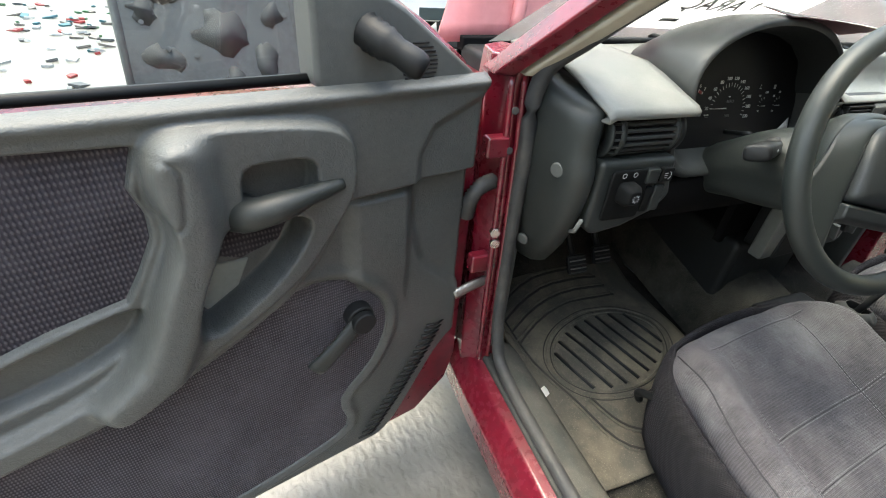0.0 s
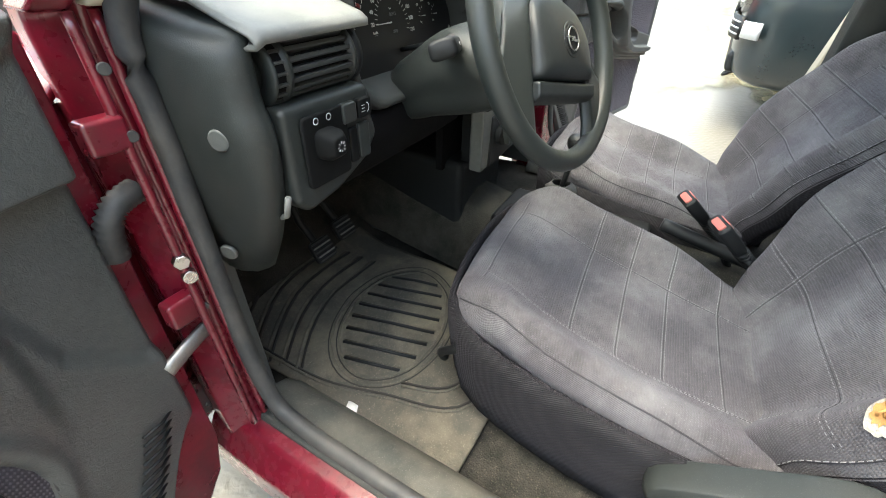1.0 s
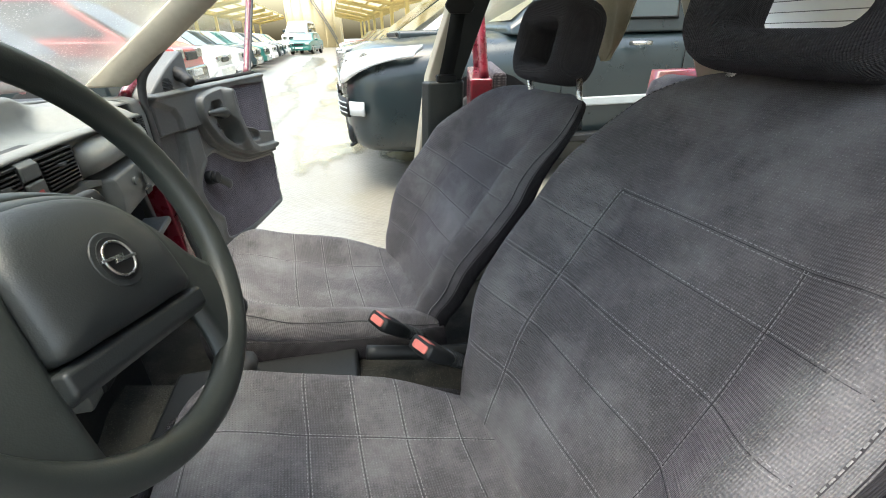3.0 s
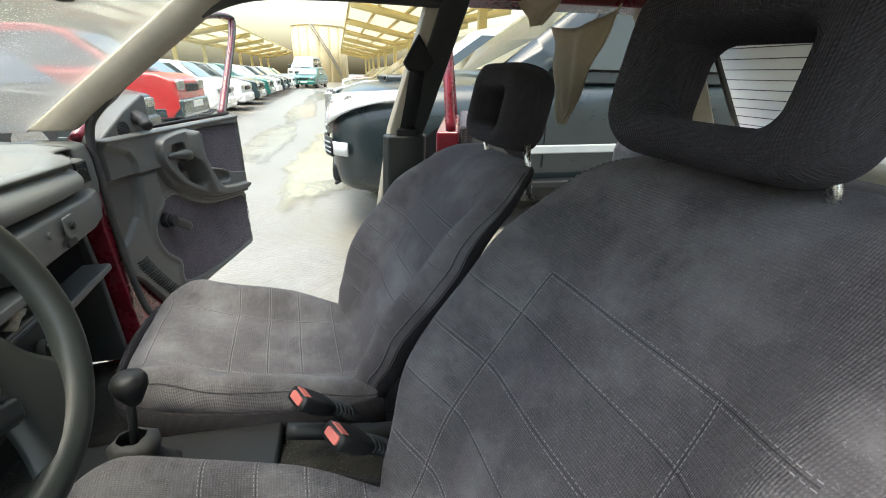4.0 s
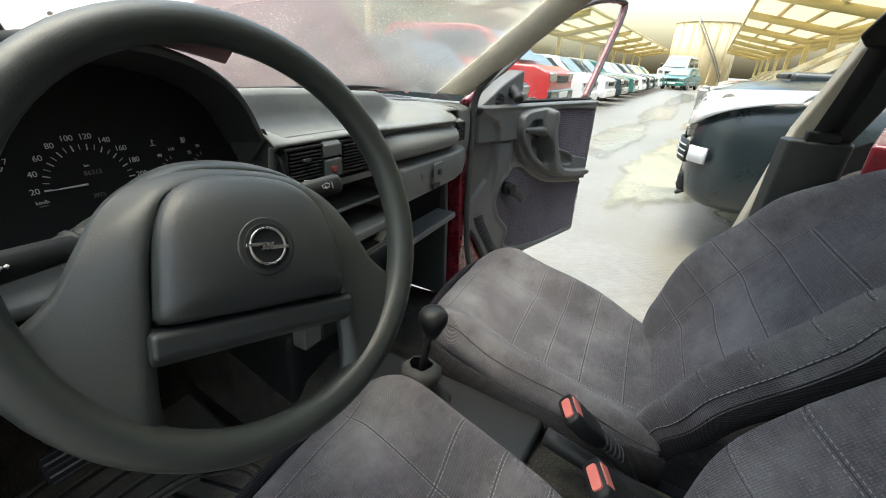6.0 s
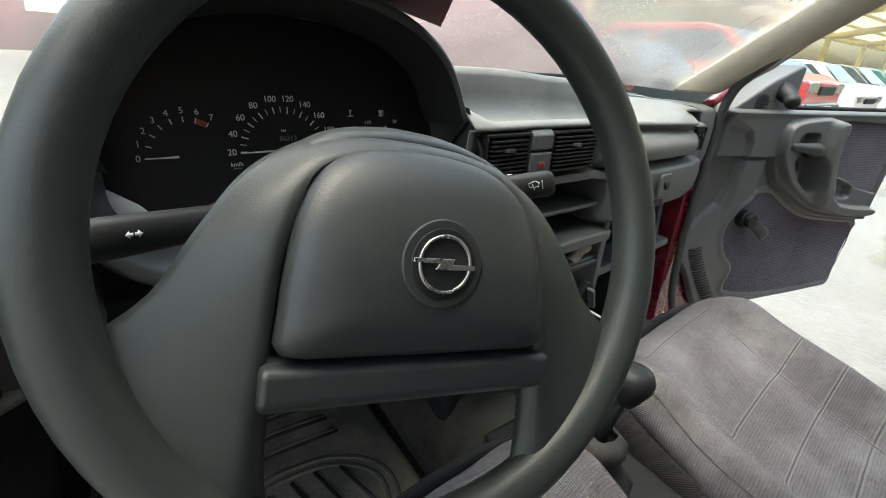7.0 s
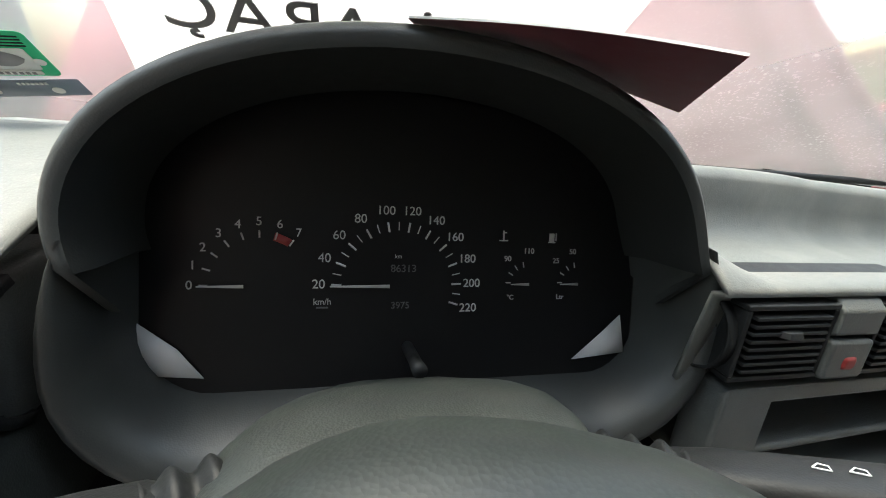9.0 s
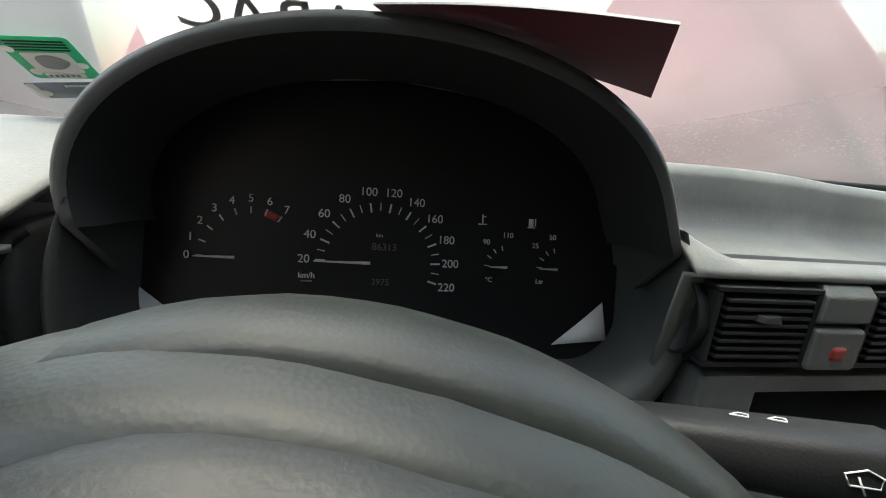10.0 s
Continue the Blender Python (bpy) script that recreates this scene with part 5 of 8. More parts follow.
sheet("spoke_cover", spoke, 64, 16, RIM_MAT, wheel, "wide dark grey two-spoke cover", solid=0.008)
loft("lower_bar", [[W(x, y, n) for y, n in ((-0.054, 0.012), (-0.056, 0.019), (-0.074, 0.017), (-0.080, 0.006), (-0.080, -0.02), (-0.054, -0.02))] for x in (-0.088, -0.08, -0.04, 0, 0.04, 0.08, 0.088)], PADMAT, wheel, bevel=0.004)
disc("badge_well", W(0, 0, 0.0255), WN, 0.0245, 0.0025, PADMAT, wheel, seg=40)
disc("badge_disc", W(0, 0, 0.0275), WN, 0.0195, 0.0012, BLACK, wheel, seg=40)
tube("badge_ring", [W(0.0152 * math.cos(2 * math.pi * i / 40), 0.0152 * math.sin(2 * math.pi * i / 40), 0.0295) for i in range(40)], 0.0011, CHROME, wheel, "chrome badge ring", seg=8, closed=True, up=WN)
prism("badge_bar", [(-0.0215, 0.0034), (0.0065, 0.0034), (0.0045, 0.0), (0.0205, -0.0002), (0.0205, -0.0032), (-0.0070, -0.0036), (-0.0045, 0.0004), (-0.0215, 0.0006)], 0.0022, CHROME, wm @ pose(0, 0, 0.0285) @ Matrix.Diagonal((0.88, 0.88, 1, 1)), wheel, bevel=0.0005)

# column shroud and stalks
column = thing("steering_column", (-0.365, -0.15, 0.85), "dark grey steering column shroud with two stalks", "steering column")


def shroud_ring(y, hw, top, low, cx):
    return [(cx + (hw * (1 - 0.12 * (z_ < 0))) * math.copysign(abs(math.cos(a)) ** 0.5, math.cos(a)), y, (lerp(low, top, 0.5) + (top - low) / 2 * math.copysign(abs(math.sin(a)) ** 0.7, math.sin(a)))) for a, z_ in ((2 * math.pi * i / 32, math.sin(2 * math.pi * i / 32)) for i in range(32))]


loft("shroud", [shroud_ring(-0.245, 0.062, 0.930, 0.868, -0.375), shroud_ring(-0.235, 0.074, 0.945, 0.855, -0.374), shroud_ring(-0.18, 0.084, 0.966, 0.835, -0.366), shroud_ring(-0.14, 0.088, 0.964, 0.825, -0.358), shroud_ring(-0.10, 0.082, 0.944, 0.815, -0.352), shroud_ring(-0.07, 0.070, 0.92, 0.80, -0.350), shroud_ring(0.0, 0.062, 0.88, 0.79, -0.350)], DARK_PLASTIC, column, "dark grey column shroud", subsurf=1)
box("lock_plate", (-0.33, -0.18, 0.82), (-0.30, -0.14, 0.85), BLACK, column, bevel=0.004)
SYMBOL = material("stalk_symbol", (0.62, 0.63, 0.62), 0.6)
for sg, root, tip in ((-1, V((-0.400, -0.145, 0.936)), V((-0.535, -0.205, 0.955))), (1, V((-0.300, -0.145, 0.928)), V((-0.166, -0.212, 0.950)))):
    d = (tip - root)
    ax = d.normalized()
    upv = V((0, 0.35, 0.94))
    upv = (upv - ax * upv.dot(ax)).normalized()
    fw = ax.cross(upv)
    fw = fw if fw.y < 0 else -fw
    rings = []
    for t, hh, ww in ((0.28, 0.006, 0.010), (0.34, 0.010, 0.015), (0.45, 0.0112, 0.017), (0.75, 0.012, 0.0185), (0.96, 0.0125, 0.0185), (0.985, 0.011, 0.017), (1.0, 0.008, 0.013)):
        c = root + d * t
        rings.append([c + fw * a + upv * b for a, b in ((ww * math.copysign(abs(math.cos(q)) ** 0.55, math.cos(q)), hh * math.copysign(abs(math.sin(q)) ** 0.55, math.sin(q))) for q in (2 * math.pi * i / 20 for i in range(20)))])
    st = loft("stalk", rings, BLACK, column, "black control stalk")
    ga = [root + d * (-0.10 + 0.46 * i / 48) for i in range(49)]
    tube("gaiter", ga, [0.0160 - 0.00008 * i + 0.0022 * math.sin(2 * math.pi * i / 8) for i in range(49)], BLACK, column, "ribbed rubber stalk gaiter", seg=14)
    m = Matrix((ax * sg, upv, fw)).transposed().to_4x4()
    m.translation = root + d * (0.86 if sg > 0 else 0.76) + fw * 0.0187
    if sg < 0:
        for k in (-1, 1):
            prism("turn_arrow", [(k * q * 0.8, p * 0.8) for q, p in ((0.0006, 0.0011), (0.0028, 0.0011), (0.0028, 0.0026), (0.0056, 0.0), (0.0028, -0.0026), (0.0028, -0.0011), (0.0006, -0.0011))], 0.0004, SYMBOL, m, st, bevel=0)
    else:
        for pts in (((-0.010, -0.003, 0), (-0.012, 0.004, 0), (0.0, 0.008, 0), (0.008, 0.004, 0), (0.006, -0.003, 0), (-0.010, -0.003, 0)), ((-0.002, -0.008, 0), (-0.005, 0.003, 0)), ((0.014, -0.008, 0), (0.014, 0.008, 0), (0.0125, 0.005, 0))):
            tube("wiper_symbol", [m @ (V(p) * 0.5) for p in pts], 0.00035, SYMBOL, st, seg=5)
        for q in (-0.030, -0.018):
            tube("washer_symbol", [root + d * 0.86 + ax * (q + a * 0.55) + fw * b * 0.55 + upv * 0.0126 for a, b in ((-0.007, 0.006), (0.0, -0.002), (0.005, 0.001), (0.003, 0.009), (-0.007, 0.006))], 0.00035, SYMBOL, st, seg=5)

# pedals
for name, p in (("clutch_pedal", V((-0.430, 0.19, 0.450))), ("brake_pedal", V((-0.320, 0.222, 0.443)))):
    ped = thing(name, p, "black ribbed rubber pedal on a steel arm", "pedal", group="pedals")
    m = axes(p, (1, 0, 0), (0, 0.55, 0.83))
    prism("pad", rounded(0.06, 0.055, 0.01, 3), 0.014, BLACK, m, ped)
    for i in range(5):
        box("rib", (-0.026, -0.022 + i * 0.011 - 0.0018, 0.013), (0.026, -0.022 + i * 0.011 + 0.0018, 0.018), STEEL if i % 2 else RUBBER, ped, m=m, bevel=0.001)
    tube("arm", [p, p + V((0, 0.06, 0.06)), p + V((0, 0.12, 0.25))], 0.009, BLACK, ped, seg=8)


# ---------------- doors ----------------
def far(poly, s, z):
    """Signed distance to a closed outline, positive inside; s and z are arrays."""
    p = np.array(poly)
    best = np.full(s.shape, 9.0)
    inside = np.zeros(s.shape, bool)
    for (ax, az), (bx, bz) in zip(p, np.roll(p, -1, axis=0)):
        ex, ez = bx - ax, bz - az
        t = np.clip(((s - ax) * ex + (z - az) * ez) / (ex * ex + ez * ez + 1e-12), 0, 1)
        best = np.minimum(best, np.hypot(s - ax - t * ex, z - az - t * ez))
        cross = ((az > z) != (bz > z)) & (s < (bx - ax) * (z - az) / (bz - az + 1e-12) + ax)
        inside ^= cross
    return np.where(inside, best, -best)


def near(line, s, z):
    """Distance to an open line."""
    best = np.full(s.shape, 9.0)
    for (ax, az), (bx, bz) in zip(line, line[1:]):
        ex, ez = bx - ax, bz - az
        t = np.clip(((s - ax) * ex + (z - az) * ez) / (ex * ex + ez * ez + 1e-12), 0, 1)
        best = np.minimum(best, np.hypot(s - ax - t * ex, z - az - t * ez))
    return best


def soft(d, width):
    t = np.clip(d / width, 0, 1)
    return t * t * (3 - 2 * t)


def outline(pts, k=4):
    return [(p.x, p.y) for p in smooth_path([(a, b, 0) for a, b in pts], k, True)]


LOOP = outline([(0.450, 0.984), (0.419, 0.990), (0.349, 0.987), (0.286, 0.979), (0.254, 0.964), (0.242, 0.935), (0.245, 0.894), (0.258, 0.865), (0.282, 0.832), (0.33, 0.778), (0.408, 0.728), (0.48, 0.692), (0.56, 0.660), (0.66, 0.640), (0.80, 0.620), (0.86, 0.625), (0.86, 0.652),
                (0.728, 0.668), (0.613, 0.692), (0.56, 0.718), (0.526, 0.760), (0.494, 0.823), (0.470, 0.866), (0.4655, 0.898), (0.472, 0.93), (0.466, 0.966)])
CUP = outline([(0.376, 0.938), (0.338, 0.943), (0.302, 0.937), (0.299, 0.905), (0.318, 0.880), (0.365, 0.876), (0.383, 0.895)], 3)
POCKET = outline([(0.398, 0.872), (0.335, 0.868), (0.318, 0.852), (0.355, 0.802), (0.405, 0.764), (0.448, 0.740), (0.458, 0.755), (0.444, 0.805), (0.42, 0.850)], 3)
TRAY = outline([(0.690, 0.748), (0.60, 0.774), (0.515, 0.790), (0.532, 0.748), (0.60, 0.716), (0.70, 0.698), (0.712, 0.72)], 3)
UPPER = [(0.462, 0.975), (0.58, 0.982), (0.866, 0.968), (0.868, 0.70), (0.72, 0.735), (0.68, 0.757), (0.60, 0.782), (0.520, 0.798), (0.498, 0.83), (0.475, 0.87), (0.472, 0.90), (0.480, 0.93)]
LOWER = outline([(0.335, 0.733), (0.265, 0.729), (0.206, 0.678), (0.185, 0.606), (0.217, 0.522), (0.282, 0.450), (0.276, 0.365), (0.373, 0.328), (0.55, 0.305), (0.80, 0.305), (0.866, 0.33), (0.868, 0.555), (0.747, 0.592), (0.553, 0.625), (0.414, 0.684)], 3)
DIAG = [(0.150, 0.862), (0.254, 0.860), (0.275, 0.815), (0.301, 0.776), (0.35, 0.735), (0.414, 0.698), (0.48, 0.667), (0.553, 0.640), (0.65, 0.622), (0.747, 0.609), (0.90, 0.588)]
FRONT = [(0.02, 0.995), (0.063, 0.978), (0.125, 0.952), (0.149, 0.912), (0.152, 0.85), (0.149, 0.789), (0.126, 0.704), (0.053, 0.63), (-0.02, 0.60), (-0.02, 0.995)]
GRIP = [(0.436, 0.962), (0.438, 0.91), (0.445, 0.865), (0.463, 0.815), (0.486, 0.765), (0.512, 0.715), (0.56, 0.685)]
NS, NZ = 330, 280


def trim_field():
    """Places and relief of the moulded trim: s, z and w arrays."""
    u, v = np.meshgrid(np.linspace(0, 1, NS + 1), np.linspace(0, 1, NZ + 1))
    s = 0.018 + 0.870 * u
    lo = 0.268 + 0.235 * (1 - soft(s - 0.02, 0.20))
    z = lo + (1.008 - lo) * v
    d_diag = z - np.interp(s, [a for a, b in DIAG], [b for a, b in DIAG])
    w = 0.014 + 0.022 * soft(d_diag + 0.004, 0.012) - 0.004 * np.exp(-(near(DIAG[1:], s, z) / 0.003) ** 2)
    w = w - 0.012 * soft(far(FRONT, s, z), 0.02)
    step = soft(0.262 - s, 0.03) * soft(s - 0.14, 0.02) * soft(0.862 - z, 0.014) * soft(z - 0.60, 0.16)
    w = w + 0.014 * step
    d = far(LOOP, s, z)
    w = w + 0.024 * soft(d + 0.002, 0.010)
    w = w + 0.030 * np.exp(-(near(GRIP, s, z) / 0.030) ** 4) * soft(d + 0.001, 0.014)
    w = w - 0.030 * soft(far(CUP, s, z) + 0.002, 0.007)
    pk = far(POCKET, s, z)
    w = np.where(pk > -0.008, w + (0.006 - w) * soft(pk + 0.008, 0.011), w)
    w = w - 0.024 * soft(far(TRAY, s, z) + 0.004, 0.012)
    w = w - 0.020 * soft(far(UPPER, s, z) - 0.001, 0.008)
    lc = far(LOWER, s, z)
    w = w + 0.006 * np.exp(-((lc + 0.010) / 0.010) ** 2) - 0.010 * soft(lc - 0.001, 0.006)
    oval = near([(0.452, 0.955), (0.459, 0.915)], s, z)
    w = w - 0.0035 * np.exp(-((oval - 0.016) / 0.0022) ** 2)
    w = w + 0.006 * soft(z - 0.985, 0.012) - 0.022 * np.clip((z - 0.998) / 0.01, 0, 1) ** 2
    w = w - 0.030 * np.clip((np.abs(2 * u - 1) - 0.955) / 0.045, 0, 1) ** 2 - 0.018 * np.clip((0.03 - v) / 0.03, 0, 1) ** 2
    return s, z, w


TS, TZ, TW = trim_field()


def door(name, hinge, along_, inward, label, low=0.0, tall=1.0, wide=1.0):
    """An open front door. Local frame: s from the hinge edge to the rear edge, z up, w towards the cabin side."""
    e, wv = V(along_).normalized(), V(inward).normalized()

    def D(s, z, w=0.0):
        return V((hinge[0], hinge[1], 0)) + e * (s * wide) + V((0, 0, 0.262 + low + (z - 0.262) * tall)) + wv * w

    root = thing(name, D(0.4, 0.27), label, "car door", group="front doors")
    prof = [(0.0, 0.40), (0.02, 0.33), (0.10, 0.262), (0.80, 0.262), (0.86, 0.31), (0.90, 0.6), (0.90, 0.985), (0.0, 0.985)]
    loft("door_skin", [[D(s, z, w) for s, z in prof] for w in (-0.13, -0.125, -0.02, -0.012)], RED, root, "dark red outer door skin", bevel=0.008)
    rows = NZ + 1
    vs = [D(float(TS[j, i]), float(TZ[j, i]), float(TW[j, i])) for j in range(rows) for i in range(NS + 1)]
    front = far(FRONT, TS[:-1, :-1], TZ[:-1, :-1]) > 0.002
    quads = {False: [], True: []}
    for j in range(NZ):
        for i in range(NS):
            a = j * (NS + 1) + i
            quads[bool(front[j, i])].append((a, a + 1, a + NS + 2, a + NS + 1))
    panel_ = mesh_object("trim_panel", vs, quads[False], PLASTIC if name == "passenger_door" else LEATHER, root, "dark grey moulded door trim")
    mesh_object("front_trim", vs, quads[True], LEATHER, panel_, "leather-grained front trim")

    def plate(pname, pts, w, depth, mat_, parent, lab="", bevel=0.004):
        n = len(pts)
        vv = [D(s, z, w) for s, z in pts] + [D(s, z, w + depth) for s, z in pts]
        fs = [tuple(range(n)), tuple(range(n, 2 * n))] + [(i, (i + 1) % n, n + (i + 1) % n, n + i) for i in range(n)]
        return mesh_object(pname, vv, fs, mat_, parent, lab, bevel=bevel)

    plate("upper_cloth", UPPER, 0.012, 0.012, DOORCLOTH, panel_, "dark woven cloth insert")
    plate("lower_cloth", LOWER, 0.002, 0.010, DOORCLOTH_FINE, panel_, "dark woven cloth insert")
    plate("pocket_cloth", [(0.395, 0.872), (0.32, 0.860), (0.345, 0.82), (0.395, 0.805), (0.43, 0.82)], -0.002, 0.011, DOORCLOTH, panel_)
    plate("pocket_lining", [(0.385, 0.804), (0.405, 0.766), (0.449, 0.740), (0.457, 0.755), (0.443, 0.808)], -0.002, 0.011, PALE_PLASTIC, panel_, "pale grey pocket lining")
    tube("cloth_edge", [D(s, z, 0.014) for s, z in LOWER], 0.0022, LEATHER, panel_, seg=6, closed=True)
    # release lever
    path = smooth_path([D(0.388, 0.885, 0.040), D(0.378, 0.890, 0.062), D(0.345, 0.897, 0.070), D(0.305, 0.901, 0.064), D(0.268, 0.904, 0.058)], 4)
    tube("release_lever", path, [table(i / (len(path) - 1), (0, 0.024), (0.4, 0.019), (0.8, 0.012), (1, 0.008)) for i in range(len(path))], DARK_PLASTIC, panel_, "dark grey release lever", seg=14, flat=1.1, up=wv)
    # winder
    n = wv
    wd = disc("winder_boss", D(0.243, 0.650, 0.010), n, 0.026, 0.026, BLACK, panel_, "black window winder", bevel=0.004)
    tube("winder_arm", smooth_path([D(0.243, 0.650, 0.034), D(0.27, 0.633, 0.042), D(0.305, 0.608, 0.046), D(0.330, 0.589, 0.044)], 3), [0.020, 0.019, 0.018, 0.018, 0.0175, 0.0175, 0.018, 0.019, 0.020, 0.019], DARK_PLASTIC, wd, seg=12, flat=0.5, up=wv)
    disc("winder_knob", D(0.243, 0.650, 0.036), n, 0.022, 0.016, BLACK, wd, bevel=0.004)
    # ribbed strip low at the front
    for i in range(22):
        t = i / 21
        s0, z0 = lerp(0.045, 0.20, t ** 1.2), lerp(0.545, 0.30, t)
        tube("grille_rib", [D(s0, z0, 0.006), D(s0 + 0.03, z0 + 0.006, 0.020), D(s0 + 0.058, z0 + 0.012, 0.020)], 0.0026, BLACK, panel_, seg=6)
    # window frame and glass
    fr = [(0.03, 1.0), (0.10, 1.05), (0.30, 1.165), (0.55, 1.315), (0.82, 1.435), (1.05, 1.492), (1.235, 1.505), (1.255, 1.475), (1.20, 1.38), (1.05, 1.19), (0.90, 1.0)]
    pts = [D(s, z, -0.05 - 0.10 * (z - 1.0)) for s, z in fr]
    frame_ = tube("window_frame", smooth_path(pts[:2], 2) + smooth_path(pts[1:], 6), 0.016, RED, root, "dark red door window frame", seg=8)
    tube("window_seal", [p + wv * 0.014 for p in smooth_path(pts[1:], 6)], 0.008, RUBBER, frame_, "black rubber window seal", seg=6)
    gl_ = [(0.27, 1.0), (0.27, 1.135), (0.55, 1.30), (0.82, 1.425), (1.05, 1.482), (1.235, 1.49), (0.89, 1.0)]
    g = mesh_object("window_glass", [D(s, z, -0.05 - 0.10 * (z - 1.0)) for s, z in gl_], [tuple(range(7))], GLASS, root, "rain-spotted door glass", smooth=False)
    g.visible_shadow = False
    tube("waist_seal", [D(0.27, 1.010, -0.012), D(0.89, 1.010, -0.012)], 0.007, BLACK, root, "black waist seal", seg=6)
    # mirror corner with its lever
    tri = [(0.035, 0.985), (0.05, 1.01), (0.16, 1.085), (0.262, 1.135), (0.276, 1.13), (0.278, 1.006), (0.246, 0.990), (0.20, 0.984), (0.12, 0.980)]
    mc = plate("mirror_corner", tri, -0.045, 0.066, PLASTIC, root, "grey mirror corner cover", bevel=0.008)
    for i in range(11):
        z0 = 0.998 + i * 0.005
        hw = 0.026 * math.sqrt(max(0.02, 1 - ((i - 5) / 5.6) ** 2))
        tube("speaker_slot", [D(0.140 - hw, z0, 0.0215), D(0.140 + hw, z0, 0.0215)], 0.0014, BLACK, mc, seg=5)
    path = smooth_path([D(0.212, 1.062, 0.014), D(0.203, 1.055, 0.034), D(0.190, 1.046, 0.056), D(0.168, 1.030, 0.082)], 5)
    kk = len(path) - 1
    tube("mirror_lever", path, [(0.021 - 0.0003 * i + (0.003 if i % 2 and i < 9 else 0)) if i < 10 else table(i / kk, (0.6, 0.016), (0.9, 0.018), (1, 0.012)) for i in range(kk + 1)], BLACK, root, "black mirror adjusting lever", seg=14)
    return root, D


d_root, DD = door("driver_door", (-0.835, 0.06), (-0.97, -0.24, 0), (0.24, -0.97, 0), "open dark red driver's door with grey trim and cloth", -0.080, 1.115, 1.075)
p_root, PD = door("passenger_door", (0.755, 0.07), (0.97, -0.235, 0), (-0.235, -0.97, 0), "open dark red passenger door with grey trim and cloth", 0.05, 0.885)


# ---------------- small cabin things ----------------
# rubber mat
mat = thing("floor_mat", (-0.40, 0.02, 0.285), "dusty moulded rubber floor mat with dark ribs", "floor mat")


def mat_z(x, y):
    return 0.291 + 0.45 * max(0.0, y - 0.20) ** 1.25 + 0.004 * noise.noise((x * 14, y * 14, 1))


sheet("mat_sheet", lambda u, v: V((lerp(-0.665, -0.15, u), lerp(-0.32, 0.40, v), mat_z(lerp(-0.665, -0.15, u), lerp(-0.32, 0.40, v)))), 40, 50, MAT_RUBBER, mat, solid=0.006)
MC = V((-0.400, 0.0, 0))
ML, MW = V((0.26, -0.966, 0)), V((0.966, 0.26, 0))


def on_mat(a, b, up=0.004):
    p = MC + ML * a + MW * b
    return V((p.x, p.y, mat_z(p.x, p.y) + up))


for k in range(8):
    b = -0.150 + 0.043 * k
    w = 0.108 * math.sqrt(max(0.05, 1 - (b / 0.19) ** 2))
    tube("rib", [on_mat(-w, b), on_mat(0, b, 0.006), on_mat(w, b)], 0.0042, BLACK, mat, seg=6)
    tube("rib_edge", [on_mat(-w, b + 0.008, 0.003), on_mat(0, b + 0.008, 0.004), on_mat(w, b + 0.008, 0.003)], 0.0022, MAT_RUBBER, mat, seg=5)
GROOVE = material("grimy_mat_groove", (0.022, 0.020, 0.017), 0.85, vary=0.4, scale=30)
for k, (ra, rb) in enumerate(((0.122, 0.186), (0.140, 0.206))):
    tube("oval_rib", [on_mat(ra * math.cos(2 * math.pi * i / 44), rb * math.sin(2 * math.pi * i / 44), 0.003) for i in range(44)], 0.0035, MAT_RUBBER, mat, seg=6, closed=True)
    tube("groove", [on_mat((ra + 0.007) * math.cos(2 * math.pi * i / 44), (rb + 0.007) * math.sin(2 * math.pi * i / 44), 0.0015) for i in range(44)], 0.0025, GROOVE, mat, seg=6, closed=True)
for k in range(5):
    pts = [on_mat(-0.150 - 0.040 * k - 0.05 * math.sin(math.pi * i / 8), lerp(-0.21, 0.20, i / 8), 0.003) for i in range(9)]
    tube("heel_rib", pts, 0.005, MAT_RUBBER, mat, seg=6)
    tube("groove", [p + V((0.006, -0.008, -0.0015)) for p in pts], 0.0042, GROOVE, mat, seg=6)
tube("border_rib", smooth_path([(-0.645, 0.20, 0.298), (-0.64, 0.02, 0.296), (-0.60, -0.12, 0.296), (-0.55, -0.26, 0.296), (-0.40, -0.30, 0.296), (-0.20, -0.29, 0.296)], 5), 0.0035, MAT_RUBBER, mat, seg=6)
tube("groove", [V(p) + V((0.007, 0.004, 0.0)) for p in smooth_path([(-0.645, 0.20, 0.298), (-0.64, 0.02, 0.296), (-0.60, -0.12, 0.296), (-0.55, -0.26, 0.296), (-0.40, -0.30, 0.296), (-0.20, -0.29, 0.296)], 5)], 0.0028, GROOVE, mat, seg=6)
tube("border_rib", smooth_path([(-0.56, -0.13, 0.297), (-0.52, -0.22, 0.297), (-0.42, -0.25, 0.297), (-0.30, -0.20, 0.297), (-0.28, -0.10, 0.297)], 5), 0.0035, MAT_RUBBER, mat, seg=6)
tube("groove", [V(p) + V((0.007, 0.004, 0.0)) for p in smooth_path([(-0.56, -0.13, 0.297), (-0.52, -0.22, 0.297), (-0.42, -0.25, 0.297), (-0.30, -0.20, 0.297), (-0.28, -0.10, 0.297)], 5)], 0.0028, GROOVE, mat, seg=6)
scrap = loft("paper_scrap", [[(-0.69 + 0.045 * i / 4 + 0.004 * noise.noise((i, j, 1)), -0.105 + 0.025 * j / 2 + 0.02 * i / 4, 0.296 + 0.010 * abs(noise.noise((i * 0.9, j * 0.9, 4)))) for i in range(5)] for j in range(3)], PAPER, None, ring_closed=False, solid=0.0008)
tagged(scrap, "torn white paper scrap on the carpet", "paper scrap")
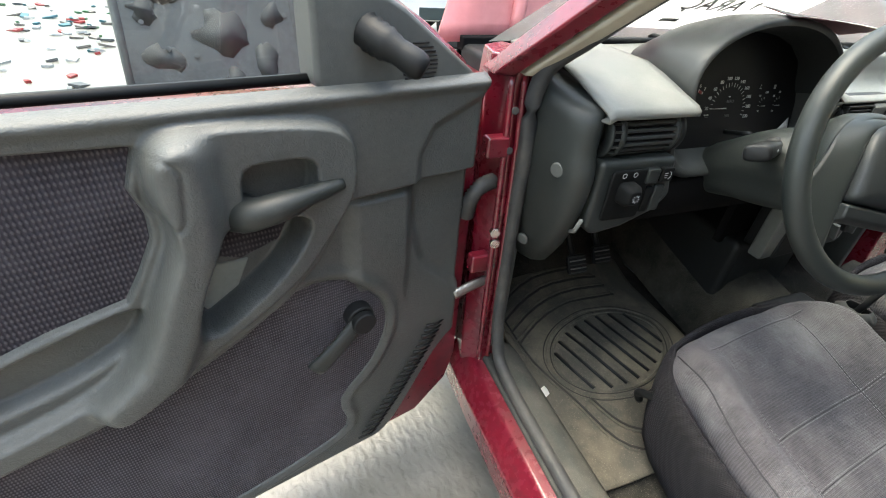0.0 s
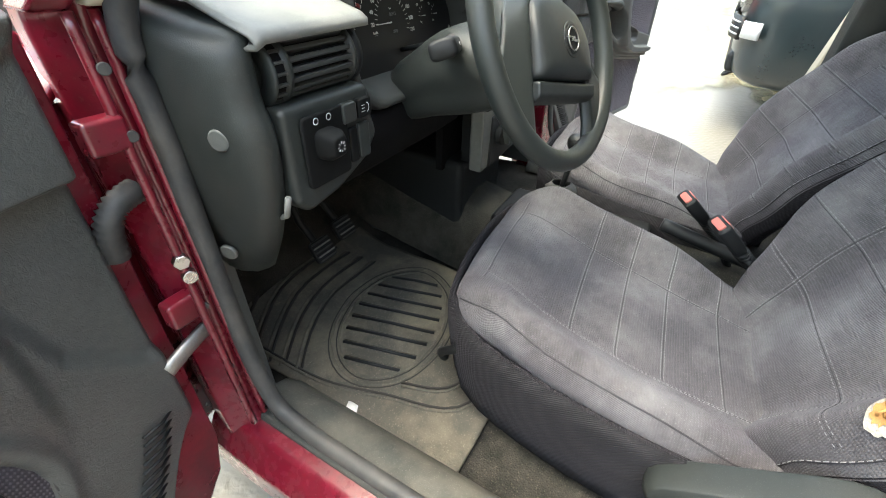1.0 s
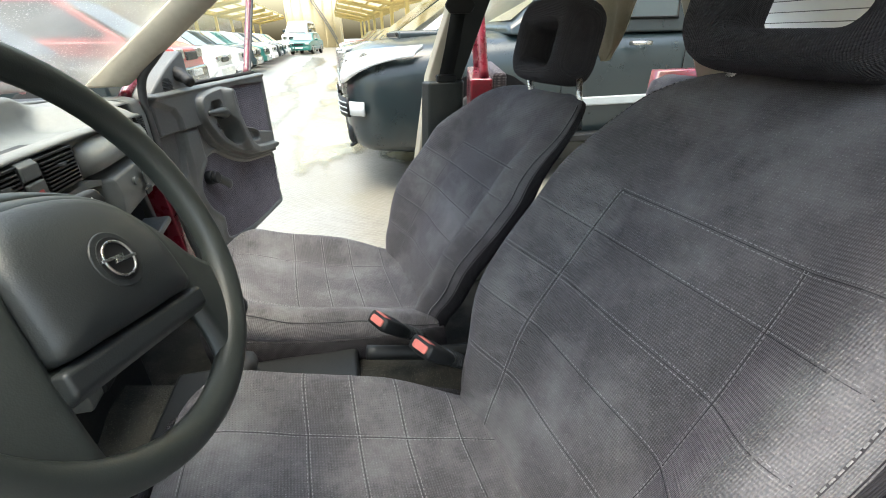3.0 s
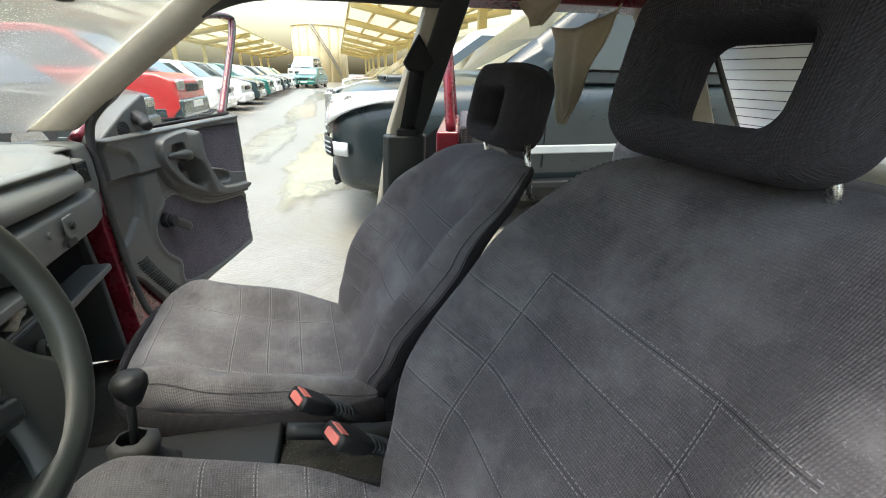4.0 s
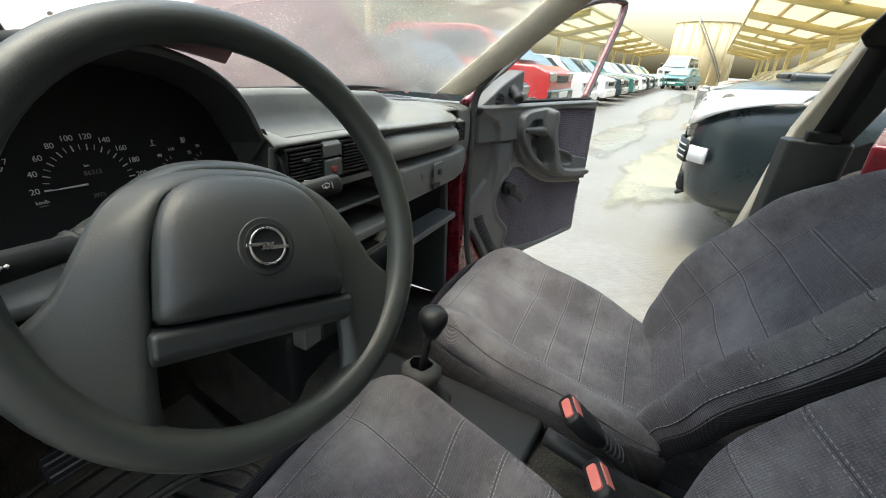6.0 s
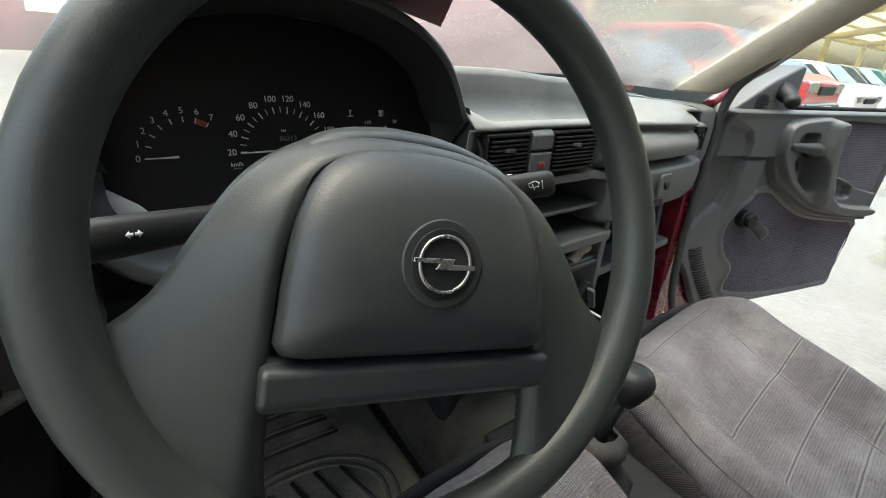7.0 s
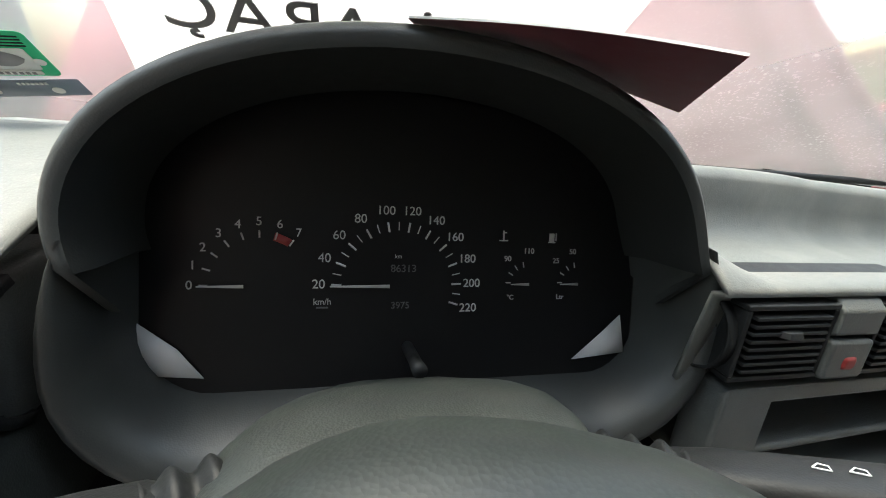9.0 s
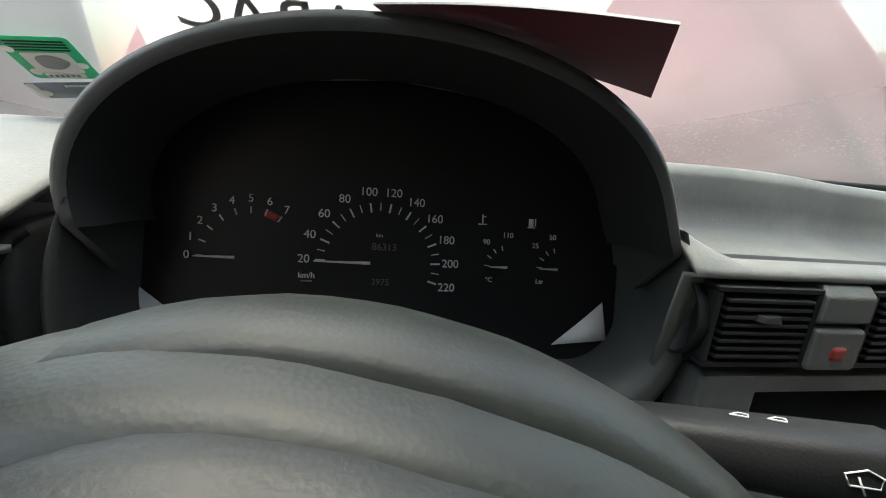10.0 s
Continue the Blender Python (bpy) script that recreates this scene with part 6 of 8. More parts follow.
scrap2 = loft("paper_scrap", [[(-0.735 + 0.03 * i / 4, -0.30 + 0.022 * j / 2 - 0.008 * i / 4, 0.300 + 0.010 * abs(noise.noise((i * 0.9, j * 0.9, 9)))) for i in range(5)] for j in range(3)], FOAM, None, ring_closed=False, solid=0.002)
tagged(scrap2, "small cream foam scrap on the carpet", "foam scrap")

# gear lever
gear = thing("gear_lever", (0.0, -0.25, 0.47), "black gear lever with a torn gaiter", "gear lever")
tube("stick", [(0.0, -0.235, 0.45), (-0.003, -0.255, 0.58), (-0.005, -0.27, 0.67)], 0.007, BLACK, gear, seg=10)
loft("knob", [[(-0.005 + r * math.cos(a), -0.272 + r * math.sin(a), z) for a in (2 * math.pi * i / 18 for i in range(18))] for r, z in ((0.010, 0.64), (0.018, 0.655), (0.026, 0.672), (0.027, 0.685), (0.022, 0.695), (0.010, 0.699))], BLACK, gear)

# seat belt buckles
BUTTON = material("faded_red_button", (0.55, 0.15, 0.12), 0.5, vary=0.1, scale=30)
for base, tip in ((V((-0.085, -0.70, 0.515)), V((-0.120, -0.590, 0.622))), (V((0.035, -0.63, 0.505)), V((0.000, -0.525, 0.606)))):
    bk = thing("belt_buckle", base, "black seat belt buckle with red release button", "belt buckle", group="belt buckles")
    up = (tip - base).normalized()
    m = axes(tip - up * 0.075, V((0.85, 0.45, 0.0)), up)
    loft("housing", [[m @ V((a * k, y, c * k)) for a, c in rounded(0.056, 0.028, 0.008, 3)] for y, k in ((-0.005, 0.72), (0.0, 0.80), (0.02, 0.95), (0.045, 1.0), (0.072, 1.0), (0.075, 0.95))], BLACK, bk)
    prism("release_button", rounded(0.036, 0.015, 0.004, 3), 0.005, BUTTON, m @ pose(0, 0.0735, 0, -90, 0, 0), bk, "red release button", bevel=0.0015)
    box("button_face", (-0.017, 0.060, 0.0125), (0.017, 0.0755, 0.0150), BUTTON, bk, "red release button", m=m, bevel=0.002)
    for q in range(5):
        tube("sleeve_rib", [m @ V((0.020 * math.cos(2 * math.pi * w / 16), -0.012 - 0.011 * q, 0.011 * math.sin(2 * math.pi * w / 16))) for w in range(16)], 0.0035, BLACK, bk, seg=6, closed=True)
    tube("strap", [base - up * 0.06 - V((0, 0.0, 0.04)), base, base + up * 0.06], 0.019, BLACK, bk, seg=10, flat=0.5)

# rear bench (seen past the headrests)
bench = thing("rear_bench", (0, -1.5, 0.3), "dark grey velour rear bench seat", "rear seat")
box("bench_back", (-0.66, -1.66, 0.45), (0.66, -1.53, 0.98), VELOUR, bench, bevel=0.05)
box("bench_cushion", (-0.66, -1.62, 0.30), (0.66, -1.18, 0.50), VELOUR, bench, bevel=0.05)

# seat belt on the passenger's post
belt = thing("seat_belt", (0.68, -0.90, 0.95), "black seat belt hanging at the passenger's post", "seat belt")
loft("webbing", [[(x, y + 0.022, z), (x, y - 0.022, z)] for x, y, z in ((0.585, -0.865, 1.20), (0.63, -0.85, 1.08), (0.668, -0.835, 0.985), (0.678, -0.81, 0.80), (0.68, -0.79, 0.5))], BLACK, belt, ring_closed=False, solid=0.003)
prism("tongue", rounded(0.042, 0.062, 0.008, 3), 0.006, CHROME, axes((0.658, -0.835, 0.955), (0.0, -1, 0), (0, 0, 1)), belt, "chrome belt tongue", bevel=0.001, hole=rounded(0.020, 0.028, 0.004, 3))
box("tongue_grip", (0.642, -0.865, 0.982), (0.670, -0.805, 1.005), BLACK, belt, bevel=0.005)


# ---------------- outside ----------------
tagged(sheet("ground", lambda u, v: (lerp(-300, 300, u), lerp(-300, 300, v), 0.0), 4, 4, CONCRETE, None, smooth=False), "wet concrete yard with puddles", "yard", kind="structure")

CAR_GREY = material("teal_grey_paint", (0.011, 0.019, 0.021), 0.30, vary=0.05, coat=0.25)
CAR_WHITE = material("white_car_paint", (0.75, 0.76, 0.77), 0.3, vary=0.05, coat=0.7)
CAR_DARK = material("dark_teal_paint", (0.02, 0.04, 0.045), 0.25, vary=0.05, coat=0.8)
CAR_RED = material("bright_red_paint", (0.5, 0.03, 0.03), 0.3, vary=0.05, coat=0.7)
CAR_GREEN = material("green_car_paint", (0.02, 0.14, 0.12), 0.3, vary=0.05, coat=0.7)
CAR_TRIM = material("pale_grey_trim", (0.30, 0.33, 0.33), 0.5, vary=0.1)
TYRE = material("tyre_rubber", (0.02, 0.02, 0.02), 0.8)
CAR_GLASS = material("dark_car_glass", (0.04, 0.055, 0.06), 0.08, vary=0.05, coat=0.5)


def car(name, x, y, turn, length, width, height, paint, label, suv=False):
    """A parked car whose front is at y + length / 2 before it is turned."""
    root = thing(name, (x, y, 0), label, "car", group="parked cars")
    l, w, h = length, width, height
    m = pose(x, y, 0, 0, 0, turn)
    lower = [(-0.5, 0.30), (-0.5, 0.62), (-0.46, 0.66), (-0.44, 0.66), (0.20, 0.68), (0.40, 0.62), (0.49, 0.56), (0.5, 0.30), (0.46, 0.2), (-0.46, 0.2)] if not suv else \
            [(-0.5, 0.30), (-0.5, 0.58), (-0.48, 0.62), (-0.3, 0.62), (0.22, 0.62), (0.42, 0.60), (0.49, 0.54), (0.5, 0.28), (0.46, 0.18), (-0.46, 0.18)]
    body = loft("body", [[m @ V((k * w, a * l, b * h * (1 - 0.02 * abs(k)))) for a, b in lower] for k in (-0.5, -0.47, 0.47, 0.5)], paint, root, bevel=0.05)
    cab = [(-0.44, 0.60), (-0.38, 0.96), (-0.30, 1.0), (0.02, 1.0), (0.10, 0.95), (0.24, 0.62)] if not suv else [(-0.49, 0.6), (-0.47, 0.94), (-0.42, 1.0), (0.04, 1.0), (0.12, 0.96), (0.33, 0.6)]
    loft("cabin", [[m @ V((k * w * (1 - 0.16 * (b - 0.6) / 0.4), a * l, b * h)) for a, b in cab] for k in (-0.47, -0.44, 0.44, 0.47)], paint, root, bevel=0.04)
    for sg in (-1, 1):
        for a0, a1, a2, a3 in (((-0.22, -0.36, -0.33, -0.18) if not suv else (-0.22, -0.44, -0.42, -0.2)), ((-0.20, 0.18, 0.06, -0.16) if not suv else (-0.18, 0.26, 0.10, -0.17))):
            q = [(a0, 0.66), (a1, 0.66), (a2, 0.93), (a3, 0.93)]
            mesh_object("side_window", [m @ V((sg * (0.476 * w * (1 - 0.16 * (b - 0.6) / 0.4) + 0.006), a * l, b * h)) for a, b in q], [(0, 1, 2, 3)], CAR_GLASS, root, smooth=False)
        for a in (-0.31, 0.31):
            disc("rim", m @ V((sg * (w * 0.5 - 0.02), a * l, 0.32)), m.to_3x3() @ V((sg, 0, 0)), 0.20, 0.035, STEEL, root, seg=18, bevel=0.01)
            disc("wheel", m @ V((sg * (w * 0.5 - 0.17), a * l, 0.32)), m.to_3x3() @ V((sg, 0, 0)), 0.32, 0.18, TYRE, root, seg=24, bevel=0.03)
        box("headlight", (sg * 0.36 * w - 0.16, 0.485 * l, 0.44 * h), (sg * 0.36 * w + 0.16, 0.503 * l, 0.53 * h), CHROME, root, m=m, bevel=0.02)
        box("mirror", (sg * (0.5 * w + 0.10) - 0.11, (0.10 if not suv else 0.20) * l, 0.645 * h), (sg * (0.5 * w + 0.10) + 0.11, (0.10 if not suv else 0.20) * l + 0.12, 0.735 * h), CAR_DARK if suv else paint, root, m=m, bevel=0.04)
        box("side_moulding", (sg * 0.5 * w - 0.012, -0.46 * l, 0.33 * h), (sg * 0.5 * w + 0.012, 0.40 * l, 0.37 * h), CAR_TRIM, root, "grey rubbing strip", m=m, bevel=0.006)
        box("sill_panel", (sg * 0.495 * w - 0.012, -0.48 * l, 0.19 * h), (sg * 0.495 * w + 0.018, 0.44 * l, 0.27 * h), CAR_DARK, root, m=m, bevel=0.01)
        for a in (-0.17, 0.02):
            box("door_handle", (sg * 0.5 * w - 0.02, a * l - 0.11, 0.56 * h), (sg * 0.5 * w + 0.03, a * l + 0.02, 0.575 * h), CHROME, root, m=m, bevel=0.008)
            box("door_gap", (sg * 0.5 * w - 0.004, a * l + 0.06, 0.27 * h), (sg * 0.5 * w + 0.0015, a * l + 0.068, 0.60 * h), MATTE, root, m=m, bevel=0)
    q = [(0.225, 0.66), (0.11, 0.94)] if not suv else [(0.325, 0.635), (0.135, 0.945)]
    mesh_object("windscreen", [m @ V((k * w * (0.42 if b < 0.8 else 0.36), a * l + 0.02, b * h + 0.02)) for (a, b), k in ((q[0], -1), (q[0], 1), (q[1], 1), (q[1], -1))], [(0, 1, 2, 3)], CAR_GLASS, root, smooth=False)
    box("bumper", (-0.49 * w, 0.46 * l, 0.18 * h), (0.49 * w, 0.51 * l, 0.36 * h), CAR_DARK if suv else paint, root, m=m, bevel=0.06)
    box("grille", (-0.2 * w, 0.495 * l, 0.42 * h), (0.2 * w, 0.505 * l, 0.50 * h), BLACK, root, m=m, bevel=0.02)
    box("number_plate", (-0.26, 0.508 * l, 0.27 * h), (0.26, 0.518 * l, 0.27 * h + 0.11), WHITE_PRINT, root, m=m, bevel=0.004)
    return root


def big_suv(name, x, y, paint, label):
    """A large off-road car, nose towards +y at y."""
    root = thing(name, (x, y, 0), label, "car", group="parked cars")

    def section(w, z0, z1):
        half = [(0.0, z1), (0.45 * w, z1 - 0.004), (0.80 * w, z1 - 0.03), (0.95 * w, z1 - 0.09), (1.0 * w, z1 - 0.22), (1.0 * w, lerp(z0, z1, 0.45)), (0.985 * w, z0 + 0.12), (0.93 * w, z0 + 0.02), (0.80 * w, z0), (0.0, z0)]
        return half + [(-a, b) for a, b in reversed(half[1:-1])]

    spans = ((0.0, 0.52, 0.46, 0.70), (-0.03, 0.68, 0.38, 0.86), (-0.08, 0.80, 0.34, 1.00), (-0.18, 0.89, 0.31, 1.06), (-0.40, 0.94, 0.30, 1.10), (-1.15, 0.95, 0.30, 1.15), (-2.4, 0.95, 0.30, 1.16), (-4.3, 0.94, 0.32, 1.16), (-4.6, 0.90, 0.36, 1.12), (-4.7, 0.80, 0.45, 1.0))
    loft("body", [[(x + a, y + d, z) for a, z in section(w, z0, z1)] for d, w, z0, z1 in spans], paint, root, subsurf=1)
    cab = ((-1.20, 0.80, 1.10, 1.16), (-1.55, 0.80, 1.10, 1.42), (-2.05, 0.76, 1.10, 1.76), (-2.35, 0.74, 1.10, 1.82), (-3.9, 0.73, 1.10, 1.80), (-4.4, 0.74, 1.10, 1.70), (-4.55, 0.76, 1.10, 1.20))
    loft("cabin", [[(x + a, y + d, z) for a, z in ((-0.86, z0), (-lerp(0.86, w, 0.75), lerp(z0, z1, 0.75)), (-w + 0.06, z1), (0, z1 + 0.02), (w - 0.06, z1), (lerp(0.86, w, 0.75), lerp(z0, z1, 0.75)), (0.86, z0))] for d, w, z0, z1 in cab], paint, root, bevel=0.03)
    mesh_object("windscreen", [(x + a, y + d, z) for a, d, z in ((-0.74, -1.235, 1.20), (0.74, -1.235, 1.20), (0.66, -1.98, 1.72), (-0.66, -1.98, 1.72))], [(0, 1, 2, 3)], CAR_GLASS, root, smooth=False)
    for sg in (-1, 1):
        for d0, d1, d2, d3 in ((-1.62, -2.55, -2.55, -2.10), (-2.64, -3.50, -3.50, -2.64), (-3.58, -4.35, -4.22, -3.58)):
            win = mesh_object("side_window", [(x + sg * (0.868 - 0.12 * (z - 1.10) / 0.72), y + d, z) for d, z in ((d0, 1.20), (d1, 1.20), (d2, 1.68), (d3, 1.68))], [(0, 1, 2, 3)], CAR_GLASS, root, smooth=False)
            tube("window_trim", [(x + sg * (0.870 - 0.12 * (z - 1.10) / 0.72), y + d, z) for d, z in ((d0, 1.20), (d1, 1.20), (d2, 1.68), (d3, 1.68))], 0.012, BLACK, win, seg=5, closed=True)
        for d in (-1.0, -3.7):
            disc("wheel_arch", (x + sg * 0.935, y + d, 0.42), (sg, 0, 0), 0.46, 0.02, MATTE, root, seg=28, bevel=0.004)
            disc("wheel", (x + sg * 0.76, y + d, 0.38), (sg, 0, 0), 0.38, 0.205, TYRE, root, seg=28, bevel=0.03)
            disc("rim", (x + sg * 0.95, y + d, 0.38), (sg, 0, 0), 0.24, 0.025, STEEL, root, seg=20, bevel=0.008)
        plan = [(0.53, 0.015), (0.68, -0.010), (0.80, -0.060), (0.89, -0.16), (0.945, -0.32), (0.958, -0.48)]

        def lamp(u, v, sg=sg, plan=plan):
            p = along(plan, u)
            return V((x + sg * (p.x - 0.05 * v * v), y + p.y - 0.07 * v * v, lerp(lerp(0.80, 0.985, ease(u)), lerp(1.0, 1.045, u), v)))

        head = sheet("headlight", lamp, 20, 8, HEADLAMP, root, "large clear wrap-round headlight", solid=0.03)
        for k, r in ((0.22, 0.055), (0.55, 0.05)):
            p, q = lamp(k, 0.5), lamp(k + 0.05, 0.5) - lamp(k - 0.05, 0.5)
            n = q.cross(V((0, 0, 1))).normalized() * sg
            disc("lamp_bowl", p + n * 0.004, n, r, 0.012, CHROME, head, "chrome lamp reflector", seg=20)
        nose = [(0.38, 0.025), (0.56, 0.022), (0.70, -0.012), (0.81, -0.060), (0.91, -0.165)]
        for pname, u0, u1, z0, z1, mt, lab in (("bumper_intake", 0.0, 0.60, 0.585, 0.715, BLACK, "slatted black bumper intake"), ("fog_lamp", 0.66, 0.90, 0.605, 0.70, HEADLAMP, "square clear fog lamp")):
            grid = [[along(nose, lerp(u0, u1, i / 8)) for i in range(9)] for _ in (0, 1)]
            loft(pname, [[(x + sg * p.x, y + p.y + 0.012, z) for p in row_] for row_, z in zip(grid, (z0, z1))], mt, root, lab, ring_closed=False, solid=0.02)
        for k in range(3):
            tube("intake_slat", [(x + sg * p.x, y + p.y + 0.026, 0.615 + 0.035 * k) for p in (along(nose, 0.02 + 0.56 * i / 6) for i in range(7))], 0.006, CAR_TRIM, root, seg=5)
        loft("mirror", [[(x + sg * (0.98 + a), y - 1.72 + d, 1.24 + b) for a, b in rounded(0.20 * k, 0.17 * k, 0.05 * k, 4)] for d, k in ((-0.06, 0.9), (-0.02, 1.0), (0.06, 0.92), (0.10, 0.6))], CHROME, root, "silver door mirror")
        for d in (-2.28, -3.36):
            tube("door_handle", [(x + sg * 0.945, y + d, 1.03), (x + sg * 0.985, y + d + 0.02, 1.03), (x + sg * 0.985, y + d + 0.15, 1.03), (x + sg * 0.945, y + d + 0.17, 1.03)], 0.016, CHROME, root, "chrome door handle", seg=8)
        for d in (-1.58, -2.60, -3.54):
            tube("door_gap", [(x + sg * 0.951, y + d, 0.50), (x + sg * 0.951, y + d, 0.8), (x + sg * 0.945, y + d, 1.0)], 0.004, MATTE, root, seg=5)
        box("side_moulding", (x + sg * 0.945 - 0.02, y - 3.30, 0.60), (x + sg * 0.945 + 0.02, y - 1.45, 0.665), CAR_TRIM, root, "pale grey rubbing strip", bevel=0.012)
        box("running_board", (x + sg * 0.95 - 0.06, y - 3.30, 0.34), (x + sg * 0.95 + 0.06, y - 1.42, 0.40), BLACK, root, bevel=0.015)
    grille = box("grille", (x - 0.46, y - 0.06, 0.72), (x + 0.46, y + 0.01, 1.0), BLACK, root, bevel=0.03)
    for k in range(4):
        box("grille_bar", (x - 0.45, y - 0.02, 0.745 + 0.07 * k), (x + 0.45, y + 0.035 - 0.008 * k, 0.785 + 0.07 * k), CHROME, grille, "chrome grille bar", bevel=0.008)
    for sg in (-1, 1):
        box("grille_post", (x + sg * 0.48 - 0.03, y - 0.04, 0.72), (x + sg * 0.48 + 0.03, y + 0.02, 1.02), CHROME, grille, bevel=0.012)
    scoop = box("bonnet_scoop", (x - 0.36, y - 1.0, 1.06), (x + 0.36, y - 0.46, 1.150), paint, root, "raised bonnet scoop", bevel=0.03)
    box("scoop_mouth", (x - 0.31, y - 0.47, 1.108), (x + 0.31, y - 0.445, 1.138), BLACK, scoop, bevel=0.008)
    box("bumper_valance", (x - 0.62, y - 0.20, 0.36), (x + 0.62, y + 0.004, 0.50), BLACK, root, "black lower bumper", bevel=0.04)
    tube("tow_hook", smooth_path([(x - 0.42, y - 0.10, 0.36), (x - 0.42, y - 0.02, 0.31), (x - 0.36, y - 0.02, 0.31), (x - 0.36, y - 0.10, 0.36)], 4), 0.012, BLACK, root, seg=6)
    return root


HEADLAMP = material("clear_lamp_cover", (0.52, 0.55, 0.56), 0.12, vary=0.12, scale=12, coat=0.8, spec=0.8)
big_suv("parked_suv", 3.36, -0.56, CAR_GREY, "large teal-grey off-road car with chrome grille bars")
paints = [CAR_WHITE, CAR_DARK, CAR_GREY, CAR_WHITE, CAR_GREEN, CAR_DARK, CAR_WHITE, CAR_RED]
kinds = {id(CAR_WHITE): "white", id(CAR_DARK): "dark teal", id(CAR_GREY): "grey", id(CAR_GREEN): "green", id(CAR_RED): "red"}
for i in range(9):
    car("parked_car", 6.0 + i * 2.6, -2.95 - 0.03 * i, 0, 4.5, 1.8, 1.75 if i < 2 else 1.45, paints[i % 8], kinds[id(paints[i % 8])] + " car parked under the canopy", suv=i < 2)
row = [CAR_GREY, CAR_RED, CAR_WHITE, CAR_WHITE, CAR_DARK, CAR_GREEN, CAR_WHITE, CAR_GREY, CAR_DARK, CAR_WHITE, CAR_GREEN]
for i in range(11):
    car("parked_car", 6.4 + i * 2.9, 4.3 + 0.01 * i, 180, 4.3, 1.75, 1.85 if i == 1 else 1.45, row[i], kinds[id(row[i])] + " car parked across the lane", suv=i == 1)
car("parked_car", 38.0, 1.4, 78, 4.2, 1.7, 1.45, CAR_GREEN, "green hatchback across the lane's end")
car("parked_car", 43.0, 2.0, 80, 5.0, 2.0, 2.4, CAR_WHITE, "white van at the lane's end", suv=True)

# puddles and wet streaks on the lane
WATER = material("olive_rain_water", (0.235, 0.215, 0.135), 0.14, vary=0.25, scale=1.2, wrinkle=0.10, wrinkle_scale=9, spec=0.3)
WET = material("wet_sheen_concrete", (0.17, 0.165, 0.15), 0.16, vary=0.3, scale=2.5, wrinkle=0.15, wrinkle_scale=12)


for pm_ in (WATER, WET):
    # the water thins out raggedly towards its rim
    tr = pm_.node_tree
    at, nz, ad, mr, tp, mx = (tr.nodes.new(k) for k in ("ShaderNodeAttribute", "ShaderNodeTexNoise", "ShaderNodeMath", "ShaderNodeMapRange", "ShaderNodeBsdfTransparent", "ShaderNodeMixShader"))
    at.attribute_name = "depth"
    nz.inputs["Scale"].default_value, nz.inputs["Detail"].default_value = 2.2, 6
    geo_ = tr.nodes.new("ShaderNodeNewGeometry")
    tr.links.new(geo_.outputs["Position"], nz.inputs["Vector"])
    tr.links.new(at.outputs["Fac"], ad.inputs[0])
    tr.links.new(nz.outputs[0], ad.inputs[1])
    tr.links.new(ad.outputs[0], mr.inputs[0])
    mr.inputs[1].default_value, mr.inputs[2].default_value, mr.inputs[4].default_value = 0.62, 1.08, 0.9
    tr.links.new(mr.outputs[0], mx.inputs[0])
    tr.links.new(tp.outputs[0], mx.inputs[1])
    tr.links.new(tr.nodes["Principled BSDF"].outputs[0], mx.inputs[2])
    tr.links.new(mx.outputs[0], tr.nodes["Material Output"].inputs[0])


def puddle(x, y, rx, ry, seed, mat_, label):
    """A shallow irregular pool, deepest in the middle."""
    n = 72
    ring = []
    for i in range(n):
        a = 2 * math.pi * i / n
        k = 1.15 + 0.42 * noise.noise((1.3 * math.cos(a), 1.3 * math.sin(a), seed)) + 0.24 * noise.noise((4 * math.cos(a), 4 * math.sin(a), seed + 9))
        ring.append((x + rx * k * math.cos(a), y + ry * k * math.sin(a)))
    steps = (1.0, 0.85, 0.7, 0.5, 0.2)
    vs = [(lerp(x, px, k), lerp(y, py, k), 0.004 + 0.001 * seed) for k in steps for px, py in ring]
    fs = [(s * n + i, s * n + (i + 1) % n, (s + 1) * n + (i + 1) % n, (s + 1) * n + i) for s in range(4) for i in range(n)] + [tuple(range(4 * n, 5 * n))]
    ob = mesh_object("puddle", vs, fs, mat_, None, smooth=False)
    at_ = ob.data.attributes.new("depth", "FLOAT", "POINT")
    for i in range(len(vs)):
        at_.data[i].value = (0.0, 0.3, 0.52, 0.62, 0.7)[i // n]
    return tagged(ob, label, "puddle", group="puddles")


for x, y, rx, ry, sd in ((4.9, -0.28, 1.5, 0.42, 11.0), (6.9, -0.70, 2.5, 0.62, 1.0), (11.6, -0.85, 2.2, 0.5, 2.0), (4.2, -1.15, 0.9, 0.4, 3.0), (18.0, -1.0, 3.4, 0.5, 4.0), (3.6, -2.2, 0.8, 0.35, 8.0)):
    puddle(x, y, rx, ry, sd, WATER, "shallow olive rain puddle on the concrete")
for x, y, rx, ry, sd in ((8.0, 0.6, 2.6, 0.35, 5.0), (15.0, 0.5, 4.0, 0.4, 6.0), (24.0, 0.4, 6.0, 0.5, 7.0), (3.4, 0.7, 1.0, 0.3, 9.0)):
    puddle(x, y, rx, ry, sd, WET, "dark wet streak on the concrete")

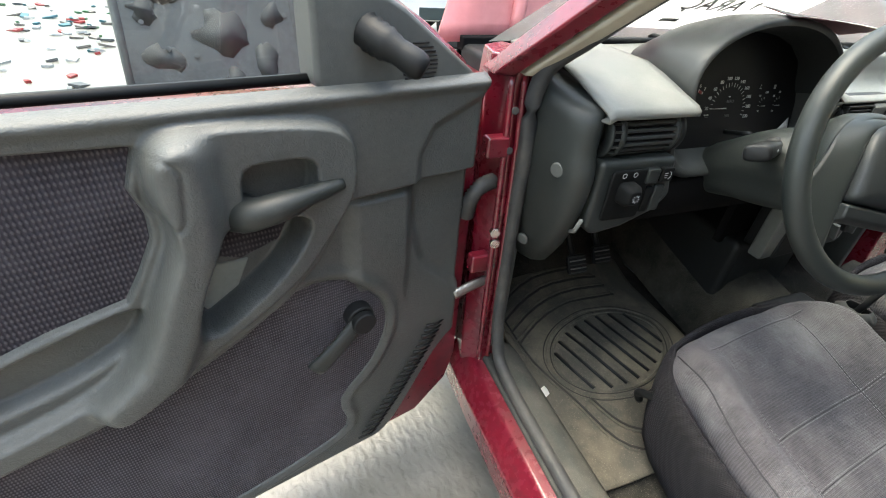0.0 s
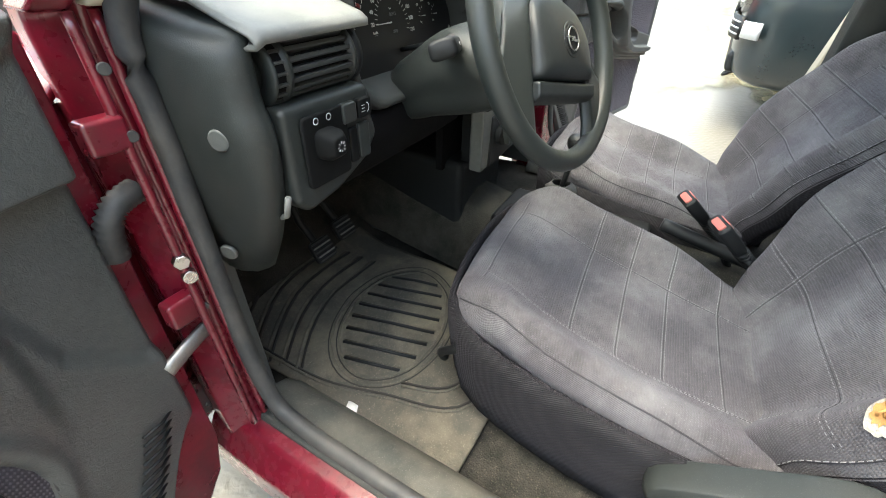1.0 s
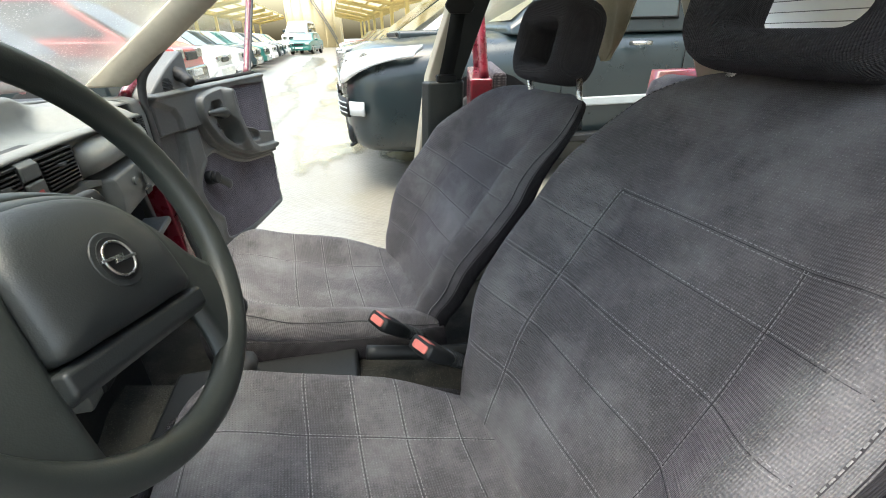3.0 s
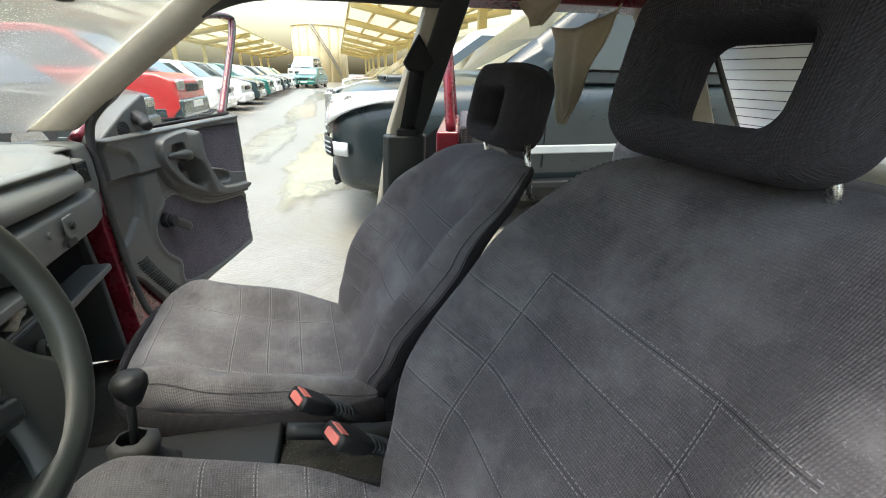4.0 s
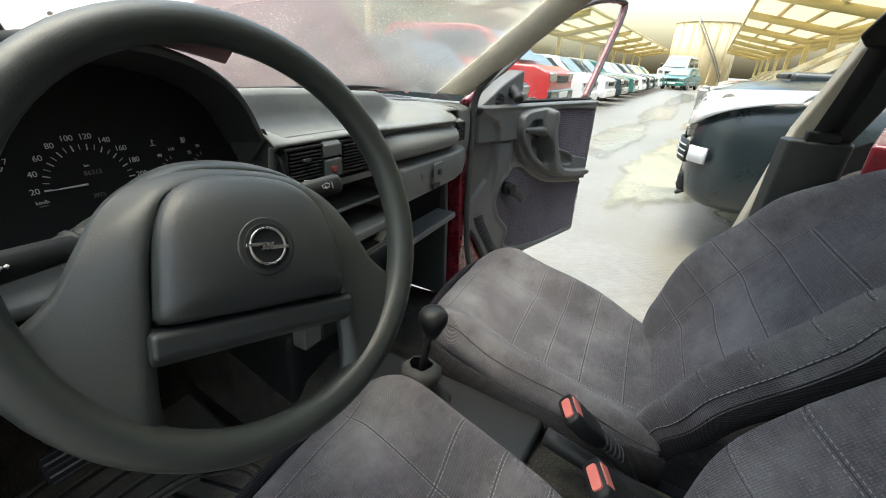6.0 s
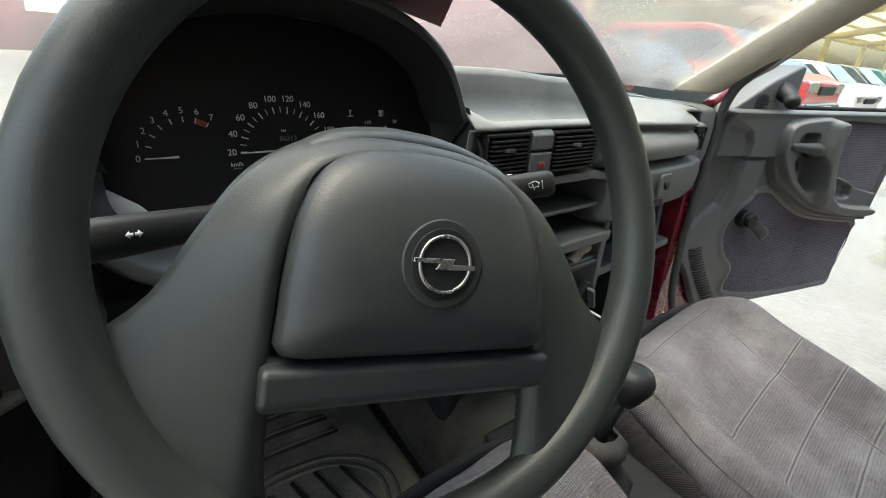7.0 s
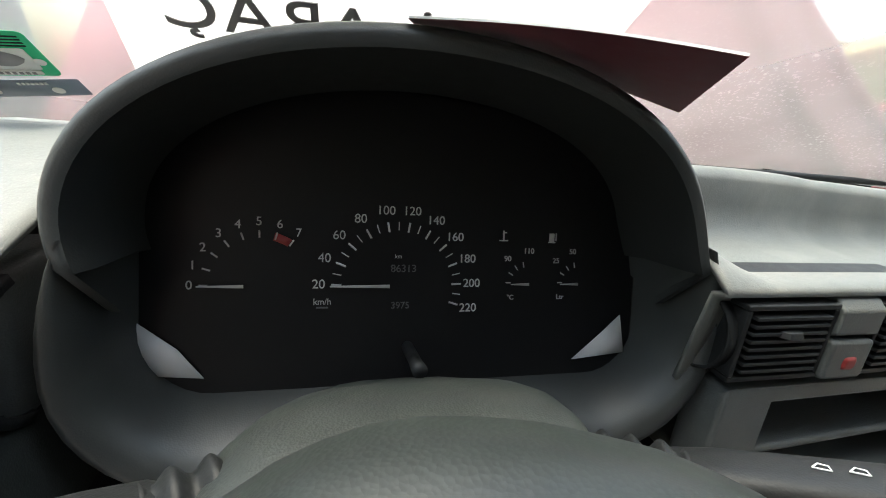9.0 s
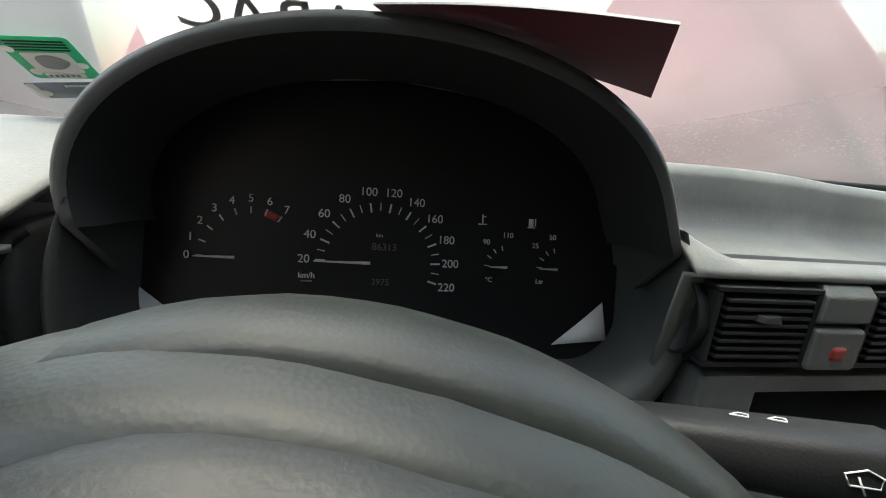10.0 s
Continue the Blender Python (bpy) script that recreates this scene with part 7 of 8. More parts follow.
# canopies
ROOFING = bpy.data.materials.new("pale_roof_sheeting")
ROOFING.use_nodes = True
rt = ROOFING.node_tree
rb_ = rt.nodes["Principled BSDF"]
rb_.inputs["Base Color"].default_value, rb_.inputs["Roughness"].default_value = (0.70, 0.66, 0.52, 1), 0.7
rtl, rmx, rwv, rco, rbm = (rt.nodes.new(k) for k in ("ShaderNodeBsdfTranslucent", "ShaderNodeMixShader", "ShaderNodeTexWave", "ShaderNodeTexCoord", "ShaderNodeBump"))
rtl.inputs[0].default_value, rmx.inputs[0].default_value = (0.80, 0.77, 0.64, 1), 0.6
rwv.inputs["Scale"].default_value, rbm.inputs["Strength"].default_value, rbm.inputs["Distance"].default_value = 1.6, 0.6, 0.03
rt.links.new(rco.outputs["Object"], rwv.inputs["Vector"])
rt.links.new(rwv.outputs[1], rbm.inputs["Height"])
rt.links.new(rbm.outputs[0], rb_.inputs["Normal"])
rt.links.new(rb_.outputs[0], rmx.inputs[1])
rt.links.new(rtl.outputs[0], rmx.inputs[2])
rt.links.new(rmx.outputs[0], rt.nodes["Material Output"].inputs[0])


def canopy(name, x0, x1, y0, y1, h, label):
    root = thing(name, (x0, (y0 + y1) / 2, 0), label, "canopy", group="canopies")
    n = int((x1 - x0) / 6)
    for i in range(n + 1):
        x = lerp(x0, x1, i / n)
        box("post", (x - 0.1, (y0 + y1) / 2 - 0.1, 0), (x + 0.1, (y0 + y1) / 2 + 0.1, h), YELLOW, root, bevel=0.01)
        loft("rafter", [[(x - 0.08, y, z - 0.15), (x + 0.08, y, z - 0.15), (x + 0.08, y, z + 0.12), (x - 0.08, y, z + 0.12)] for y, z in ((y0, h + 0.7), ((y0 + y1) / 2, h + 0.1), (y1, h + 0.7))], YELLOW, root)
    for k in range(7):
        y = lerp(y0, y1, k / 6)
        z = h + 0.1 + 0.6 * abs(2 * k / 6 - 1)
        box("purlin", (x0, y - 0.05, z + 0.1), (x1, y + 0.05, z + 0.2), YELLOW, root, bevel=0.005)
    sheet("roof", lambda u, v: (lerp(x0, x1, u), lerp(y0, y1, v), h + 0.32 + 0.6 * abs(2 * v - 1)), 4, 12, ROOFING, root, solid=0.03, smooth=False)
    return root


canopy("canopy", 5.0, 59.0, -7.3, -1.3, 2.75, "cream steel canopy over parked cars")
canopy("canopy", 10.0, 64.0, 4.9, 11.0, 2.75, "cream steel canopy over parked cars")
tank = thing("storage_tank", (62, 1.2, 0), "cream round storage tank with an outside stair", "tank")
TX, TY, TR, TH = 62.0, 1.2, 3.3, 6.4
for k in range(16):
    a0, a1 = 2 * math.pi * k / 16, 2 * math.pi * (k + 1) / 16
    loft("wall_panel", [[(TX + TR * math.cos(lerp(a0, a1, i / 4)), TY + TR * math.sin(lerp(a0, a1, i / 4)), z) for i in range(5)] for z in (0, TH)], TANK, tank, ring_closed=False, solid=0.03)
    box("rib", (TR, -0.05, 0), (TR + 0.07, 0.05, TH), TANK, tank, m=pose(TX, TY, 0, 0, 0, math.degrees(a0)), bevel=0.01)
tube("top_rail", [(TX + (TR + 0.05) * math.cos(2 * math.pi * i / 40), TY + (TR + 0.05) * math.sin(2 * math.pi * i / 40), TH) for i in range(40)], 0.08, TANK, tank, seg=6, closed=True)
sheet("roof", lambda u, v: (TX + TR * v * math.cos(2 * math.pi * u), TY + TR * v * math.sin(2 * math.pi * u), TH + 0.35 * (1 - v)), 32, 4, TANK, tank)
for dz in (0.0, 0.45):
    tube("stair_string", [(TX + (TR + 0.25) * math.cos(radians(a)), TY + (TR + 0.25) * math.sin(radians(a)), lerp(TH, 0.4, (a - 165) / 60) + dz) for a in range(165, 226, 5)], 0.07, STEEL, tank, seg=6)


# ---------------- rear of the car ----------------
rear = thing("car_rear", (0, -1.8, 0.3), "dark red rear body with beige trimmed tailgate", "car body", kind="structure")
for sx in (-1, 1):
    x0 = -0.775 if sx < 0 else 0.735
    if sx < 0:
        loft("rear_door_panel", [[(x0 + sx * a, y, z) for a, z in ((0.05, 0.22), (0.07, 0.6), (0.04, 0.95))] for y in (-1.05, -1.25, -1.47)], RED, rear, ring_closed=False, solid=0.04)
        loft("rear_door_lining", [[(x0 - sx * a, y, z) for a, z in ((0.0, 0.30), (0.0, 0.6), (0.02, 0.955))] for y in (-1.06, -1.25, -1.47)], DOORCLOTH, rear, ring_closed=False, solid=0.02)
    loft("quarter_panel", [[(x0 + sx * a, y, z) for a, z in ((0.05, 0.22), (0.07, 0.6), (0.03, 0.98))] for y in (-1.48 if sx < 0 else -1.66, -1.8, -2.14)], RED, rear, ring_closed=False, solid=0.05)
    loft("c_pillar", [[(x0 - sx * (0.02 + 0.15 * t) + dx, -1.56 - 0.34 * (1 - t) + dy, 0.95 + (0.44 if sx < 0 else 0.40) * t) for dx, dy in ((0.03 * sx, 0.08), (0.03 * sx, -0.12), (-0.03 * sx, -0.10), (-0.03 * sx, 0.06))] for t in (0, 0.5, 1)], BEIGE, rear, "beige rear pillar trim", bevel=0.01)
box("parcel_sill", (-0.72, -2.10, 0.86), (0.70, -1.95, 0.95), BEIGE, rear, bevel=0.02)
loft("tailgate_header", [[(x, y, z) for y, z in ((-1.57, 1.385), (-1.68, 1.335), (-1.715, 1.262), (-1.77, 1.262), (-1.74, 1.39))] for x in (-0.58, 0, 0.57)], BEIGE, rear, "beige tailgate trim", bevel=0.008)
rg = mesh_object("rear_glass", [(-0.57, -1.75, 1.285), (0.56, -1.75, 1.285), (0.64, -2.06, 0.95), (-0.66, -2.06, 0.95)], [(0, 1, 2, 3)], REAR_GLASS, rear, "misted rear window with heater wires", smooth=False)
rg.visible_shadow = False
for k in range(11):
    t = 0.05 + k * 0.085
    tube("heater_wire", [(sx * lerp(0.55, 0.63, t), lerp(-1.748, -2.058, t), lerp(1.285, 0.95, t)) for sx in (-1, 1)], 0.0012, RUBBER, rg, seg=4)
for sx in (-1, 1):
    tube("glass_edge", [(sx * 0.555, -1.745, 1.285), (sx * 0.640, -2.055, 0.95)], 0.010, RUBBER, rg, "black rubber window edge", seg=6)
box("tailgate_lower", (-0.74, -2.15, 0.25), (0.72, -2.09, 0.93), RED, rear, bevel=0.03)
tagged(sheet("roof_skin", lambda u, v: (lerp(-0.63, 0.61, u), lerp(-0.36, -1.75, v), 1.405 - 0.05 * u * u + 0.05 * math.sin(math.pi * u) + 0.03 * math.sin(math.pi * v)), 10, 12, RED, None, solid=0.01), "dark red car roof", "car roof", kind="structure")

# rear passenger door, open
rd = thing("rear_door", (0.95, -1.1, 0.3), "open dark red rear passenger door", "car door")
re_, rw_ = V((0.965, -0.262, 0)), V((-0.262, -0.965, 0))


def RD(s, z, w=0.0):
    return V((0.80, -1.06, 0)) + re_ * s + V((0, 0, z)) + rw_ * w


loft("door_skin", [[RD(s, z, w) for s, z in ((0, 0.30), (0.6, 0.30), (0.78, 0.62), (0.78, 0.965), (0, 0.975))] for w in (-0.10, -0.02)], RED, rd, "dark red door skin", bevel=0.01)
loft("door_lining", [[RD(s, z, w) for s, z in ((0.02, 0.33), (0.6, 0.33), (0.75, 0.62), (0.75, 0.99), (0.02, 0.99))] for w in (-0.02, 0.03)], DOORCLOTH, rd, "grey cloth door lining", bevel=0.012)
fp_ = [RD(0.02, 0.97, -0.05), RD(0.10, 1.22, -0.07), RD(0.16, 1.36, -0.09), RD(0.30, 1.40, -0.09), RD(0.60, 1.37, -0.09), RD(0.76, 0.97, -0.05)]
tube("window_frame", smooth_path(fp_, 6), 0.018, RED, rd, "dark red window frame", seg=8)
rgl = mesh_object("window_glass", fp_, [tuple(range(6))], GLASS, rd, "rain-wet door glass", smooth=False)
rgl.visible_shadow = False

# belt guide and post trim on the passenger's side
loft("post_cover", [[(0.70 - 0.02 * t + a, -0.805 - 0.02 * t + b, lerp(0.36, 0.985, t)) for a, b in ((0.02, 0.060), (-0.035, 0.045), (-0.045, 0.0), (-0.035, -0.065), (0.02, -0.08))] for t in (0, 0.5, 0.9, 1.0)], DARK_PLASTIC, shell_passenger, "dark grey lower post cover", bevel=0.008)
loft("belt_guide", [[V((0.590, -0.862, 1.215)) + V((-0.012 * k + 0.0, a, b)) for a, b in ((-0.045, -0.03), (0.0, 0.045), (0.045, -0.03), (0.03, -0.05), (-0.03, -0.05))] for k in (0, 1)], BLACK, belt, "black belt guide", bevel=0.006)

# rear seat belts and rear headrest bits stay below the sight line
rm = thing("rear_view_mirror", (-0.02, -0.335, 1.30), "black interior rear-view mirror", "mirror")
loft("shell", [[V((-0.02, -0.335, 1.285)) + V((a * 1.0, -0.02 * k, b)) for a, b in rounded(0.235, 0.066, 0.022, 4)] for k in (-0.6, 0.0, 0.4)], BLACK, rm, bevel=0.003)
MIRROR = material("mirror_glass", (0.85, 0.86, 0.86), 0.03, metal=1.0, vary=0.02)
prism("mirror_face", rounded(0.222, 0.054, 0.018, 4), 0.001, MIRROR, axes((-0.02, -0.344, 1.285), (1, 0, 0), (0, 0.0, 1)), rm, "silvered mirror face", bevel=0)
box("dip_lever", (-0.035, -0.345, 1.232), (-0.005, -0.325, 1.254), BLACK, rm, bevel=0.004)
tube("stem", [(-0.02, -0.325, 1.30), (-0.02, -0.31, 1.36)], 0.010, BLACK, rm, seg=8)

# torn headliner cloth hanging by the passenger's post
CLOTH = material("hanging_headliner", (0.42, 0.38, 0.27), 0.9, vary=0.12, scale=8, grain=0.3, grain_scale=500, dirt=(0.2, 0.16, 0.10), dirt_amount=0.3)


def flap(name, pts_top, tip, label, seed):
    """A torn triangular rag: hangs from a line, ends in a point."""
    a, b = V(pts_top[0]), V(pts_top[1])
    t_ = V(tip)

    def fn(u, v):
        top = a.lerp(b, u) + V((0, 0, -0.02 * math.sin(math.pi * u)))
        p = top.lerp(t_ + (b - a) * 0.12 * (u - 0.5), v)
        return p + V((0.012 * noise.noise((u * 3, v * 3, seed)), 0.014 * noise.noise((u * 4, v * 3, seed + 5)), 0))
    return tagged(sheet(name, fn, 12, 14, CLOTH, None, solid=0.003), label, "torn cloth")


flap("hanging_headliner_cloth", ((0.475, -1.19, 1.275), (0.235, -1.23, 1.30)), (0.36, -1.19, 1.045), "torn beige headliner cloth hanging down", 1.0)
flap("hanging_headliner_cloth", ((0.56, -1.10, 1.375), (0.26, -1.18, 1.385)), (0.45, -1.14, 1.275), "torn beige headliner edge", 4.0)

# ---------------- windscreen side: bonnet, papers, stickers ----------------
bonnet = thing("bonnet", (0.0, 0.6, 0.98), "red bonnet standing open, paled by painted haze", "car bonnet")
# red paint lifted to pale pink: the misted glass's wash is in the colour
BONNET = material("haze_paled_bonnet", (0.52, 0.21, 0.22), 0.35, vary=0.15, scale=3, coat=0.3, dirt=(0.30, 0.08, 0.09), dirt_amount=0.4)


def bonnet_fn(u, v):
    x0, x1 = lerp(-0.80, -0.62, v), lerp(0.93, 0.36, v ** 0.9)
    return (lerp(x0, x1, u), 0.44 + 0.06 * math.sin(math.pi * u) + 0.10 * v, lerp(0.985, 1.46, v) + 0.02 * math.sin(math.pi * u) * v)


sheet("panel", bonnet_fn, 16, 12, BONNET, bonnet, "red bonnet underside, haze painted in as pale pink", solid=0.012)
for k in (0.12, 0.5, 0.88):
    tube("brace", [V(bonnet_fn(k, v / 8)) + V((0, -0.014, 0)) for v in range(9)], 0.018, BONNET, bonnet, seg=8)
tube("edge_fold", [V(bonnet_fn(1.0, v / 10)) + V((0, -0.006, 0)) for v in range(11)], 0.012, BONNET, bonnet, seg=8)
disc("hole", V(bonnet_fn(0.70, 0.42)) + V((0, -0.008, 0)), (0, -1, 0), 0.012, 0.004, BLACK, bonnet, seg=14)
scuttle = box("scuttle", (-0.74, 0.24, 0.93), (0.70, 0.46, 0.985), BLACK, None, bevel=0.015)
tagged(scuttle, "black plastic scuttle under the windscreen", "scuttle", kind="structure")
for xa, xb, d in ((-0.05, 0.60, 0.0), (-0.60, -0.02, 0.03)):
    wpr = thing("wiper", (xa, 0.27, 1.0), "black windscreen wiper at rest", "wiper", group="wipers")
    tube("blade", [(xa, 0.285 - d * 0.3, 1.022), (lerp(xa, xb, 0.5), 0.29, 1.020), (xb, 0.235, 1.022)], 0.006, BLACK, wpr, seg=6)
    tube("arm", [(xb - 0.05, 0.30, 0.985), (lerp(xa, xb, 0.5), 0.30, 1.03)], 0.007, BLACK, wpr, seg=6)

# poster sheet lying over the binnacle against the windscreen
poster = thing("paper_poster", (-0.35, 0.05, 1.11), "white paper poster with grey capitals seen from behind", "poster")
POSTER = bpy.data.materials.new("thin_paper")
POSTER.use_nodes = True
pt = POSTER.node_tree
pb = pt.nodes["Principled BSDF"]
pb.inputs["Base Color"].default_value = (0.60, 0.60, 0.59, 1)
pb.inputs["Roughness"].default_value = 0.8
tl_ = pt.nodes.new("ShaderNodeBsdfTranslucent")
tl_.inputs[0].default_value = (0.62, 0.62, 0.60, 1)
mx_ = pt.nodes.new("ShaderNodeMixShader")
mx_.inputs[0].default_value = 0.55
pt.links.new(pb.outputs[0], mx_.inputs[1])
pt.links.new(tl_.outputs[0], mx_.inputs[2])
pt.links.new(mx_.outputs[0], pt.nodes["Material Output"].inputs[0])
MAROON = material("maroon_print", (0.12, 0.018, 0.03), 0.7, vary=0.1)
GREY_INK = material("grey_ink", (0.24, 0.235, 0.24), 0.8, vary=0.05)
pm = axes((-0.40, 0.045, 1.120), (1, 0, 0), (0, -0.84, 0.545))


def pp_(a, b, lift=0.0):
    return pm @ V((a, b, lift + 0.003 * math.sin(a * 7)))


sheet("sheet", lambda u, v: pp_(lerp(-0.145 + 0.03 * v, 0.20, u), lerp(-0.10, 0.13, v)), 20, 8, POSTER, poster)
def fold(u, v, lift=0.0):
    """The poster's lower border, folded forward over the hood and sagging at one corner."""
    a = V((-0.36, -0.045, 1.112)).lerp(V((-0.220, -0.111, 1.104)), u)
    b = V((-0.34, 0.045, 1.122)).lerp(V((-0.168, -0.015, 1.083)), u)
    return a.lerp(b, v) + V((0, 0, 0.003 * math.sin(math.pi * u) + lift))


sheet("maroon_border", lambda u, v: fold(u, v), 16, 6, MAROON, poster, "maroon printed underside folded over")
sheet("folded_sheet", lambda u, v: fold(u, v, 0.0012), 16, 6, POSTER, poster, "white paper folded over the hood")
words("poster_text", "ARAÇ", 0.050, pm @ pose(-0.035, -0.002, 0.004), GREY_INK, poster, mirrored=True)
words("poster_text", "i", 0.050, pm @ pose(0.062, 0.006, 0.004), GREY_INK, poster, mirrored=True)
prism("poster_text_bars", [(-0.10, -0.060), (-0.06, -0.060), (-0.06, -0.050), (-0.10, -0.050)], 0.0006, GREY_INK, pm @ pose(0, 0, 0.004), poster, bevel=0)

GREEN = material("green_label", (0.02, 0.42, 0.18), 0.6, vary=0.05)
gm = axes((-0.650, 0.1510, 1.0820), (0.065, 0.006, 0.006), (0.013, -0.061, 0.036)) @ Matrix.Diagonal((0.82, 0.82, 1, 1))
stk = thing("windscreen_sticker", (-0.650, 0.151, 1.082), "green bordered inspection sticker on the windscreen", "sticker", group="windscreen stickers")
prism("border", rounded(0.068, 0.070, 0.006, 3), 0.0005, GREEN, gm, stk, "green border", bevel=0)
prism("field", rounded(0.046, 0.034, 0.003, 3, 0, -0.006), 0.0005, PAPER, gm @ pose(0, 0, 0.0008), stk, "white field", bevel=0)
prism("number_field", rounded(0.040, 0.008, 0.002, 3, 0, -0.028), 0.0005, PAPER, gm @ pose(0, 0, 0.0008), stk, bevel=0)
prism("blot", [((0.015 + 0.002 * math.cos(3 * a)) * math.cos(a), 0.012 * math.sin(a) - 0.004) for a in (2 * math.pi * i / 16 for i in range(16))], 0.0005, GREY_INK, gm @ pose(0, 0, 0.0016), stk, "grey printed shape", bevel=0)
for a, b in ((-0.026, -0.022), (0.026, -0.010), (-0.029, 0.016)):
    disc("spot", gm @ V((a, b, 0.0008)), gm.to_3x3() @ V((0, 0, 1)), 0.0045, 0.0005, PAPER, stk, seg=14)
for k in range(4):
    prism("text_bar", [(-0.026, 0.014 + k * 0.0045), (0.028, 0.014 + k * 0.0045), (0.028, 0.0158 + k * 0.0045), (-0.026, 0.0158 + k * 0.0045)], 0.0004, BLACK, gm @ pose(0, 0, 0.0008), stk, bevel=0)
for k in range(6):
    prism("text_bar", [(-0.016 + k * 0.0055, -0.030), (-0.013 + k * 0.0055, -0.030), (-0.013 + k * 0.0055, -0.026), (-0.016 + k * 0.0055, -0.026)], 0.0004, GREY_INK, gm @ pose(0, 0, 0.0016), stk, bevel=0)
SLATE = material("slate_blue_label", (0.16, 0.19, 0.23), 0.6, vary=0.1)
stk2 = thing("windscreen_sticker", (-0.656, 0.193, 1.058), "slate grey barcode sticker on the windscreen", "sticker", group="windscreen stickers")
gm2 = axes((-0.656, 0.1930, 1.0580), (0.097, 0.004, 0.011), (0.005, -0.028, 0.017)) @ Matrix.Diagonal((0.82, 0.82, 1, 1))
prism("base", rounded(0.098, 0.031, 0.002, 2), 0.0005, SLATE, gm2, stk2, bevel=0)
prism("margin", rounded(0.009, 0.029, 0.001, 2, -0.043, 0), 0.0005, PAPER, gm2 @ pose(0, 0, 0.0008), stk2, bevel=0)
for a in (-0.036, 0.022):
    disc("spot", gm2 @ V((a, -0.004, 0.0008)), gm2.to_3x3() @ V((0, 0, 1)), 0.0048, 0.0005, PAPER, stk2, seg=14)
for k in range(7):
    prism("print_bar", [(-0.008 + k * 0.004, 0.007), (-0.0055 + k * 0.004, 0.007), (-0.0055 + k * 0.004, 0.011), (-0.008 + k * 0.004, 0.011)], 0.0004, PAPER, gm2 @ pose(0, 0, 0.0008), stk2, bevel=0)
stk3 = thing("windscreen_sticker", (0.672, 0.190, 1.056), "faded cream sticker on the windscreen's far edge", "sticker", group="windscreen stickers")
gm3 = axes((0.672, 0.190, 1.0565), (1, 0.25, 0), (0, -0.84, 0.545))
prism("base", rounded(0.075, 0.045, 0.004, 2), 0.0006, FOAM, gm3, stk3, bevel=0)
for k in (-0.016, 0.012):
    prism("print_bar", [(k - 0.010, -0.012), (k + 0.010, -0.012), (k + 0.010, 0.010), (k - 0.010, 0.010)], 0.0005, GREY_INK, gm3 @ pose(0, 0, 0.0012), stk3, bevel=0)

# gear lever gaiter, torn
TORN = material("torn_gaiter", (0.03, 0.03, 0.028), 0.7, vary=0.6, scale=40, dirt=(0.02, 0.02, 0.02), dirt_amount=0.8, dirt_scale=30)
loft("gaiter", [[(-0.002 + (r + 0.008 * noise.noise((a * 2, z * 40, 2))) * math.cos(a), -0.25 + (r * 1.1 + 0.008 * noise.noise((a * 2, z * 40, 8))) * math.sin(a), z + 0.006 * noise.noise((a * 3, z * 30, 5))) for a in (2 * math.pi * i / 16 for i in range(16))] for r, z in ((0.062, 0.470), (0.050, 0.488), (0.036, 0.508), (0.030, 0.528), (0.036, 0.552), (0.020, 0.566))], TORN, gear, "torn grey gear gaiter", caps=False, solid=0.002)
box("gear_console", (-0.095, -0.48, 0.45), (0.095, -0.10, 0.475), BLACK, gear, "black tunnel console", bevel=0.01)
hb = thing("handbrake", (0.0, -0.60, 0.46), "black handbrake lever between the seats", "handbrake")
tube("lever", smooth_path([(0.0, -0.78, 0.47), (0.0, -0.62, 0.50), (0.0, -0.50, 0.525)], 4), 0.016, BLACK, hb, seg=10)


# ---------------- yard beyond the driver's door ----------------
SCRAP = material("dark_painted_panel", (0.10, 0.115, 0.12), 0.40, vary=0.3, scale=6, wrinkle=0.2, wrinkle_scale=30, dirt=(0.12, 0.12, 0.11), dirt_amount=0.5)
CUTOUT_SHADE = material("cutout_shade", (0.04, 0.045, 0.047), 0.7, vary=0.4, scale=15)
scrap_door = thing("scrap_door", (-1.33, 0.80, 0.0), "bare dark grey car door shell leaning upright", "car door")
sm = axes((-1.33, 0.80, 0.0), (1.0, 0.12, 0), (0, 0.20, 0.98))
prism("panel", [(-0.20, 0.06), (0.28, 0.02), (0.30, 0.50), (0.27, 1.02), (0.18, 1.38), (-0.06, 1.40), (-0.19, 1.06), (-0.22, 0.55)], 0.03, SCRAP, sm, scrap_door, bevel=0.012)
# no real holes: flat patches whose dark colour paints the shade inside cut-outs
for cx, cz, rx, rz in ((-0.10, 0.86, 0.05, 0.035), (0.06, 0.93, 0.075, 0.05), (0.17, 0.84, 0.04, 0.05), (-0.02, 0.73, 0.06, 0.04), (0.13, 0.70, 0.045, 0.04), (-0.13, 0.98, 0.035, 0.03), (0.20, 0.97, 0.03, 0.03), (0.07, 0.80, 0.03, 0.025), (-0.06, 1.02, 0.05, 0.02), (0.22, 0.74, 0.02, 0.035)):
    prism("opening", [(cx + rx * math.cos(a) * (1 + 0.9 * noise.noise((1.4 * math.cos(a), 1.4 * math.sin(a), cx * 19))), cz + rz * math.sin(a) * (1 + 0.8 * noise.noise((1.6 * math.cos(a), 1.6 * math.sin(a), cz * 23)))) for a in (2 * math.pi * i / 18 for i in range(18))], 0.003, CUTOUT_SHADE, sm @ pose(0, 0, 0.0285), scrap_door, "flat dark patch painted as the shade in a cut-out", bevel=0)
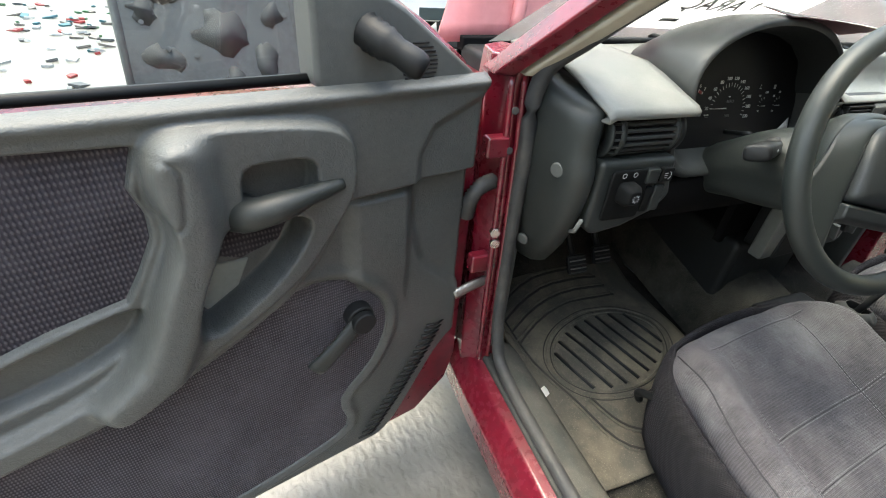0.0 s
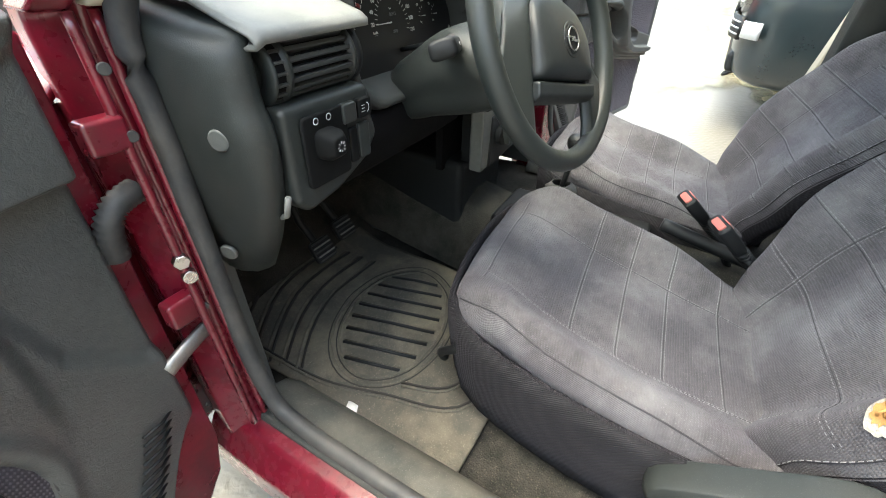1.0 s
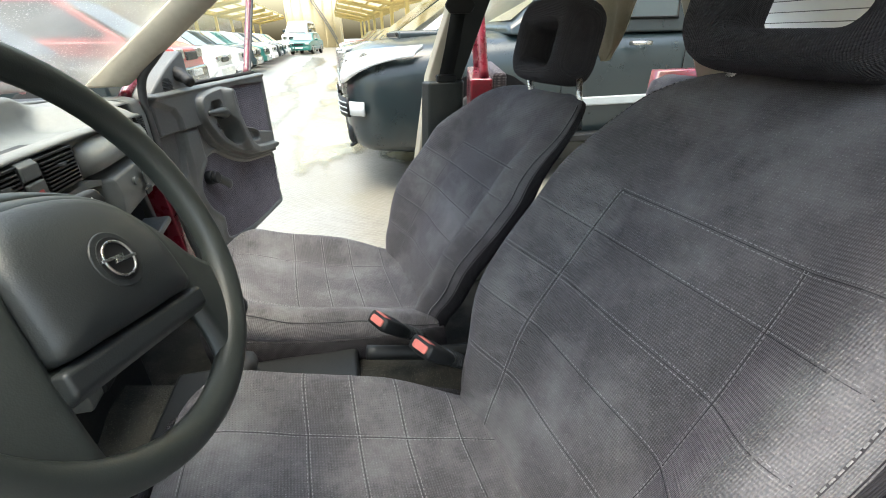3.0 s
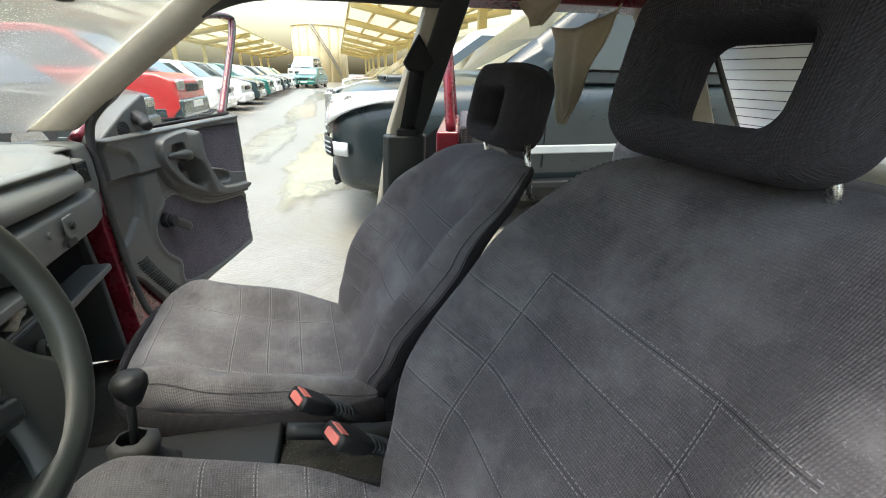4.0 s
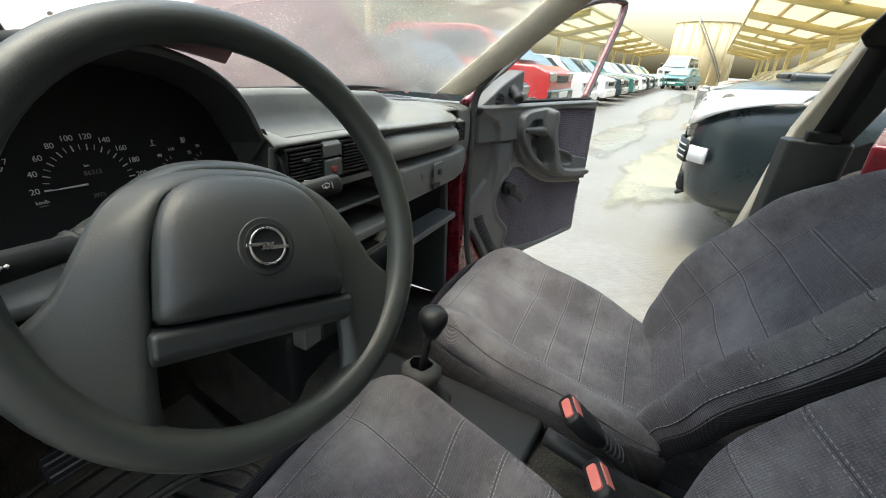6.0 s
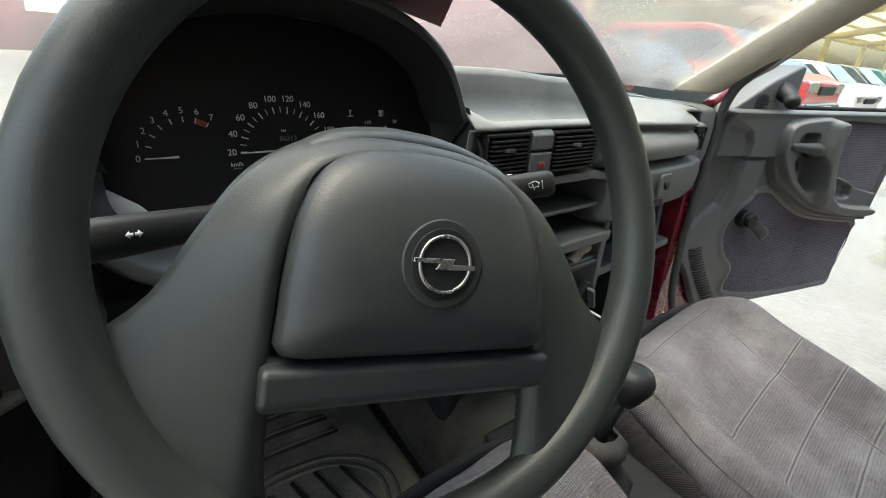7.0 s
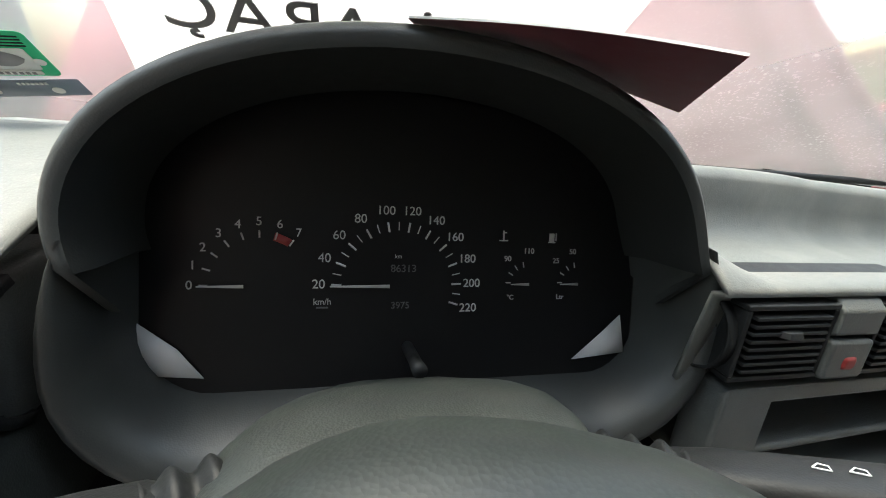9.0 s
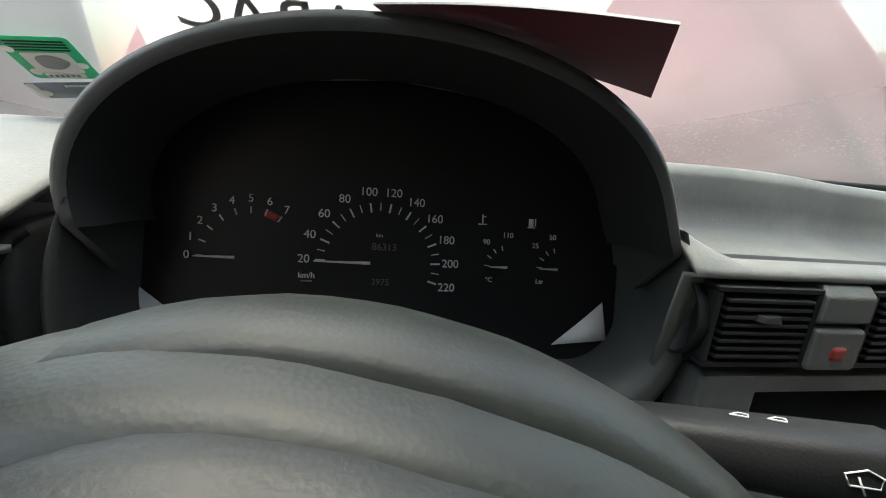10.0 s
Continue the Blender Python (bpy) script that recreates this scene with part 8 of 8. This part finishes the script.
for k in range(9):
    disc("bolt", sm @ V((lerp(-0.19, 0.26, (k * 0.37) % 1.0), lerp(0.62, 1.02, (k * 0.61) % 1.0), 0.03)), sm.to_3x3() @ V((0, 0, 1)), 0.007, 0.006, SCRAP, scrap_door, seg=8)
tube("edge_fold", [sm @ V((a, b, 0.02)) for a, b in ((-0.22, 0.55), (-0.19, 1.06), (-0.06, 1.40), (0.18, 1.38), (0.27, 1.02), (0.30, 0.50))], 0.014, SCRAP, scrap_door, seg=8)

# heap of broken parts further off
HEAP = bpy.data.materials.new("mixed_scrap")
HEAP.use_nodes = True
ht = HEAP.node_tree
hb_, hg, hr = ht.nodes["Principled BSDF"], ht.nodes.new("ShaderNodeNewGeometry"), ht.nodes.new("ShaderNodeValToRGB")
hr.color_ramp.interpolation = "CONSTANT"
for k, colr in enumerate(((0.06, 0.065, 0.07), (0.35, 0.36, 0.36), (0.02, 0.10, 0.13), (0.30, 0.03, 0.03), (0.12, 0.11, 0.10), (0.60, 0.60, 0.58), (0.03, 0.12, 0.05))):
    el = hr.color_ramp.elements[k] if k < 2 else hr.color_ramp.elements.new(k / 7)
    el.position, el.color = k / 7, (*colr, 1)
ht.links.new(hg.outputs["Random Per Island"], hr.inputs[0])
ht.links.new(hr.outputs[0], hb_.inputs["Base Color"])
hb_.inputs["Roughness"].default_value = 0.55
rng = random.Random(5)
hv, hf_ = [], []
for k in range(420):
    x, y = rng.uniform(-16, -3.0), rng.uniform(11, 19)
    top = 1.9 * ease((y - 10.5) / 4.5) * (0.6 + 0.5 * noise.noise((x * 0.4, y * 0.3, 2)))
    z = rng.uniform(0.0, max(0.1, top))
    mk = pose(x, y, z, rng.uniform(-50, 50), rng.uniform(-50, 50), rng.uniform(0, 360))
    sx, sy, sz = rng.uniform(0.1, 0.6), rng.uniform(0.08, 0.4), rng.uniform(0.03, 0.2)
    base_i = len(hv)
    hv += [mk @ V((a * sx * (1 - 0.2 * c_), b_ * sy, c_ * sz)) for c_ in (-1, 1) for a, b_ in ((-1, -1), (1, -0.8), (0.9, 1), (-1, 0.8))]
    hf_ += [tuple(base_i + q for q in f) for f in ((0, 3, 2, 1), (4, 5, 6, 7), (0, 1, 5, 4), (1, 2, 6, 5), (2, 3, 7, 6), (3, 0, 4, 7))]
tagged(mesh_object("scrap_heap", hv, hf_, HEAP, None, smooth=False), "heap of mixed broken car parts", "scrap heap", kind="stuff")
hv, hf_ = [], []
for k in range(300):
    x, y = rng.uniform(-6.5, -1.8), rng.uniform(2.2, 9.0)
    mk = pose(x, y, 0.012, rng.uniform(-12, 12), rng.uniform(-12, 12), rng.uniform(0, 360))
    s_ = rng.uniform(0.02, 0.09)
    base_i = len(hv)
    hv += [mk @ V((a * s_, b_ * s_ * 0.6, c_ * 0.012)) for c_ in (-1, 1) for a, b_ in ((-1, -1), (1, -0.6), (0.8, 1), (-0.7, 0.9))]
    hf_ += [tuple(base_i + q for q in f) for f in ((0, 3, 2, 1), (4, 5, 6, 7), (0, 1, 5, 4), (1, 2, 6, 5), (2, 3, 7, 6), (3, 0, 4, 7))]
tagged(mesh_object("litter", hv, hf_, HEAP, None, smooth=False), "scattered broken plastic on the wet ground", "litter", kind="stuff")
car("parked_van", 2.9, 6.6, 90, 4.8, 1.9, 1.9, CAR_WHITE, "white van parked ahead of the car", suv=True)


# building behind the car, seen through the rear window
BRICK = material("pale_rendered_wall", (0.52, 0.50, 0.46), 0.8, vary=0.15, scale=0.7, wrinkle=0.3, wrinkle_scale=8, dirt=(0.32, 0.29, 0.25), dirt_amount=0.5, dirt_scale=0.5)
BRICK_RED = material("brick_plinth", (0.26, 0.10, 0.07), 0.85, vary=0.3, scale=6, wrinkle=0.4, wrinkle_scale=20)
shed = thing("building", (-2.0, -9.0, 0), "long pale rendered building with a brick pier", "building")
box("wall", (-16.0, -9.5, 0.0), (9.0, -9.0, 7.0), BRICK, shed, bevel=0.02)
box("roof", (-16.4, -10.5, 7.0), (9.4, -8.6, 7.3), STEEL, shed, bevel=0.02)
for bx in (-9.0, -3.2, 4.6):
    box("pier", (bx - 0.35, -9.02, 0.0), (bx + 0.35, -8.85, 7.0), BRICK_RED, shed, "red brick pier", bevel=0.01)
for bx in (-12.0, -6.0, 0.6):
    win = box("window", (bx - 0.9, -9.03, 1.3), (bx + 0.9, -8.985, 2.7), CAR_GLASS, shed, "dark window pane", bevel=0)
    for xa in (-0.95, 0.0, 0.90):
        box("mullion", (bx + xa, -9.0, 1.25), (bx + xa + 0.05, -8.96, 2.75), CAR_WHITE, win, bevel=0.004)


# grassy bank far ahead of the car
GRASS = material("olive_grass_bank", (0.105, 0.105, 0.045), 0.95, vary=0.4, scale=0.25, wrinkle=0.8, wrinkle_scale=2.0, dirt=(0.05, 0.075, 0.03), dirt_amount=0.8, dirt_scale=0.15, spec=0.1)


def bank(u, v):
    a = radians(lerp(17, 100, u))
    d_ = lerp(44, 70, v)
    h = (9.5 + 3.0 * noise.noise((u * 7, 1.0, 0.5))) * ease(v / 0.7) * ease(u / 0.12)
    return (d_ * math.cos(a), d_ * math.sin(a), h + 0.9 * noise.noise((u * 40, v * 14, 3.0)) * ease(v * 4) * ease(u / 0.1))


tagged(sheet("backdrop", bank, 90, 24, GRASS, None), "misty olive grass bank beyond the yard", "bank", kind="structure")
